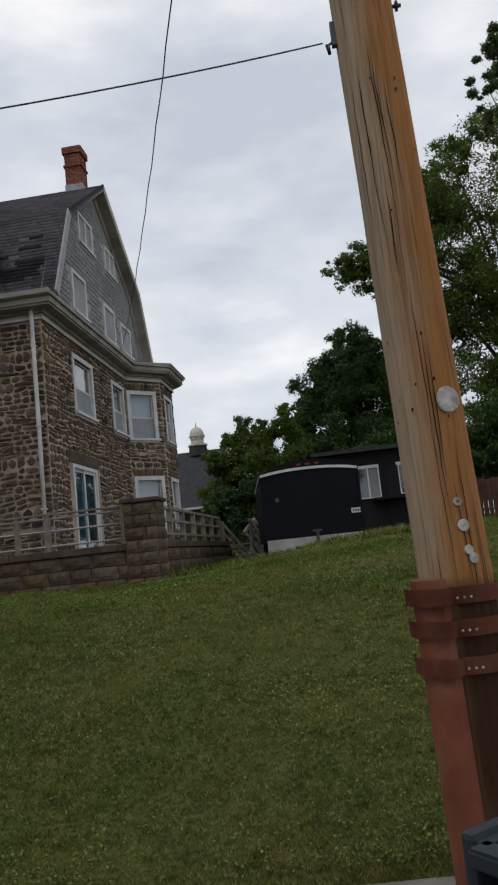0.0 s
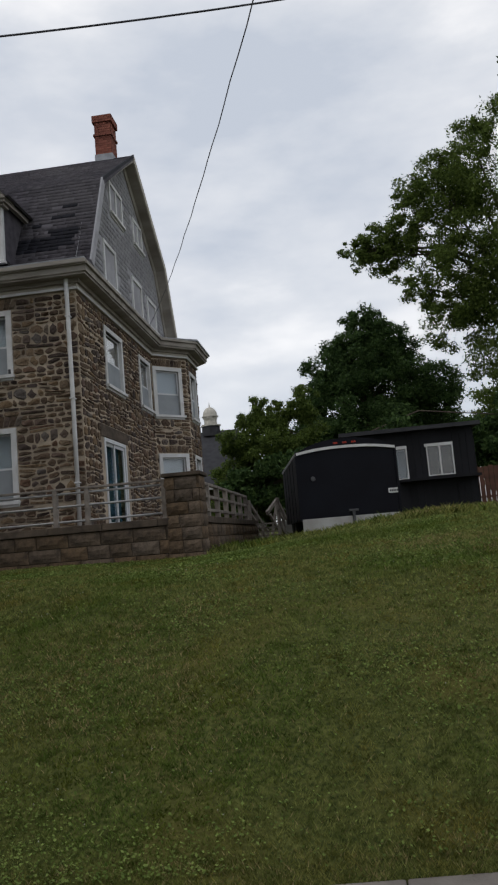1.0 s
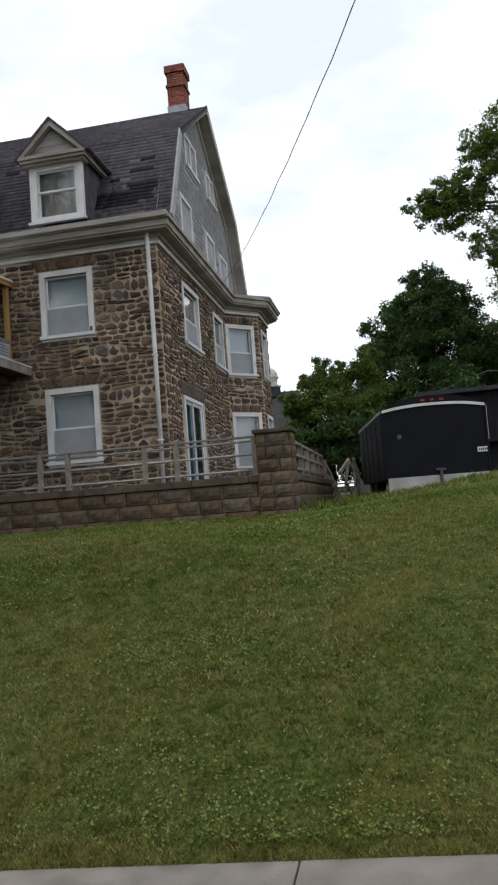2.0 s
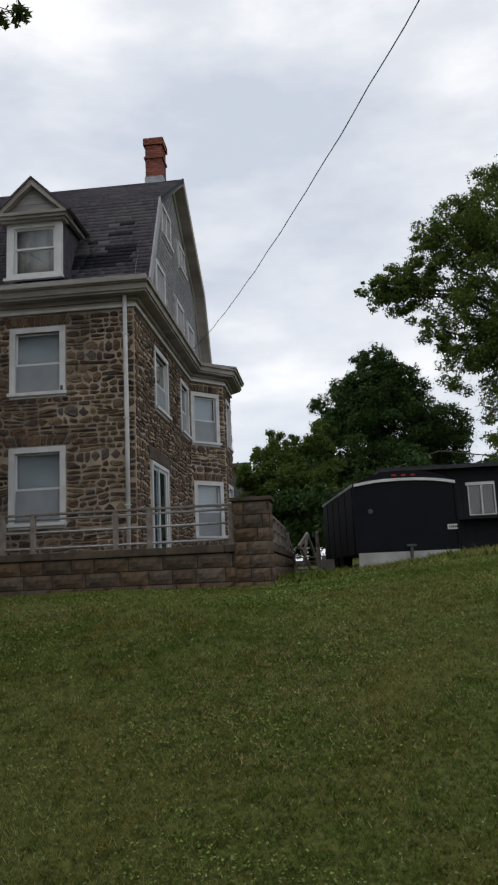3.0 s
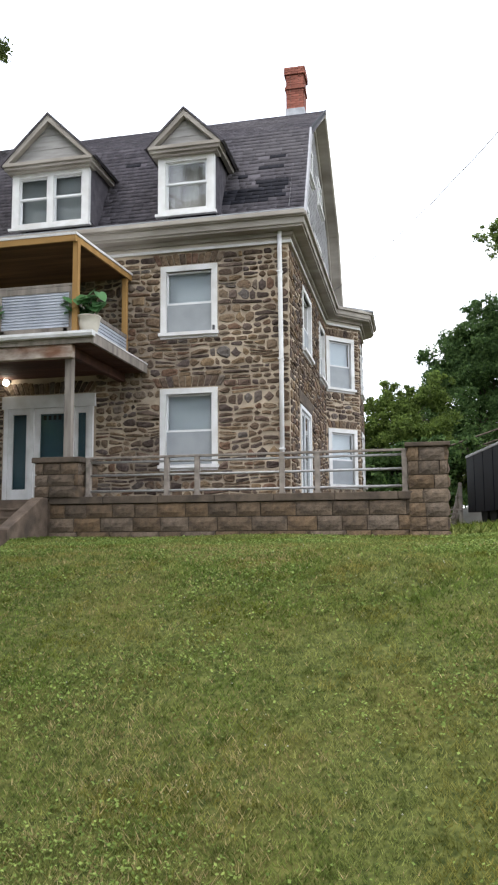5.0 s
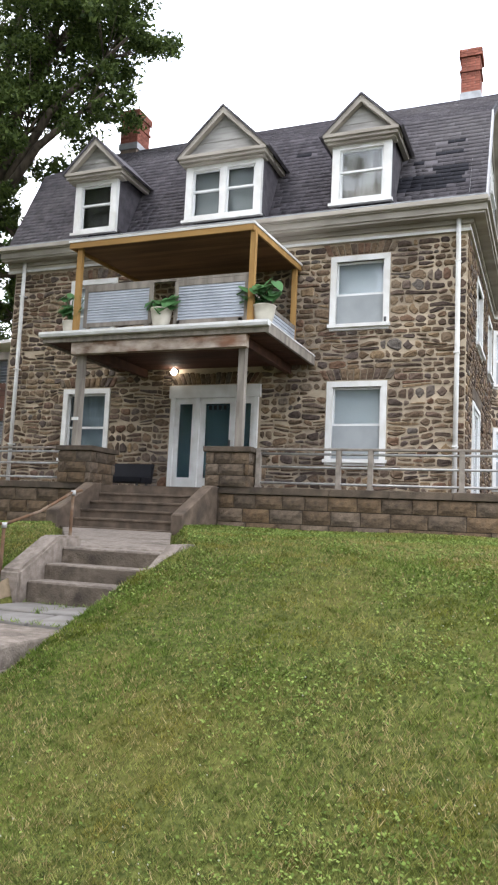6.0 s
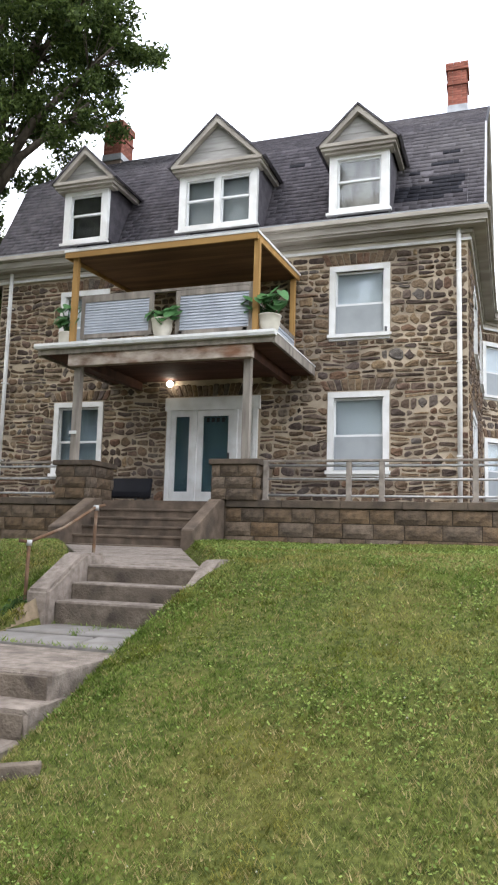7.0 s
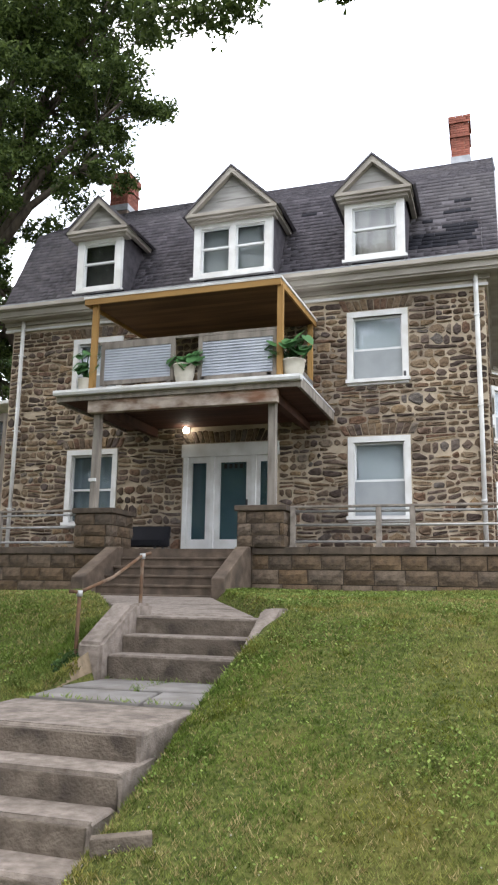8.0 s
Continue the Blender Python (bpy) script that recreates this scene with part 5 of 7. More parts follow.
# ---- porch ----
lamp = thing("wall_lamp", (-12.9, 16.36, 4.70), "small round lit lamp on the porch wall", "lamp")
bm = bmesh.new()
bmesh.ops.create_uvsphere(bm, u_segments=16, v_segments=10, radius=0.075, matrix=Matrix.Translation((-12.9, 16.24, 4.80)))
part("globe", bm, M_LAMP, lamp, "glowing white globe")
bm = bmesh.new()
tube(bm, [(-12.9, 16.40, 4.84), (-12.9, 16.33, 4.88), (-12.9, 16.25, 4.875)], [0.05, 0.03, 0.025], 10)
part("bracket", bm, M_METAL, lamp)
bulb = new("porch_bulb", bpy.data.lights.new("porch_bulb", "POINT"))
bulb.data.energy, bulb.data.shadow_soft_size, bulb.data.color = 0.25, 0.08, (1.0, 0.88, 0.7)
bulb.location = (-12.9, 16.12, 4.80)

bench = thing("storage_bench", (-13.45, 15.2, 2.06), "low black bench standing against the porch wall", "bench")
bm = bmesh.new()
prism(bm, [(14.95, 2.16), (15.45, 2.16), (15.55, 2.60), (15.48, 2.60), (15.38, 2.28), (14.95, 2.28)], "x", -14.3, -12.86)
bmesh.ops.bevel(bm, geom=bm.edges[:], offset=0.02, segments=2, affect="EDGES")
part("seat", bm, M_BLACK, bench)
for x in (-14.2, -12.98):
    for y in (15.0, 15.4):
        bm = bmesh.new()
        box(bm, x - 0.02, x + 0.02, y - 0.02, y + 0.02, 2.045, 2.17)
        part("leg", bm, M_METAL, bench)

# handrail of the garden steps
hand = thing("handrail", (-10.3, 8.1, 0.8), "bent rusty pipe handrail beside the garden steps", "handrail")
for x, y, z1 in ((-10.37, 7.70, 1.27), (-10.14, 8.62, 1.68)):
    bm = bmesh.new()
    tube(bm, [(x - 0.01, y, float(ground_z(x, y)) - 0.1), (x, y, z1)], 0.020, 10)
    part("post", bm, M_RUST, hand)
    bm = bmesh.new()
    tube(bm, [(x, y, z1 - 0.03), (x, y, z1 + 0.03)], 0.031, 10)
    part("fitting", bm, M_PIPE, hand)
bm = bmesh.new()
tube(bm, [(-10.44, 7.62, 1.29), (-10.37, 7.70, 1.28), (-10.25, 8.16, 1.44), (-10.14, 8.62, 1.69), (-10.10, 8.74, 1.72)], 0.018, 10)
part("rail", bm, M_RUST, hand)

bm = bmesh.new()
box(bm, -0.16, 0.16, -0.045, 0.045, -0.08, 0.04, 0.012)
stone = solo("edging_stone", bm, M_RISER, "loose grey edging stone lying in the grass", "stone")
stone.matrix_world = pose(-8.30, 4.72, float(ground_z(-8.1, 4.72)) + 0.015, 0, -4, 24)


# ---- utility pole ----
PX, PY = 0.55, 3.5
pole = thing("utility_pole", (PX, PY, 0.0), "leaning brown wooden utility pole with tags and a steel guard", "utility pole")
POLE_A, POLE_B = Vector((0.553, PY, -0.3)), Vector((0.366, PY + 0.026, 8.2))


def pole_at(z, ang, out=0.0):
    """A point on the pole's skin at the height z; ang in degrees, 0 towards +x, -90 towards the street."""
    t = (z - POLE_A.z) / (POLE_B.z - POLE_A.z)
    c = POLE_A.lerp(POLE_B, t)
    r = 0.168 - 0.029 * t + out
    return c + Vector((math.cos(radians(ang)) * r, math.sin(radians(ang)) * r, 0))


def shaft(name, z0, z1, mat, label):
    bm = bmesh.new()
    rings = []
    n = int(round((z1 - z0) / 0.1))
    for i in range(n + 1):
        z = z0 + i * (z1 - z0) / n
        rings.append([bm.verts.new(pole_at(z, a, 0.0025 * math.sin(a * 0.35 + z * 2) + 0.004 * noise.noise(Vector((math.cos(radians(a)) * 2.2, math.sin(radians(a)) * 2.2, z * 0.55))))) for a in range(0, 360, 6)])
    for a, b in zip(rings, rings[1:]):
        for k in range(60):
            bm.faces.new((a[k], a[(k + 1) % 60], b[(k + 1) % 60], b[k])).smooth = True
    bm.faces.new(rings[-1]), bm.faces.new(list(reversed(rings[0])))
    part(name, bm, mat, pole, label)


shaft("shaft", 1.357, 8.2, M_POLE, "weathered brown pole timber with drying cracks")
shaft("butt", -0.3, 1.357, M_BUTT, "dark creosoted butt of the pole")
# drying cracks along the grain
crng = random.Random(5)
for k in range(42):
    ang, z = crng.uniform(-165, -20), crng.uniform(0.2, 5.6)
    n, wd = crng.randrange(4, 12), crng.uniform(0.0014, 0.0042)
    bm = bmesh.new()
    prev = None
    for i in range(n + 1):
        w = wd * math.sin(math.pi * (i + 0.15) / (n + 0.3)) / 0.12
        zz = z + i * 0.085
        a2 = ang + math.degrees(w) / 2
        p, q = pole_at(zz, ang - math.degrees(w) / 2, 0.0055), pole_at(zz, a2, 0.0055)
        cur = (bm.verts.new(p), bm.verts.new(q))
        if prev:
            bm.faces.new((prev[0], prev[1], cur[1], cur[0]))
        prev = cur
        ang += crng.uniform(-1.6, 1.6)
    part("crack", bm, M_CRACK, pole)
for k in range(20):
    ang, z = crng.uniform(-160, -25), crng.uniform(2.0, 5.2)
    bm = bmesh.new()
    c = pole_at(z, ang, 0.005)
    nrm = Vector((math.cos(radians(ang)), math.sin(radians(ang)), 0))
    m = Matrix.Translation(c) @ nrm.to_track_quat("Z", "Y").to_matrix().to_4x4() @ Matrix.Diagonal((crng.uniform(0.003, 0.006), crng.uniform(0.006, 0.013), 1, 1))
    bmesh.ops.create_circle(bm, cap_ends=True, segments=8, radius=1.0, matrix=m)
    part("nail_hole", bm, M_CRACK, pole)


def tag_disc(z, ang, r, mat, thick=0.004, label="", hole=False):
    nrm = Vector((math.cos(radians(ang)), math.sin(radians(ang)), 0))
    m = Matrix.Translation(pole_at(z, ang, 0.006)) @ nrm.to_track_quat("Z", "Y").to_matrix().to_4x4()
    bm = bmesh.new()
    bmesh.ops.create_cone(bm, cap_ends=True, segments=24, radius1=r, radius2=r * 0.92, depth=thick * 2, matrix=m)
    t = part("tag", bm, mat, pole, label)
    if hole:
        bm = bmesh.new()
        bmesh.ops.create_cone(bm, cap_ends=True, segments=12, radius1=r * 0.35, radius2=r * 0.3, depth=thick * 3, matrix=m)
        part("nail", bm, M_METAL, t)
    return t


tag_disc(2.23, -62, 0.062, M_TAG, 0.0018, label="round dull aluminium pole tag")
tag_disc(1.767, -76, 0.020, M_TAG, hole=True)
tag_disc(1.661, -72, 0.028, M_TAG, 0.003)
tag_disc(1.553, -70, 0.022, M_TAG, 0.003)
tag_disc(1.516, -64, 0.024, M_TAG, 0.004)
# steel guard with three straps
bm = bmesh.new()
ring = []
for z in (-0.05, 1.437):
    pts = [pole_at(z, a, o) for a, o in ((-196, 0.005), (-186, 0.046), (-168, 0.053), (-150, 0.053), (-132, 0.05), (-118, 0.037), (-112, 0.005))]
    ring.append([bm.verts.new(p) for p in pts])
for i in range(6):
    bm.faces.new((ring[0][i], ring[0][i + 1], ring[1][i + 1], ring[1][i]))
bm.faces.new(ring[1]), bm.faces.new(list(reversed(ring[0])))
bm.faces.new((ring[0][6], ring[0][0], ring[1][0], ring[1][6]))
guard = part("cable_guard", bm, M_GUARD, pole, "red-brown steel cable guard")
for z in (1.364, 1.225, 1.066):
    bm = bmesh.new()
    lo, hi = [], []
    for a in range(-200, 20, 6):
        o = 0.077 if a < -108 else 0.016
        lo.append(bm.verts.new(pole_at(z - 0.037, a, o)))
        hi.append(bm.verts.new(pole_at(z + 0.037, a, o)))
    for i in range(len(lo) - 1):
        bm.faces.new((lo[i], lo[i + 1], hi[i + 1], hi[i]))
    bmesh.ops.solidify(bm, geom=bm.faces[:], thickness=0.006)
    st = part("strap", bm, M_GUARD, pole, "perforated steel strap")
    for k in range(4):
        bm = bmesh.new()
        m = Matrix.Translation(pole_at(z - 0.01, -108 + k * 9, 0.024)) @ Vector((0, -1, 0)).to_track_quat("Z", "Y").to_matrix().to_4x4()
        bmesh.ops.create_cone(bm, cap_ends=True, segments=8, radius1=0.006, radius2=0.005, depth=0.006, matrix=m)
        part("rivet", bm, M_TAG, st)
# wire clamp
bm = bmesh.new()
c = pole_at(4.21, 185, 0.0)
box(bm, c.x - 0.024, c.x + 0.013, c.y - 0.016, c.y + 0.016, 4.14, 4.275, 0.005)
tube(bm, [(c.x - 0.016, c.y, 4.168), (c.x - 0.046, c.y - 0.006, 4.148), (c.x - 0.04, c.y - 0.006, 4.10)], [0.013, 0.013, 0.008], 8)
part("wire_clamp", bm, M_METAL, pole, "dark wire clamp")
bm = bmesh.new()
c = pole_at(4.313, 0, 0.0)
tube(bm, [(c.x - 0.02, c.y, 4.313), (c.x + 0.046, c.y, 4.313)], 0.010, 8)
tube(bm, [(c.x + 0.016, c.y, 4.313), (c.x + 0.029, c.y, 4.313)], 0.026, 6)
part("bolt", bm, M_METAL, pole)


def wire(a, b, sag, r, end, label, wobble=0.0):
    """A sagging wire from a through b; end over 1 carries it on along its curve."""
    bm = bmesh.new()
    a, b = Vector(a), Vector(b)
    pts = []
    for i in range(81):
        u = i / 80 * end
        p = a.lerp(b, u) if u <= 1 else a + (b - a) * u
        pts.append((p.x + wobble * math.sin(i * 1.9), p.y, p.z - 4 * sag * u * (1 - u) + wobble * math.cos(i * 1.3)))
    tube(bm, pts, r, 6)
    return solo("power_line", bm, M_CABLE, label, "cable", group="overhead cables")


wire((-6.05, 21.78, 8.10), (2.38, -3.89, 7.59), 0.985, 0.0072, 1.45, "thin black service wire sagging from the house's side cornice", 0.006)
wire((0.232, 3.48, 4.156), (-18.25, -3.64, 6.11), 2.0, 0.0040, 1.0, "thin black wire strung from the utility pole")

# ---- wheeled bin ----
bin_ob = thing("trash_bin", (0.55, 1.72, -0.07), "grey-blue plastic wheeled trash bin by the kerb, lid open", "bin")
BIN = pose(0.65, 1.78, -0.065, 0, 0, 40)
bm = bmesh.new()
H = 0.99
outer = [(-0.15, -0.18, 0.0), (0.15, -0.18, 0.0), (0.15, 0.17, 0.0), (-0.15, 0.17, 0.0)]
top = [(-0.265, -0.29, H), (0.265, -0.29, H), (0.265, 0.27, H), (-0.265, 0.27, H)]
lo = [bm.verts.new(BIN @ Vector(p)) for p in outer]
hi = [bm.verts.new(BIN @ Vector((p[0] * 0.88, p[1] * 0.88, p[2] - 0.02))) for p in top]
inn = [bm.verts.new(BIN @ Vector((p[0] * 0.86, p[1] * 0.86, H - 0.02))) for p in top]
deep = [bm.verts.new(BIN @ Vector((p[0] * 0.9, p[1] * 0.9, 0.03))) for p in outer]
for i in range(4):
    j = (i + 1) % 4
    bm.faces.new((lo[i], lo[j], hi[j], hi[i])), bm.faces.new((hi[i], hi[j], inn[j], inn[i])), bm.faces.new((inn[i], inn[j], deep[j], deep[i]))
bm.faces.new(list(reversed(lo))), bm.faces.new(deep)
part("body", bm, M_BIN, bin_ob)
bm = bmesh.new()
corners = [BIN @ Vector((x * 1.05, y * 1.05, H - 0.03)) for x, y, _ in top]
for i in range(4):
    beam(bm, corners[i], corners[(i + 1) % 4], 0.075, 0.045)
bmesh.ops.bevel(bm, geom=bm.edges[:], offset=0.008, segments=2, affect="EDGES")
part("rim", bm, M_BIN, bin_ob, "thick rounded rim")
bm = bmesh.new()
box(bm, -0.28, 0.28, 0.29, 0.33, 0.42, 1.0, 0.015)
bm.transform(BIN)
part("lid", bm, M_BIN, bin_ob, "lid hanging open at the back")
for s in (-1, 1):
    bm = bmesh.new()
    bmesh.ops.create_cone(bm, cap_ends=True, segments=20, radius1=0.1, radius2=0.1, depth=0.05, matrix=BIN @ Matrix.Translation((s * 0.23, 0.20, 0.09)) @ pose(0, 0, 0, 0, 90, 0))
    part("wheel", bm, M_TYRE, bin_ob)

# ---- cargo trailer ----
TM = pose(-1.77, 17.30, 0, 0, 0, 8)
trailer = thing("cargo_trailer", (-1.77, 17.3, 1.6), "black enclosed cargo trailer with a rounded roof line and pale skirt", "trailer")
W, L, Z0, Z1, ZT = 2.26, 5.2, 1.86, 3.36, 3.66


def t_part(name, bm, mat, parent=None, label=""):
    bm.transform(TM)
    return part(name, bm, mat, parent or trailer, label)


def arch(lo, hi, inset=0.0, n=10):
    return [(inset + (W - 2 * inset) * i / n, lo + (hi - lo) * (1 - ((2 * i / n - 1) ** 2) ** 1.2)) for i in range(n + 1)]


bm = bmesh.new()
prism(bm, [(0, Z0), (W, Z0), *reversed(arch(Z1 + 0.03, ZT))], "y", 0.0, L)
bmesh.ops.bevel(bm, geom=[e for e in bm.edges if e.is_boundary or e.calc_face_angle(0) > 0.6], offset=0.03, segments=2, affect="EDGES")
t_part("body", bm, M_TRAILER)
bm = bmesh.new()
up, dn = arch(Z1 + 0.03, Z1 + 0.13), arch(Z1 - 0.03, Z1 + 0.07)
prism(bm, [*up, *reversed(dn)], "y", -0.05, 0.012)
t_part("trim_strip", bm, M_TRIM, label="bright aluminium strip over the rear door")
for x in (0.0, W):
    bm = bmesh.new()
    beam(bm, (x, -0.012, Z0), (x, -0.012, Z1 + 0.05), 0.05, 0.03, up=(0, 1, 0))
    t_part("corner_post", bm, M_TRAILER)
bm = bmesh.new()
box(bm, -0.02, 0.01, -0.02, L, Z1 - 0.015, Z1 + 0.045, 0.006)
t_part("side_trim", bm, M_TRAILER_TRIM, label="bright aluminium strip along the side")
for y0 in range(5):
    bm = bmesh.new()
    box(bm, -0.012, 0.0, 0.25 + y0, 0.28 + y0, Z0, Z1)
    t_part("side_rib", bm, M_TRAILER)
for x in (0.92, 1.13, 1.34):
    bm = bmesh.new()
    box(bm, x - 0.05, x + 0.05, -0.022, 0.01, ZT - 0.125, ZT - 0.085, 0.008)
    t_part("marker_lamp", bm, M_RED, label="small red marker lamp")
bm = bmesh.new()
bmesh.ops.create_cone(bm, cap_ends=True, segments=20, radius1=0.055, radius2=0.05, depth=0.04, matrix=Matrix.Translation((0.34, -0.01, 2.78)) @ pose(0, 0, 0, 90))
t_part("round_vent", bm, M_METAL)
bm = bmesh.new()
box(bm, 2.02, 2.26, -0.025, 0.0, 2.32, 2.43, 0.004)
plate = t_part("plate", bm, M_TRIM, label="white plate with unreadable dark bars")
bm = bmesh.new()
for k in range(5):
    box(bm, 2.05 + k * 0.04, 2.075 + k * 0.04, -0.03, -0.024, 2.35, 2.40)
t_part("plate_bar", bm, M_INK, plate)
for x0, x1 in ((0.02, 1.15), (1.22, W - 0.02)):
    bm = bmesh.new()
    box(bm, x0, x1, -0.03, 0.02, 1.52, Z0 + 0.02, 0.008)
    t_part("skirt_panel", bm, M_SKIRT, label="pale panel below the body")
bm = bmesh.new()
box(bm, 1.155, 1.215, -0.06, 0.0, 1.5, 2.02, 0.006)
box(bm, 1.08, 1.29, -0.07, -0.03, 1.98, 2.03, 0.006)
t_part("door_latch", bm, M_METAL)
for x in (0.15, W - 0.15):
    for y in (2.6, 3.5):
        bm = bmesh.new()
        bmesh.ops.create_cone(bm, cap_ends=True, segments=24, radius1=0.34, radius2=0.34, depth=0.22, matrix=Matrix.Translation((x, y, 1.86)) @ pose(0, 0, 0, 0, 90, 0))
        t_part("wheel", bm, M_TYRE)

# ---- dark cabin behind ----
cabin = thing("cabin", (1.4, 26, 1.7), "low black clad cabin with white-framed windows behind the trailer", "cabin")
bm = bmesh.new()
wall_slab(bm, -0.5, 3.35, 1.5, 4.42, [(0.62, 1.26, 2.98, 3.9), (1.92, 2.66, 3.02, 3.9)], lambda u, s, z: (u, 24.0 + 0.12 * s, z))
box(bm, -0.5, 3.35, 27.9, 28.0, 1.5, 4.42)
for x in (-0.5, 3.25):
    box(bm, x, x + 0.1, 24.12, 27.9, 1.5, 4.42)
box(bm, -0.5, 3.35, 24.0, 28.0, 1.5, 1.6)
part("wall", bm, M_SHED, cabin)
for k in range(20):
    bm = bmesh.new()
    x = -0.48 + k * 0.2
    if not (0.5 < x < 1.2 or 1.85 < x < 2.6):
        box(bm, x, min(x + 0.19, 3.35), 23.975, 23.998, 1.6, 4.40)
        part("board", bm, M_SHED, cabin)
    else:
        bm.free()
bm = bmesh.new()
prism(bm, [(23.7, 4.42), (28.2, 4.62), (28.2, 4.72), (23.7, 4.54)], "x", -0.75, 3.55)
part("roof", bm, M_FAR_ROOF, cabin)
for x0, x1, z0, z1 in ((0.62, 1.26, 2.98, 3.9), (1.92, 2.66, 3.02, 3.9)):
    bm = bmesh.new()
    for a, b, c, d in ((x0 - 0.03, x0, z0, z1), (x1, x1 + 0.035, z0, z1), (x0 - 0.08, x1 + 0.04, z1, z1 + 0.09), (x0 - 0.03, x1 + 0.03, z0 - 0.03, z0), ((x0 + x1) / 2 - 0.02, (x0 + x1) / 2 + 0.02, z0, z1)):
        box(bm, a, b, 23.95, 24.06, c, d)
    wf = part("window", bm, M_TRIM, cabin, "white-framed window")
    bm = bmesh.new()
    box(bm, x0, x1, 24.02, 24.03, z0, z1)
    part("pane", bm, M_GLASS, wf).visible_shadow = False
    # second window: a sheet with room shade as its colour, no curtain
    bm = bmesh.new()
    box(bm, x0 - 0.03, x1 + 0.03, 24.2, 24.21, z0, z1)
    part("curtain", bm, M_DUSK if x0 < 1.5 else M_DARKROOM, wf)
bm = bmesh.new()
box(bm, 1.0, 3.4, 23.55, 23.98, 2.86, 2.94)
part("ledge", bm, M_SHED, cabin)

# ---- parked car ----
CAR_X = 1.5
car = thing("car", (6.7 + CAR_X, 26.5, 1.85), "silver parked car beside the black cabin", "car")
CZ = float(ground_z(6.5, 26.5))
bm = bmesh.new()
prism(bm, [(4.6, 0.28), (8.9, 0.28), (8.95, 0.62), (8.6, 0.86), (7.6, 0.93), (6.9, 1.40), (5.6, 1.42), (4.95, 0.98), (4.62, 0.90)], "y", 25.7, 27.4)
bmesh.ops.bevel(bm, geom=bm.edges[:], offset=0.07, segments=2, affect="EDGES")
bm.transform(Matrix.Translation((CAR_X, 0, CZ)))
part("body", bm, M_CAR, car)
bm = bmesh.new()
prism(bm, [(5.15, 0.98), (7.42, 0.96), (6.86, 1.33), (5.62, 1.35)], "y", 25.68, 25.70)
bm.transform(Matrix.Translation((CAR_X, 0, CZ)))
part("side_window", bm, M_TRAILER, car)
for x in (5.4, 8.1):
    for y in (25.8, 27.3):
        bm = bmesh.new()
        bmesh.ops.create_cone(bm, cap_ends=True, segments=24, radius1=0.32, radius2=0.32, depth=0.2, matrix=Matrix.Translation((x + CAR_X, y, CZ + 0.32)) @ pose(0, 0, 0, 90))
        part("wheel", bm, M_TYRE, car)

# ---- board fence behind the car ----
fence = thing("fence", (6.5, 30.5, float(ground_z(6.5, 30.5))), "dark brown weathered board fence behind the cabin", "fence")
for k in range(46):
    x = 3.2 + k * 0.19
    z = float(ground_z(x, 30.5))
    bm = bmesh.new()
    box(bm, x, x + 0.175, 30.5, 30.525, z - 0.05, z + 1.55 + 0.03 * math.sin(k * 2.3))
    part("board", bm, M_OLDSOFFIT, fence)
for z in (0.4, 1.25):
    bm = bmesh.new()
    beam(bm, (3.2, 30.55, float(ground_z(3.2, 30.5)) + z), (11.9, 30.55, float(ground_z(11.9, 30.5)) + z), 0.05, 0.09)
    part("rail", bm, M_OLDSOFFIT, fence)

# ---- far house with a cupola ----
far = thing("far_house", (-11, 47, 2), "distant dark-roofed house with a small pale domed cupola", "house")
bm = bmesh.new()
box(bm, -18, -6.9, 44.0, 52.0, 1.5, 4.9)
part("wall", bm, M_FAR_WALL, far)
bm = bmesh.new()
prism(bm, [(43.2, 4.6), (48.0, 8.55), (52.8, 4.6)], "x", -18.6, -7.0)
part("roof", bm, M_FAR_ROOF, far)
bm = bmesh.new()
prism(bm, [(43.1, 4.50), (43.3, 4.50), (43.3, 4.64), (43.1, 4.64)], "x", -18.6, -7.0)
part("eave_board", bm, M_TRIM, far)
CX, CY = -8.75, 47.9
cup = thing_part("cupola", far, "pale domed cupola on the ridge")
for r0, r1, z0, z1, mat, nm in ((0.62, 0.58, 8.2, 8.85, M_FAR_ROOF, "base"), (0.66, 0.66, 8.85, 8.95, M_CUPOLA, "sill"), (0.42, 0.42, 8.95, 9.45, M_CUPOLA, "drum"), (0.55, 0.55, 9.45, 9.53, M_CUPOLA, "rim")):
    bm = bmesh.new()
    bmesh.ops.create_cone(bm, cap_ends=True, segments=8, radius1=r0, radius2=r1, depth=z1 - z0, matrix=Matrix.Translation((CX, CY, (z0 + z1) / 2)))
    part(nm, bm, mat, cup)
bm = bmesh.new()
bmesh.ops.create_uvsphere(bm, u_segments=16, v_segments=10, radius=0.48, matrix=Matrix.Translation((CX, CY, 9.53)) @ Matrix.Diagonal((1, 1, 1.25, 1)))
tube(bm, [(CX, CY, 10.1), (CX, CY, 10.45)], [0.05, 0.015], 6)
part("dome", bm, M_CUPOLA, cup)
# porch of the next house
nextp = thing("neighbour_porch", (-19.6, 17.4, 1.0), "brown wooden side porch with corrugated panels and a pale roof edge", "porch")
bm = bmesh.new()
prism(bm, [(-21.6, 5.72), (-18.2, 5.94), (-18.2, 6.02), (-21.6, 5.80)], "y", 17.0, 19.6)
part("roof", bm, M_TRIM, nextp, "pale roof edge")
bm = bmesh.new()
box(bm, -21.5, -18.28, 17.18, 17.30, 5.50, 5.72, 0.01)
part("beam", bm, M_GREYWOOD, nextp)
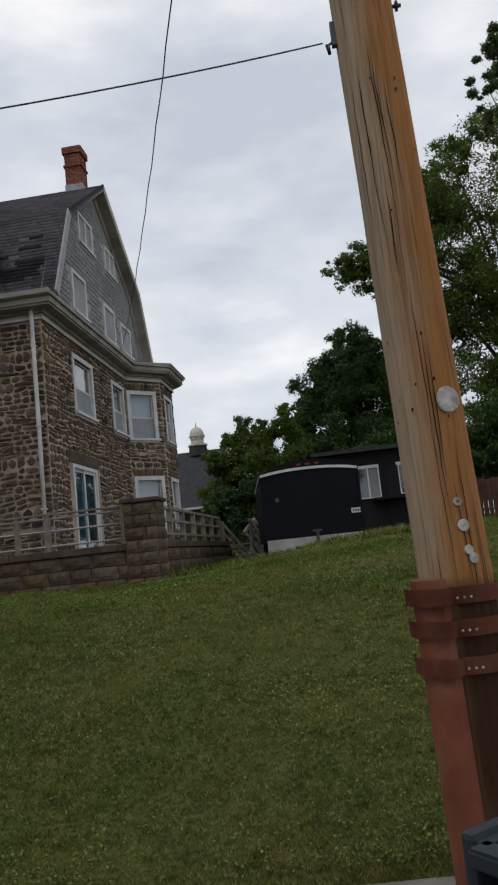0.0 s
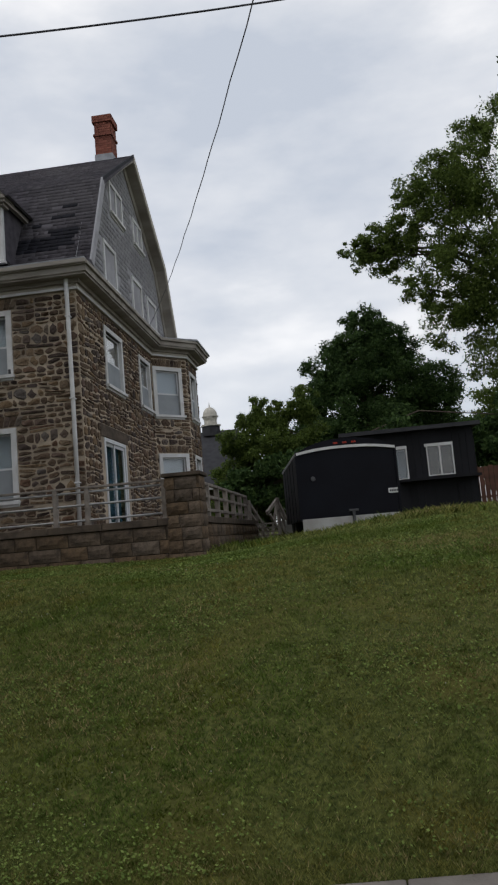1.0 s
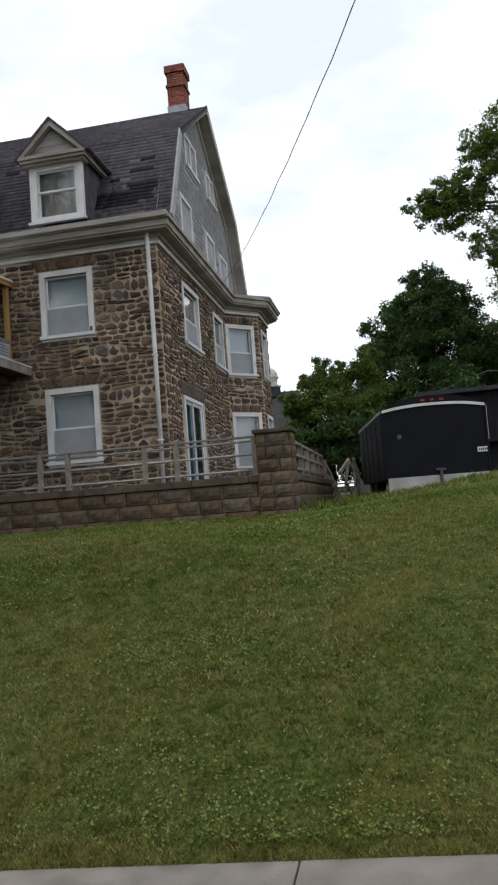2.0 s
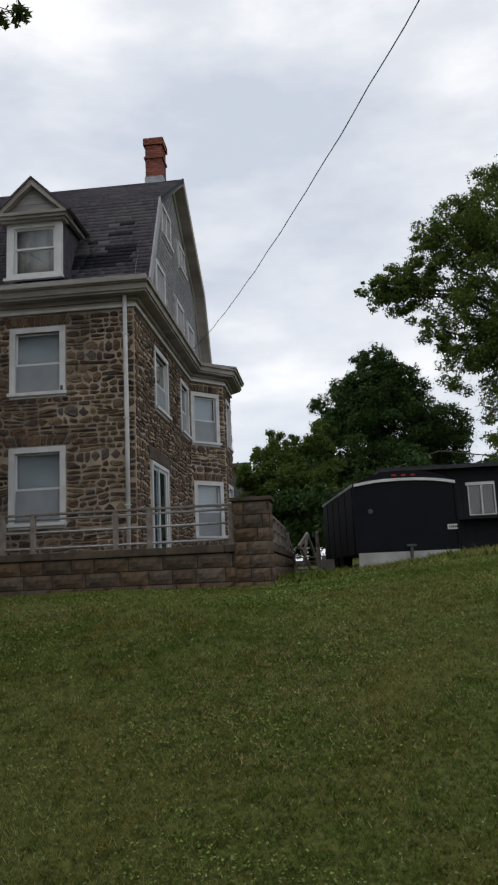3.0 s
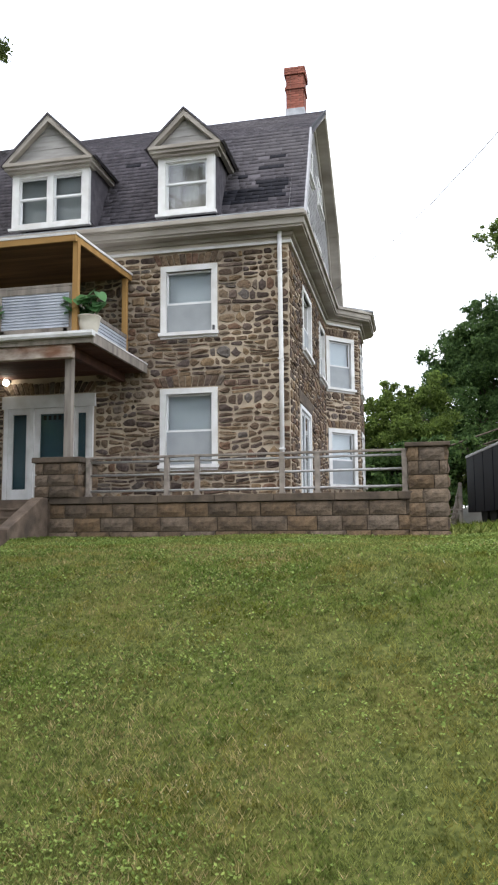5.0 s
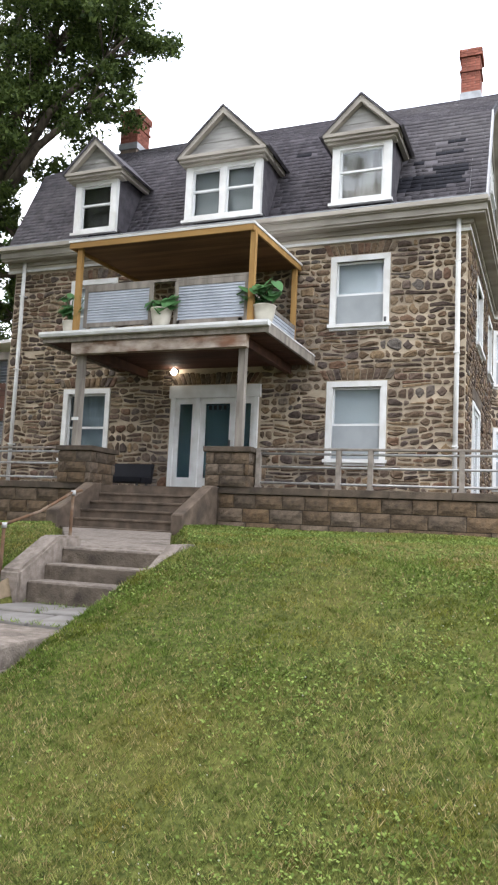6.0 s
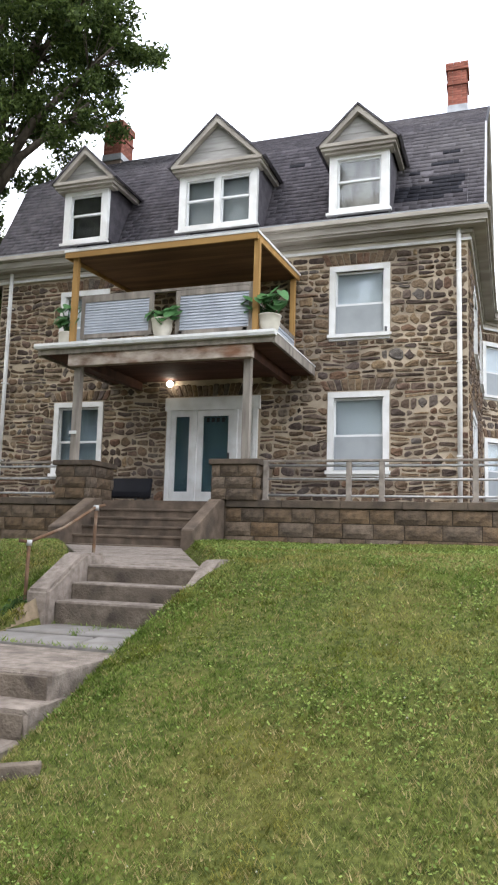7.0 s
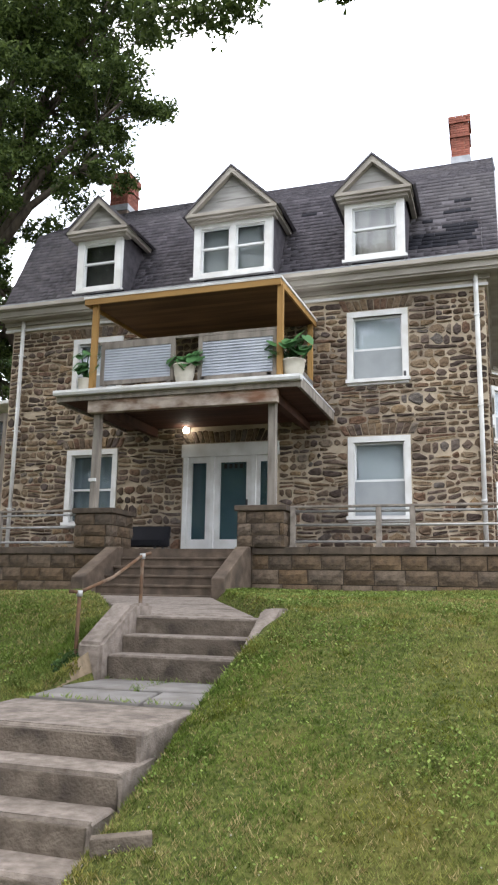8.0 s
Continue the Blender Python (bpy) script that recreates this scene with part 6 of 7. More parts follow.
for x in (-18.36, -19.9, -21.4):
    bm = bmesh.new()
    box(bm, x - 0.06, x + 0.06, 17.14, 17.26, 1.0, 5.50, 0.008)
    part("post", bm, M_GREYWOOD, nextp)
for z0, z1 in ((4.89, 5.50), (3.21, 3.84), (2.19, 2.67)):
    bm = bmesh.new()
    n = int((z1 - z0) / 0.02)
    ring = [[bm.verts.new((x, 17.30 + 0.012 * math.sin(math.tau * (z0 + i * 0.02) / 0.08), z0 + i * (z1 - z0) / n)) for x in (-21.4, -18.42)] for i in range(n + 1)]
    for a, b in zip(ring, ring[1:]):
        bm.faces.new((a[0], a[1], b[1], b[0]))
    bmesh.ops.solidify(bm, geom=bm.faces[:], thickness=0.004)
    part("panel", bm, M_CORRUGATED, nextp, "corrugated blue-grey panel")
for z0, z1 in ((3.84, 4.89), (2.67, 3.21), (1.0, 2.19)):
    for k in range(int(round((z1 - z0) / 0.17))):
        bm = bmesh.new()
        h = (z1 - z0) / round((z1 - z0) / 0.17)
        box(bm, -21.4, -18.42, 17.31, 17.34, z0 + k * h + 0.004, z0 + (k + 1) * h - 0.004, 0.004)
        part("board", bm, M_OLDSOFFIT, nextp)


# ---- trees ----
def leaf_cloud(centres, radii, count, size, rng, flat=0.75):
    """Small bent leaves scattered in clumps: arrays of vertices and of triangles."""
    centres, radii = np.asarray(centres, float), np.asarray(radii, float)
    share = radii ** 1.4 / (radii ** 1.4).sum()
    which = rng.choice(len(centres), count, p=share)
    d = rng.normal(size=(count, 3))
    d /= np.linalg.norm(d, axis=1, keepdims=True)
    r = radii[which] * (0.35 + 0.65 * rng.random(count) ** 0.5) * (1 + 0.25 * rng.normal(size=count))
    c = centres[which] + d * r[:, None] * np.array([1, 1, flat])
    a = rng.normal(size=(count, 3))
    a /= np.linalg.norm(a, axis=1, keepdims=True)
    b = np.cross(a, rng.normal(size=(count, 3)))
    b /= np.linalg.norm(b, axis=1, keepdims=True)
    s = size * rng.uniform(0.6, 1.35, count)[:, None]
    v = np.stack([c - a * s * 0.8 + b * s * 0.5, c + a * s, c - a * s * 0.8 - b * s * 0.5], 1)
    base = np.arange(count)[:, None] * 3
    return v.reshape(-1, 3), base + np.array([[0, 1, 2]])


def tree(name, label, at, height, lobes, leaves, size, mat, seed, trunk=0.3, limbs=True, twigs=5):
    """A tapered trunk, limbs to every lobe (x, y, z, radius) and clumps of leaves round twigs."""
    rng = np.random.default_rng(seed)
    t = thing(name, at, label, "tree")
    x, y, z = at
    bm = bmesh.new()
    top = Vector((x + 0.3, y, z + height * 0.62))
    tube(bm, [(x, y, z - 0.3), (x + 0.05, y, z + height * 0.2), (x + 0.2, y, z + height * 0.42), top], [trunk * 1.25, trunk, trunk * 0.75, trunk * 0.3], 10)
    part("trunk", bm, M_BARK, t)
    cs, rs = [], []
    bm = bmesh.new()
    for lx, ly, lz, lr in lobes:
        start = Vector((x + 0.1, y, z + height * rng.uniform(0.25, 0.5)))
        end = Vector((lx, ly, lz))
        mid = start.lerp(end, 0.5) + Vector((0, 0, 0.12 * (end - start).length))
        if limbs:
            tube(bm, [start, mid, end], [trunk * 0.42, trunk * 0.26, trunk * 0.08], 6)
        n = max(4, int(twigs * min(lr, 2.6) * 2))
        for k in range(n):
            d = rng.normal(size=3)
            d /= np.linalg.norm(d)
            p = np.array(end) + d * lr * rng.uniform(0.35, 1.0)
            cs.append(p)
            rs.append(min(1.3, lr * rng.uniform(0.11, 0.31)))
            if limbs:
                tube(bm, [end.lerp(mid, 0.3), Vector(p)], [trunk * 0.04, trunk * 0.012], 4)
    if limbs:
        part("limb", bm, M_BARK, t)
    else:
        bm.free()
    v, f = leaf_cloud(cs, rs, leaves, size, rng)
    crown = hang(new("crown", bulk("crown", v, f, mat)), t)
    tagged(crown, kind="stuff")
    return t


tree("tree", "large broad-crowned tree with dark green leaves and ragged gaps", (13.5, 53, 2.4), 31,
     [(12.4, 52.3, 24, 5.4), (8.1, 52.3, 24.1, 3.4), (4.8, 52.3, 21.6, 2.1), (3, 52.3, 21, 1.7), (1.9, 52.3, 20.7, 1.3), (4, 52.3, 20.2, 1.7), (6, 52.3, 23.2, 2.1), (9.1, 52.3, 26.2, 1.8), (5.7, 51.5, 17.5, 1.7), (9.6, 51.2, 16, 3), (10.8, 50.8, 8.5, 3.3), (15.4, 52.3, 28.5, 4.5), (9, 51.5, 19.2, 3.4), (13.5, 50.8, 17.2, 4.8), (18.4, 52.3, 20.2, 6), (7.5, 51.5, 15.1, 2.2), (11.7, 50.8, 12.1, 3.8), (17.7, 50.8, 12.7, 5.2), (15.4, 50.8, 8.2, 3.9), (10.2, 50.8, 27.4, 1.8), (21.4, 52.3, 27.7, 5.4)], 175000, 0.118, M_LEAF_A, 21, 0.42, twigs=9)
tree("tree", "dense dark conical tree behind the black trailer", (2.4, 64, 2.4), 19,
     [(2.2, 64, 18.2, 2.2), (1.8, 64, 15.4, 3.6), (4, 64, 16.6, 2.4), (0.6, 64, 16.2, 1.6), (-1.2, 64, 13.2, 1.6), (4.8, 64, 14.6, 2), (-0.4, 64, 14.8, 1.8), (-0.6, 64, 12.8, 3.6), (4.8, 64, 13.2, 4), (7.2, 64, 11.6, 3), (-2.6, 64, 10.8, 2), (1.8, 63, 9.2, 4.6), (-1.8, 64, 8.8, 3), (5.8, 64, 9.2, 3.4), (-0.2, 63, 5.8, 4), (4.2, 63, 5.6, 4)], 170000, 0.14, M_LEAF_B, 22, 0.26, twigs=13)
tree("tree", "small loose-crowned tree with pale sky gaps", (-4.9, 42.9, 2.4), 8.5,
     [(-4.5, 42.9, 8.5, 1.4), (-5.8, 42.9, 7.2, 1.6), (-3.2, 42.9, 7.6, 1.8), (-4.8, 42.9, 6, 2.3), (-6.6, 42.9, 5.2, 1.6), (-2.9, 42.9, 5, 2.2), (-5.3, 42.4, 3.7, 2.2), (-2.6, 42.9, 8.9, 1.2), (-7.1, 42.9, 3.3, 1.6), (-2.3, 42.9, 3.4, 1.8)], 75000, 0.095, M_LEAF_A, 23, 0.16, twigs=9)
tree("tree", "pale drooping tree seen beside the utility pole", (10.5, 30.5, 2.0), 20,
     [(8.3, 30, 21.3, 0.9), (8.0, 30, 19.6, 0.8), (7.7, 30, 18.2, 0.8), (9.2, 30, 20.0, 1.4), (9.0, 30, 17.6, 1.3), (9.6, 30, 15.2, 1.6)], 26000, 0.075, M_LEAF_C, 24, 0.2, twigs=5)
tree("tree", "low dark hedge tree at the back of the yard", (-5.5, 40, 2.0), 5,
     [(-5.8, 40, 3.8, 1.8), (-3.2, 40, 4.4, 2.0), (-0.6, 40, 4.2, 2.2), (2.4, 40, 4.6, 2.4), (5.2, 40, 4.5, 2.4), (8.6, 40, 5, 2.8), (12.5, 40, 6, 3.5)], 70000, 0.15, M_LEAF_B, 25, 0.15, twigs=9)
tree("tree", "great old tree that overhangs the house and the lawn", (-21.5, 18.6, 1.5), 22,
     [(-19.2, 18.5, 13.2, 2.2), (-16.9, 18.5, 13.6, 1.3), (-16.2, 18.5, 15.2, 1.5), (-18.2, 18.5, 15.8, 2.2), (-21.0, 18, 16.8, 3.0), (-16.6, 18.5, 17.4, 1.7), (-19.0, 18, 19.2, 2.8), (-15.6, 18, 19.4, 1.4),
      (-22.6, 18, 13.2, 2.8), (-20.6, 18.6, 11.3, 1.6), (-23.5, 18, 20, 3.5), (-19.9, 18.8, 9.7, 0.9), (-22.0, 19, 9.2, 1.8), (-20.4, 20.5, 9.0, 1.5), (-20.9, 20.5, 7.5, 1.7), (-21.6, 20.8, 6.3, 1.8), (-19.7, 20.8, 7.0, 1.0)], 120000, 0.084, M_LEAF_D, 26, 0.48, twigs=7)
tree("tree", "tree showing through beyond the far end of the house", (-27, 30, 1.5), 14,
     [(-24.5, 30, 9.0, 2.4), (-26.5, 30, 12, 3.0), (-23.6, 30, 6.2, 2.0), (-27, 30, 6, 3.0), (-25, 30, 3.5, 2.5)], 40000, 0.12, M_LEAF_B, 27, 0.3, twigs=5)


def lawn_tree():
    """The broad tree at the side of the lawn; the tips of one long limb reach across it. Its unseen crown is added to
    shade the house front.
    """
    t = tree("tree", "leafy tree, branch tips over the lawn, unseen crown added for shade", (-18.5, 6.0, float(ground_z(-18.5, 6.0))), 16,
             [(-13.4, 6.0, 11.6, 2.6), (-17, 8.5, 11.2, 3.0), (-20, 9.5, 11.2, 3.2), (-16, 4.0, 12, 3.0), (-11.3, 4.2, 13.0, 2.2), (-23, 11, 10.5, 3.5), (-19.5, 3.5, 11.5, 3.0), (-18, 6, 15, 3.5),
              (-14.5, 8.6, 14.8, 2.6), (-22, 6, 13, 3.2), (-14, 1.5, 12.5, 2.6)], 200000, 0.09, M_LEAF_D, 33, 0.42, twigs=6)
    rng = np.random.default_rng(31)
    bm = bmesh.new()
    tube(bm, [(-18.3, 6.1, 7.5), (-16.0, 8.2, 12.0), (-13.5, 10.2, 12.9), (-11.6, 11.1, 11.9), (-10.2, 11.1, 10.95), (-8.2, 11.0, 10.55), (-6.9, 11.0, 10.75)], [0.17, 0.12, 0.08, 0.05, 0.03, 0.018, 0.008], 7)
    part("long_limb", bm, M_BARK, t)
    ends = [(-10.4, 11.0, 10.55, 0.42), (-9.95, 11.1, 10.72, 0.35), (-10.9, 11.0, 10.75, 0.45), (-11.6, 11.2, 11.0, 0.5), (-8.25, 11.0, 10.40, 0.16), (-7.3, 11.0, 10.62, 0.22), (-7.75, 11.0, 10.72, 0.28), (-6.85, 11.0, 10.66, 0.17), (-8.6, 11.1, 10.85, 0.3), (-9.2, 11, 11.0, 0.3)]
    for x, y, z, r in ends:
        bm = bmesh.new()
        tube(bm, [(x - 0.5, y, z + 0.25), (x, y, z)], [0.012, 0.004], 5)
        part("twig", bm, M_BARK, t)
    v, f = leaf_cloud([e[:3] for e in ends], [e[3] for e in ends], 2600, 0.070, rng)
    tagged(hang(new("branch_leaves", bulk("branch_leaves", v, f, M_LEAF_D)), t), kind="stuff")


lawn_tree()

# trees across the street, which the upper windows mirror
# kept out of view; height and density set to shade the porch
for k, (x, y, h) in enumerate(((-44, -13, 18), (-35, -14, 19), (-27, -13, 18), (-19, -14, 20), (-11, -13, 18), (-3, -15, 15))):
    z = float(ground_z(x, y))
    tree("tree", "unseen street tree across the road, full crown shading the porch", (x, y, z), h,
         [(x + 2.4 * math.cos(q * 1.26 + k), y + 2.4 * math.sin(q * 1.26 + k), z + h * (0.34 + 0.13 * (q % 3)), 3.0) for q in range(5)] + [(x, y, z + h * 0.82, 2.8), (x + 0.6, y, z + h * 0.6, 3.6)],
         15000, 0.42, M_LEAF_A, 60 + k, 0.3, twigs=5)


# ---- pieces: rubble stones, shingles, grass ----
def rubble(u0, u1, z0, z1, holes, seed, arches=()):
    """Irregular stones that fill a wall: lists of outlines in u and z."""
    rng = random.Random(seed)
    out = []
    marks = sorted({z0, z1, *(v for h in holes for v in h[2:] if z0 < v < z1)})
    marks = [m for i, m in enumerate(marks) if i == 0 or m - marks[i - 1] > 0.04]
    rows, fixed = [marks[0]], {0}
    for m0, m1 in zip(marks, marks[1:]):
        z = m0
        while m1 - z > 0.42:
            z += rng.uniform(0.15, 0.30)
            rows.append(z)
        if m1 - z > 0.28:
            rows.append((z + m1) / 2)
        rows.append(m1)
        fixed.add(len(rows) - 1)

    def wave(i, u):
        return rows[i] if i in fixed else rows[i] + 0.13 * noise.noise(Vector((u * 1.1, i * 3.7, seed))) + 0.055 * noise.noise(Vector((u * 3.3, i * 1.9, seed + 9)))

    def stone(a, b, lo, hi, i0, i1):
        g = rng.uniform(0.007, 0.022)
        h = (hi(a) - lo(a) + hi(b) - lo(b)) / 2 - 2 * g
        w = b - a - 2 * g
        if h < 0.03 or w < 0.04:
            return
        c = min(h, w) * rng.uniform(0.08, 0.34)
        j = lambda s=0.012: rng.uniform(-s, s)
        la, lb, ha, hb = lo(a) + g, lo(b) - 0 + g, hi(a) - g, hi(b) - g
        if rng.random() < 0.6:
            ha -= h * rng.uniform(0.05, 0.32)
        if rng.random() < 0.6:
            hb -= h * rng.uniform(0.05, 0.32)
        if rng.random() < 0.45:
            la += h * rng.uniform(0.05, 0.28)
        if rng.random() < 0.45:
            lb += h * rng.uniform(0.05, 0.28)
        x0, x1 = a + g, b - g
        m = (a + b) / 2
        out.append([(x0 + c + j(), la + j(0.004)), (m + j(), lo(m) + g + j(0.008)), (x1 - c + j(), lb + j(0.004)), (x1 + j(0.005), lb + c + j()), (x1 + j(0.005), hb - c + j()),
                    (x1 - c + j(), hb + j(0.004)), (m + j(), hi(m) - g + j(0.008)), (x0 + c + j(), ha + j(0.004)), (x0 + j(0.005), ha - c + j()), (x0 + j(0.005), la + c + j())])

    for i in range(len(rows) - 1):
        cuts = sorted((h[0], h[1]) for h in holes if h[2] < rows[i + 1] - 0.02 and h[3] > rows[i] + 0.02)
        spans, u = [], u0
        for a, b in cuts:
            if a > u:
                spans.append((u, a))
            u = max(u, b)
        if u < u1:
            spans.append((u, u1))
        lo, hi = (lambda u, i=i: wave(i, u)), (lambda u, i=i: wave(i + 1, u))
        for a, b in spans:
            u = a
            while u < b - 0.02:
                w = rng.uniform(0.20, 0.72)
                e = b if b - (u + w) < 0.16 else u + w
                pick = rng.random()
                hh = rows[i + 1] - rows[i]
                n = 1 if hh < 0.15 or (pick < 0.45 and hh < 0.25) else 2 if pick < 0.88 or hh < 0.26 else 3
                if hh > 0.27:
                    n = max(n, 2)
                ks = sorted([0.0, 1.0] + [(k + 1 + rng.uniform(-0.28, 0.28)) / n for k in range(n - 1)])
                for k0, k1 in zip(ks, ks[1:]):
                    tilt = rng.uniform(-0.035, 0.035)
                    fl = (lambda v, k=k0, m=(u + e) / 2: lo(v) * (1 - k) + hi(v) * k)
                    fh = (lambda v, k=k1: lo(v) * (1 - k) + hi(v) * k)
                    p = u
                    while p < e - 0.01:
                        q = p + rng.uniform(0.14, 0.40) * (1.55 if (k1 - k0) * hh < 0.11 else 0.9)
                        q = e if e - q < 0.11 else q
                        stone(p, q, fl, fh, 0, 0)
                        p = q
                u = e
    return out


def flat_arch(u0, u1, z0, z1, seed, n=11):
    """Upright stones over an opening, leaning outwards from the middle."""
    rng = random.Random(seed)
    res = []
    m = (u0 + u1) / 2
    for k in range(n):
        a, b = u0 + (u1 - u0) * k / n + 0.009, u0 + (u1 - u0) * (k + 1) / n - 0.009
        sp = 0.16
        top = z1 - rng.uniform(0, 0.05)
        res.append([(a, z0 + 0.01), (b, z0 + 0.01), (b + (b - m) * sp, top), ((a + b) / 2 + ((a + b) / 2 - m) * sp, top + 0.012), (a + (a - m) * sp, top)])
    return res


def stone_mesh(poly, depth):
    """Vertices and triangles of one rounded stone about its own middle; u to the right, w out of the wall."""
    n = len(poly)
    cu, cz = sum(p[0] for p in poly) / n, sum(p[1] for p in poly) / n
    vs = [(u - cu, 0.0, z - cz) for u, z in poly]
    vs += [((u - cu) * 0.965, depth * 0.8, (z - cz) * 0.93) for u, z in poly]
    vs += [((u - cu) * 0.78, depth * (1.0 + 0.35 * math.sin(17 * u + 31 * z)), (z - cz) * 0.70) for u, z in poly]
    fs = []
    for r in (0, 1):
        for i in range(n):
            j = (i + 1) % n
            a, b = r * n, (r + 1) * n
            fs += [(a + i, a + j, b + j), (a + i, b + j, b + i)]
    fs += [(2 * n, 2 * n + i, 2 * n + i + 1) for i in range(1, n - 1)]
    return (cu, cz), vs, fs


def lay_stones(wall, polys, origin, along_dir, single, seed):
    """Set the stones on a wall. single(u, z): whether a stone is an object of its own."""
    rng = random.Random(seed)
    a = Vector((along_dir[0], along_dir[1], 0)).normalized()
    o = Vector((a.y, -a.x, 0))
    turn = Matrix(((a.x, o.x, 0), (a.y, o.y, 0), (0, 0, 1)))
    jv, jf, count = [], [], 0
    for poly in polys:
        (cu, cz), vs, fs = stone_mesh(poly, rng.uniform(0.016, 0.034))
        at = Vector((origin[0], origin[1], 0)) + a * cu + Vector((0, 0, cz))
        w = [turn @ Vector(v) for v in vs]
        if count < 300 and single(cu, cz):
            me = bpy.data.meshes.new("stone")
            me.from_pydata(w, [], fs)
            me.materials.append(M_STONE)
            ob = new("stone", me)
            ob.parent = wall
            ob.location = at
            count += 1
        else:
            k = len(jv)
            jv += [tuple(p + at) for p in w]
            jf += [tuple(q + k for q in f) for f in fs]
    if jv:
        rest = new("rubble", bulk("rubble", jv, jf, M_STONE))
        rest.parent = wall
        tagged(rest, kind="stuff")


def clear(h, t=0.125, top=0.14, low=0.13):
    return (h[0] - t, h[1] + t, h[2] - low, h[3] + top)


f_holes = [clear(h) for h in FRONT_HOLES]
f_holes[4] = (-13.02, -10.78, 1.9, 4.51)
f_arch = [(h[0] - 0.12, h[1] + 0.12, h[3] + 0.005, h[3] + 0.27) for h in f_holes[:4]] + [(-13.0, -10.8, 4.515, 4.80)]
polys = rubble(HX0 + 0.01, HX1 - 0.005, 1.9, 7.56, f_holes + f_arch, 3)
for i, (a, b, c, d) in enumerate(f_arch):
    polys += flat_arch(a + 0.05, b - 0.05, c, min(d, 7.55), i, 11 if i < 4 else 18)
lay_stones(wall_front, polys, (0, HY0), (1, 0), lambda u, z: u > -9.35 and z < 6.9, 1)

s_holes = [clear(h) for h in SIDE_HOLES]
s_holes[1] = (17.6, 19.92, 1.9, 4.63)
polys = rubble(HY0 + 0.01, 23.12, 1.9, 7.56, s_holes, 5)
lay_stones(wall_side, polys, (HX1, 0), (0, 1), lambda u, z: u < 20.4, 2)
for i in range(3):
    a, b = Vector(BAY[i]), Vector(BAY[i + 1])
    n = (b - a).length
    hs = [clear(w[1:], 0.11) for w in BAY_WINDOWS if w[0] == i]
    ar = [(h[0] - 0.02, h[1] + 0.02, h[3] + 0.005, h[3] + 0.25) for h in hs]
    polys = rubble(0.01, n - 0.01, 1.9, 7.56, hs + ar, 8 + i)
    for k, (p, q, c, d) in enumerate(ar):
        polys += flat_arch(p + 0.04, q - 0.04, c, min(d, 7.54), k, 8)
    lay_stones(wall_bay, polys, a, b - a, lambda u, z: z > 4.4 and i == 0, 5 + i)


# shingles: courses of tabs on the front slopes
def shingles(p0, p1, x0, x1, seed, course=0.125, tab=0.24, keep=None, mat=None, name="shingles", lift=0.012):
    """Overlapping tabs on a slope that rises from p0 to p1 (y, z), joined into one mesh."""
    rng = random.Random(seed)
    p0, p1 = Vector(p0), Vector(p1)
    d = (p1 - p0)
    n = int(d.length / course)
    t = d.normalized()
    nrm = Vector((-t.y, t.x))
    vs, fs = [], []
    for r in range(n):
        u = x0 - rng.uniform(0, tab)
        while u < x1:
            w = tab * rng.choice((0.6, 1.0, 1.0, 1.3, 1.6))
            a, b = max(x0, u), min(x1, u + w)
            u += w
            if b - a < 0.03 or (keep and not keep(a, b, r * course)):
                continue
            lo, hi = p0 + t * (r * course - rng.uniform(0, 0.012)), p0 + t * min(d.length, (r + 1.15) * course)
            th = lift * rng.uniform(0.8, 1.5)
            k = len(vs)
            q = [lo + nrm * 0.003, lo + nrm * th, hi + nrm * 0.004]
            for x in (a + 0.003, b - 0.003):
                vs += [(x, p.x, p.y) for p in q]
            fs += [(k, k + 3, k + 4), (k, k + 4, k + 1), (k + 1, k + 4, k + 5), (k + 1, k + 5, k + 2), (k, k + 1, k + 2), (k + 3, k + 5, k + 4)]
    ob = new(name, bulk(name, vs, fs, mat or M_SLATE))
    ob.parent = roof
    return tagged(ob, kind="stuff")


def patch(a, b, v):
    """Where the lower slope is mended with dark shingles."""
    m = (a + b) / 2
    return (-8.1 < m < -6.95 and 0.42 < v < 0.88) or (-7.25 < m < -6.50 and 0.60 < v < 1.20) or (-7.7 < m < -7.35 and 1.25 < v < 1.40) or \
        (-7.25 < m < -6.55 and 1.62 < v < 1.74) or (-7.15 < m < -6.5 and 1.92 < v < 2.04) or (-10.6 < m < -10.1 and 2.2 < v < 2.34)


shingles(OUT[1], OUT[2], ROOF_X0, ROOF_X1, 1, keep=lambda a, b, v: not patch(a, b, v))
shingles(OUT[1], OUT[2], ROOF_X0, ROOF_X1, 1, keep=patch, mat=M_PATCH, name="mended_shingles", lift=0.018)
shingles(OUT[2], OUT[3], ROOF_X0, ROOF_X1, 2)
shingles(OUT[0], OUT[1], ROOF_X0, ROOF_X1, 3)


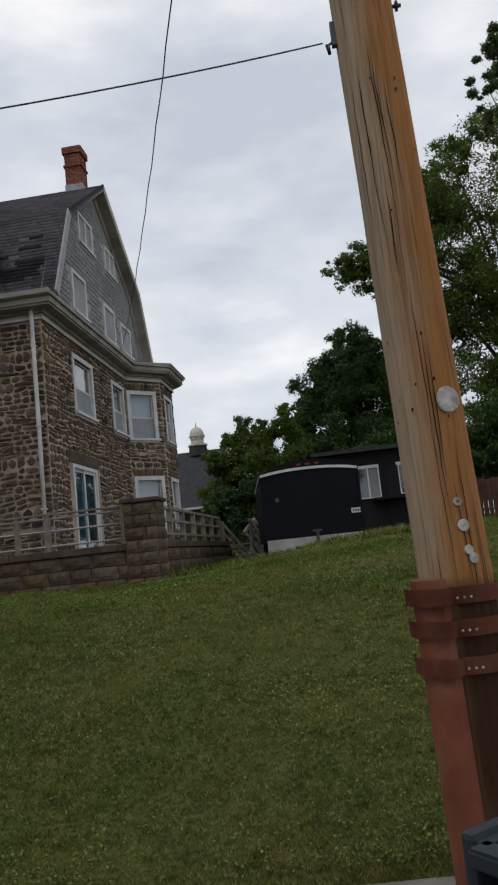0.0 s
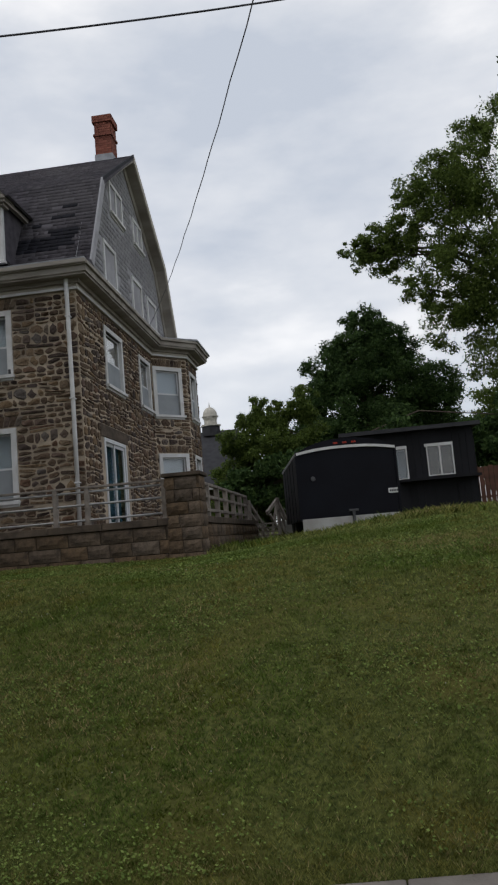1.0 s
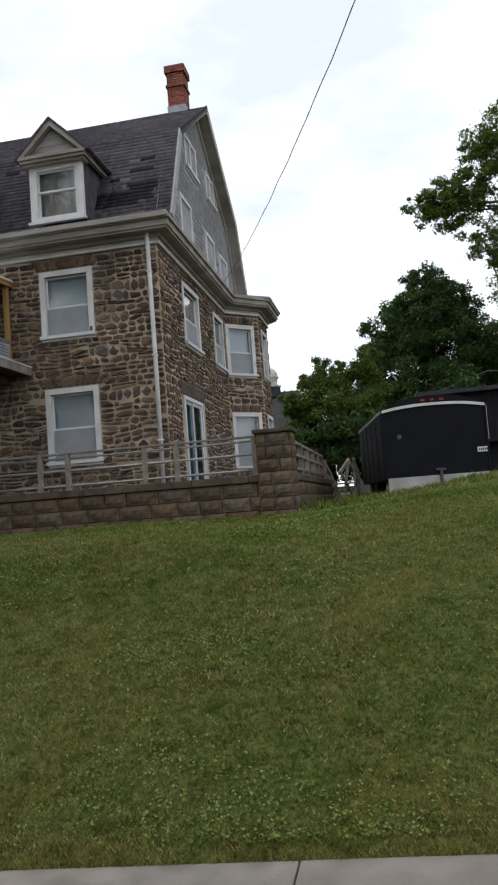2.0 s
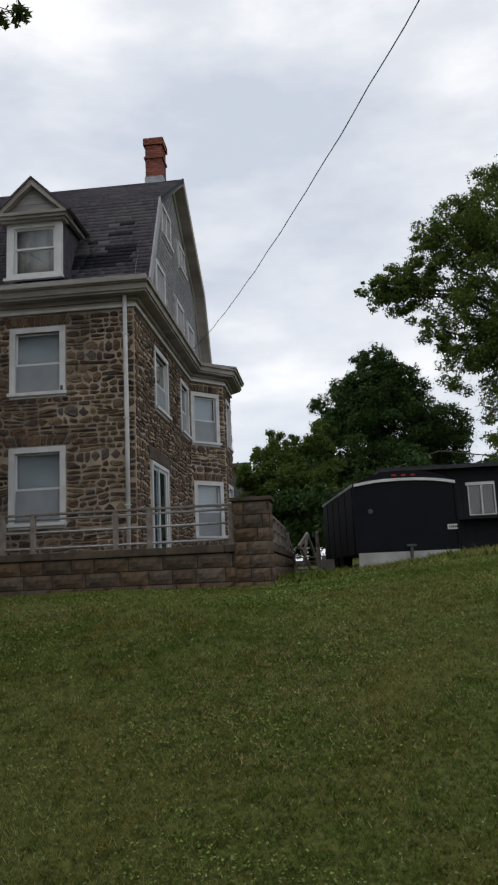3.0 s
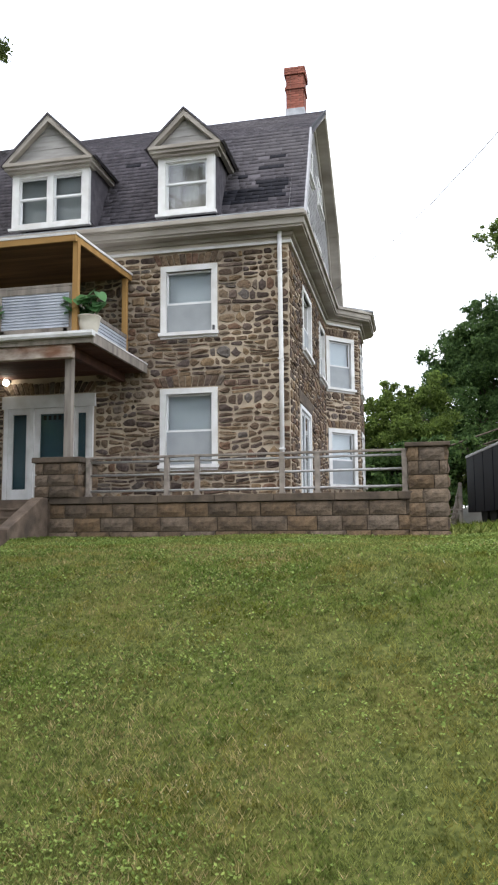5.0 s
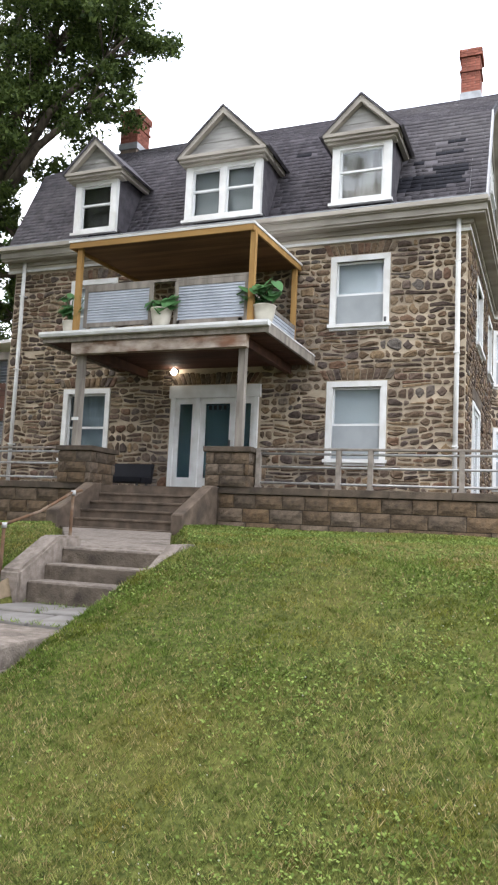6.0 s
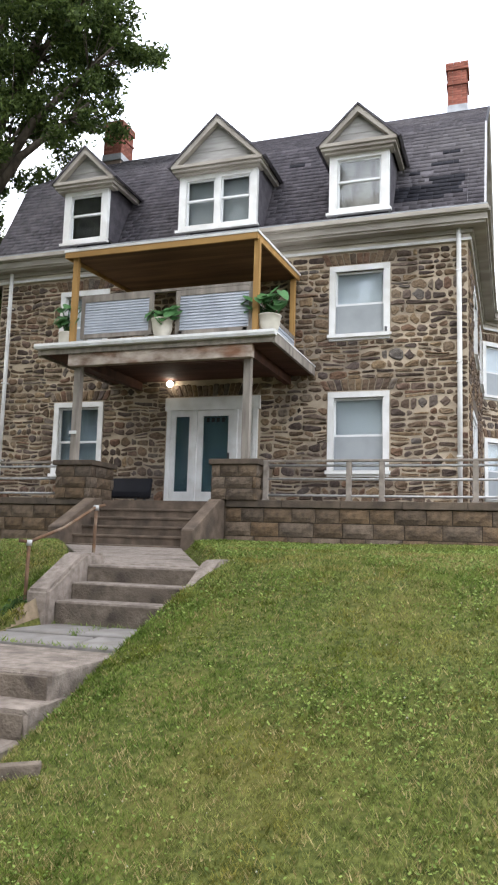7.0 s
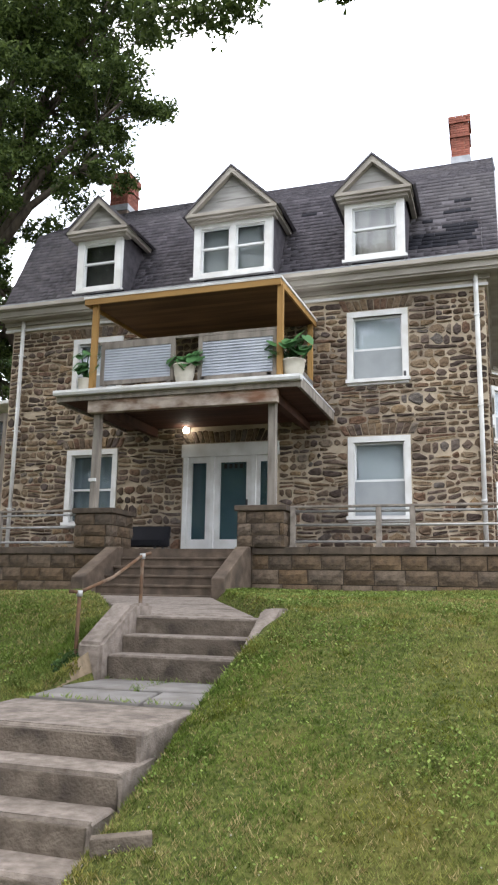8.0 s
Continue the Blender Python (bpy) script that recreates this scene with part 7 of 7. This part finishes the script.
# gable shingles
def gable_tabs():
    rng = random.Random(9)
    vs, fs = [], []
    holes = [(19.66, 20.97, 10.78, 11.84), (22.03, 23.17, 10.78, 11.74), (18.78, 19.97, 8.44, 9.78), (21.5, 22.67, 8.41, 9.68), (23.23, 24.42, 8.44, 9.57)]
    z = 8.3
    x = HX1 - 0.018
    while z < RIDGE_Z - 0.3:
        half = np.interp(z, [8.24, 10.9, RIDGE_Z - 0.2], [4.95, 3.45, 0.0]) - 0.1
        y = RIDGE_Y - half
        while y < RIDGE_Y + half:
            w = rng.choice((0.15, 0.2, 0.3, 0.4))
            a, b = y, min(y + w, RIDGE_Y + half)
            y += w
            if b - a < 0.03 or any(a < h[1] and b > h[0] and z < h[3] and z + 0.15 > h[2] for h in holes):
                continue
            k = len(vs)
            t = rng.uniform(0.010, 0.016)
            for yy in (a + 0.002, b - 0.002):
                vs += [(x, yy, z), (x + t, yy, z), (x + 0.002, yy, z + 0.17)]
            fs += [(k, k + 1, k + 4), (k, k + 4, k + 3), (k + 1, k + 2, k + 5), (k + 1, k + 5, k + 4), (k, k + 2, k + 1), (k + 3, k + 4, k + 5)]
        z += 0.15
    ob = new("gable_shingles", bulk("gable_shingles", vs, fs, M_GABLE))
    ob.parent = gable
    tagged(ob, kind="stuff")


gable_tabs()


# grass
def on_walk(x, y):
    """Whether a place lies on the walk, its steps or their cheeks."""
    half = np.interp(y, [4, 7.4, 7.5, 8.7, 8.8, 12.4], [0.80, 0.80, 0.98, 0.98, 0.72, 1.18])
    mid = path_mid(y)
    return (np.abs(x - mid) < half) | ((y > 12.25) & (x > -13.35) & (x < -10.45))


def patchy(x, y):
    """A slow pattern over the lawn, 0 to 1."""
    return 0.5 + 0.25 * np.sin(x * 0.9 + 1.3 * np.sin(y * 0.7)) + 0.25 * np.sin(y * 1.7 + 1.1 * np.sin(x * 1.3 + 0.6))


def blades(name, n, box4, h, w, mat, seed, label, pick=None, power=1.0, joints=False):
    rng = np.random.default_rng(seed)
    x0, x1, y0, y1 = box4
    tufts = n // 16
    tx, ty = rng.uniform(x0, x1, tufts), y0 + (y1 - y0) * rng.random(tufts) ** power
    own, tufted = rng.integers(0, tufts, n), rng.random(n) < 0.6
    tall = np.where(tufted, rng.uniform(0.6, 1.4, tufts)[own], 0.9)
    x = np.where(tufted, tx[own] + rng.normal(0, 0.026, n), rng.uniform(x0, x1, n))
    y = np.where(tufted, ty[own] + rng.normal(0, 0.026, n), y0 + (y1 - y0) * rng.random(n) ** power)
    ok = (y > y0) & (joints | ~on_walk(x, y)) & ~((y > 13.7) & (x < TX + 0.05))
    if pick is not None:
        ok &= rng.random(n) < pick(x, y)
    x, y, tall = x[ok], y[ok], tall[ok]
    n = len(x)
    z = np.where(joints, 0.455, ground_z(x, y))
    ang, lean = rng.uniform(0, math.tau, n), rng.uniform(0, math.tau, n)
    hh = h * tall * rng.uniform(0.45, 1.3, n) * (0.75 + 0.5 * patchy(x, y)) * (1 + 0.05 * np.clip(y - 4, 0, 10))
    ww = w * rng.uniform(0.7, 1.3, n) * (1 + 0.14 * np.clip(y - 4, 0, 10))
    dx, dy = np.cos(ang) * ww, np.sin(ang) * ww
    lx, ly = np.cos(lean) * hh * 0.95, np.sin(lean) * hh * 0.95
    v = np.stack([np.stack([x - dx, y - dy, z - 0.005], -1), np.stack([x + dx, y + dy, z - 0.005], -1), np.stack([x + lx, y + ly, z + hh], -1)], 1).reshape(-1, 3)
    f = np.arange(n)[:, None] * 3 + np.array([[0, 1, 2]])
    ob = new(name, bulk(name, v, f, mat))
    return tagged(ob, label, "grass", kind="stuff")


blades("grass", 800000, (-14, 4.5, 3.70, 14.0), 0.025, 0.0036, M_GRASS, 41, "short mown green grass with brighter and yellowed patches", power=1.55)
blades("grass", 14000, (-10.9, -10.12, 5.4, 8.9), 0.034, 0.005, M_GRASS, 47, "ragged longer grass along the garden walk")
blades("grass", 6000, (-8.62, -8.1, 4.6, 8.6), 0.034, 0.005, M_GRASS, 48, "ragged longer grass along the garden walk")
blades("grass", 30000, (-3.4, 8, 13.6, 22), 0.09, 0.012, M_GRASS, 43, "longer grass round the black trailer")
blades("dry_grass", 190000, (-13, 3.5, 3.64, 10.5), 0.026, 0.0036, M_DRYGRASS, 44, "yellowed dry grass scattered through the lawn",
       pick=lambda x, y: 0.08 + 0.75 * smooth(patchy(y * 1.3 + 2, x * 1.1), 0.5, 0.95) + 0.6 * (y < 3.95) + 0.30 * smooth(-x, 3.5, 8) + 0.5 * smooth(-np.abs(x + 7.6), -1.3, -0.2) * (y < 5.6), power=1.3)

blades("dry_grass", 2600, (0.1, 2.4, 14.6, 15.4), 0.065, 0.010, M_DRYGRASS, 45, "heap of yellowed grass clippings at the crest of the lawn")


def clover(n, seed):
    rng = np.random.default_rng(seed)
    x, y = rng.uniform(-11, 3, n), 3.9 + 6.5 * rng.random(n) ** 1.4
    ok = ~on_walk(x, y) & (rng.random(n) < 0.15 + 0.85 * smooth(patchy(x * 1.4, y * 1.2 + 3), 0.45, 0.8))
    x, y = x[ok], y[ok]
    z = ground_z(x, y) + rng.uniform(0.04, 0.075, len(x))
    r = rng.uniform(0.004, 0.0065, len(x))
    d = np.array([(1, 0, 0), (0, 1, 0), (-1, 0, 0), (0, -1, 0), (0, 0, 1), (0, 0, -1)], float)
    v = (np.stack([x, y, z], -1)[:, None, :] + d[None] * r[:, None, None]).reshape(-1, 3)
    t = np.array([(0, 1, 4), (1, 2, 4), (2, 3, 4), (3, 0, 4), (1, 0, 5), (2, 1, 5), (3, 2, 5), (0, 3, 5)])
    f = (np.arange(len(x))[:, None, None] * 6 + t[None]).reshape(-1, 3)
    return tagged(new("clover_flowers", bulk("clover_flowers", v, f, M_CLOVER)), "tiny white clover flowers dotted through the grass", "flowers", kind="stuff")


clover(700, 51)


def clover_leaves(n, seed):
    """Low broad leaves in drifts."""
    rng = np.random.default_rng(seed)
    x, y = rng.uniform(-13, 4, n), 3.8 + 9.6 * rng.random(n) ** 1.35
    ok = ~on_walk(x, y) & (rng.random(n) < 0.08 + 0.92 * smooth(patchy(x * 2.3 + 1, y * 2.1), 0.35, 0.95)) & ~((y > 13.6) & (x < TX + 0.05))
    x, y = x[ok], y[ok]
    k = len(x)
    c = np.stack([x, y, ground_z(x, y) + rng.uniform(0.012, 0.042, k)], -1)
    ang, s = rng.uniform(0, math.tau, k), rng.uniform(0.005, 0.0105, k) * (1 + 0.1 * np.clip(y - 4, 0, 10))
    tilt = rng.normal(0, 0.4, (k, 2))
    corner = [(math.cos(q * math.tau / 4), math.sin(q * math.tau / 4)) for q in range(4)]
    vs = []
    for u, w in corner:
        dx, dy = (u * np.cos(ang) - w * np.sin(ang)) * s, (u * np.sin(ang) + w * np.cos(ang)) * s
        vs.append(np.stack([c[:, 0] + dx, c[:, 1] + dy, c[:, 2] + dx * tilt[:, 0] + dy * tilt[:, 1]], -1))
    v = np.stack(vs, 1).reshape(-1, 3)
    f = np.arange(k)[:, None] * 4 + np.arange(4)[None]
    return tagged(new("clover_leaves", bulk("clover_leaves", v, f, M_WEED)), "drifts of small broad clover leaves in the lawn", "clover", kind="stuff")


clover_leaves(170000, 52)
for n, span, seed in ((220, (-10.1, -8.6, 7.68, 7.77), 71), (140, (-10.15, -8.5, 6.49, 6.55), 72), (90, (-9.5, -9.35, 7.1, 7.7), 73)):
    blades("grass", n, span, 0.035, 0.004, M_WEED, seed, "small weeds grown in the joints of the flagstones", joints=True)

# bare earth along the walk, and a dark weed at the foot of the cheek wall
bm = bmesh.new()
rows = []
for i in range(25):
    y = 5.7 + i * 0.082
    w = 0.30 + 0.16 * noise.noise(Vector((y * 2.1, 0.3, 0))) + 0.10 * math.sin(i * 0.13)
    rows.append([bm.verts.new((x, y, float(ground_z(x, y)) + 0.016 - 0.03 * (k in (0, 4)))) for k, x in enumerate(np.linspace(-10.16 - w, -10.13, 5))])
for a, b in zip(rows, rows[1:]):
    for k in range(4):
        bm.faces.new((a[k], a[k + 1], b[k + 1], b[k])).smooth = True
solo("bare_earth", bm, M_BARE, "worn strip of bare earth beside the walk", "soil", kind="structure")
v, f = leaf_cloud([(-10.42, 7.55, float(ground_z(-10.42, 7.55)) + 0.09), (-10.36, 7.62, float(ground_z(-10.42, 7.55)) + 0.16)], [0.11, 0.09], 260, 0.030, np.random.default_rng(74))
tagged(new("weed", bulk("weed", v, f, M_LEAF_B)), "dark leafy weed at the foot of the steps", "weed")
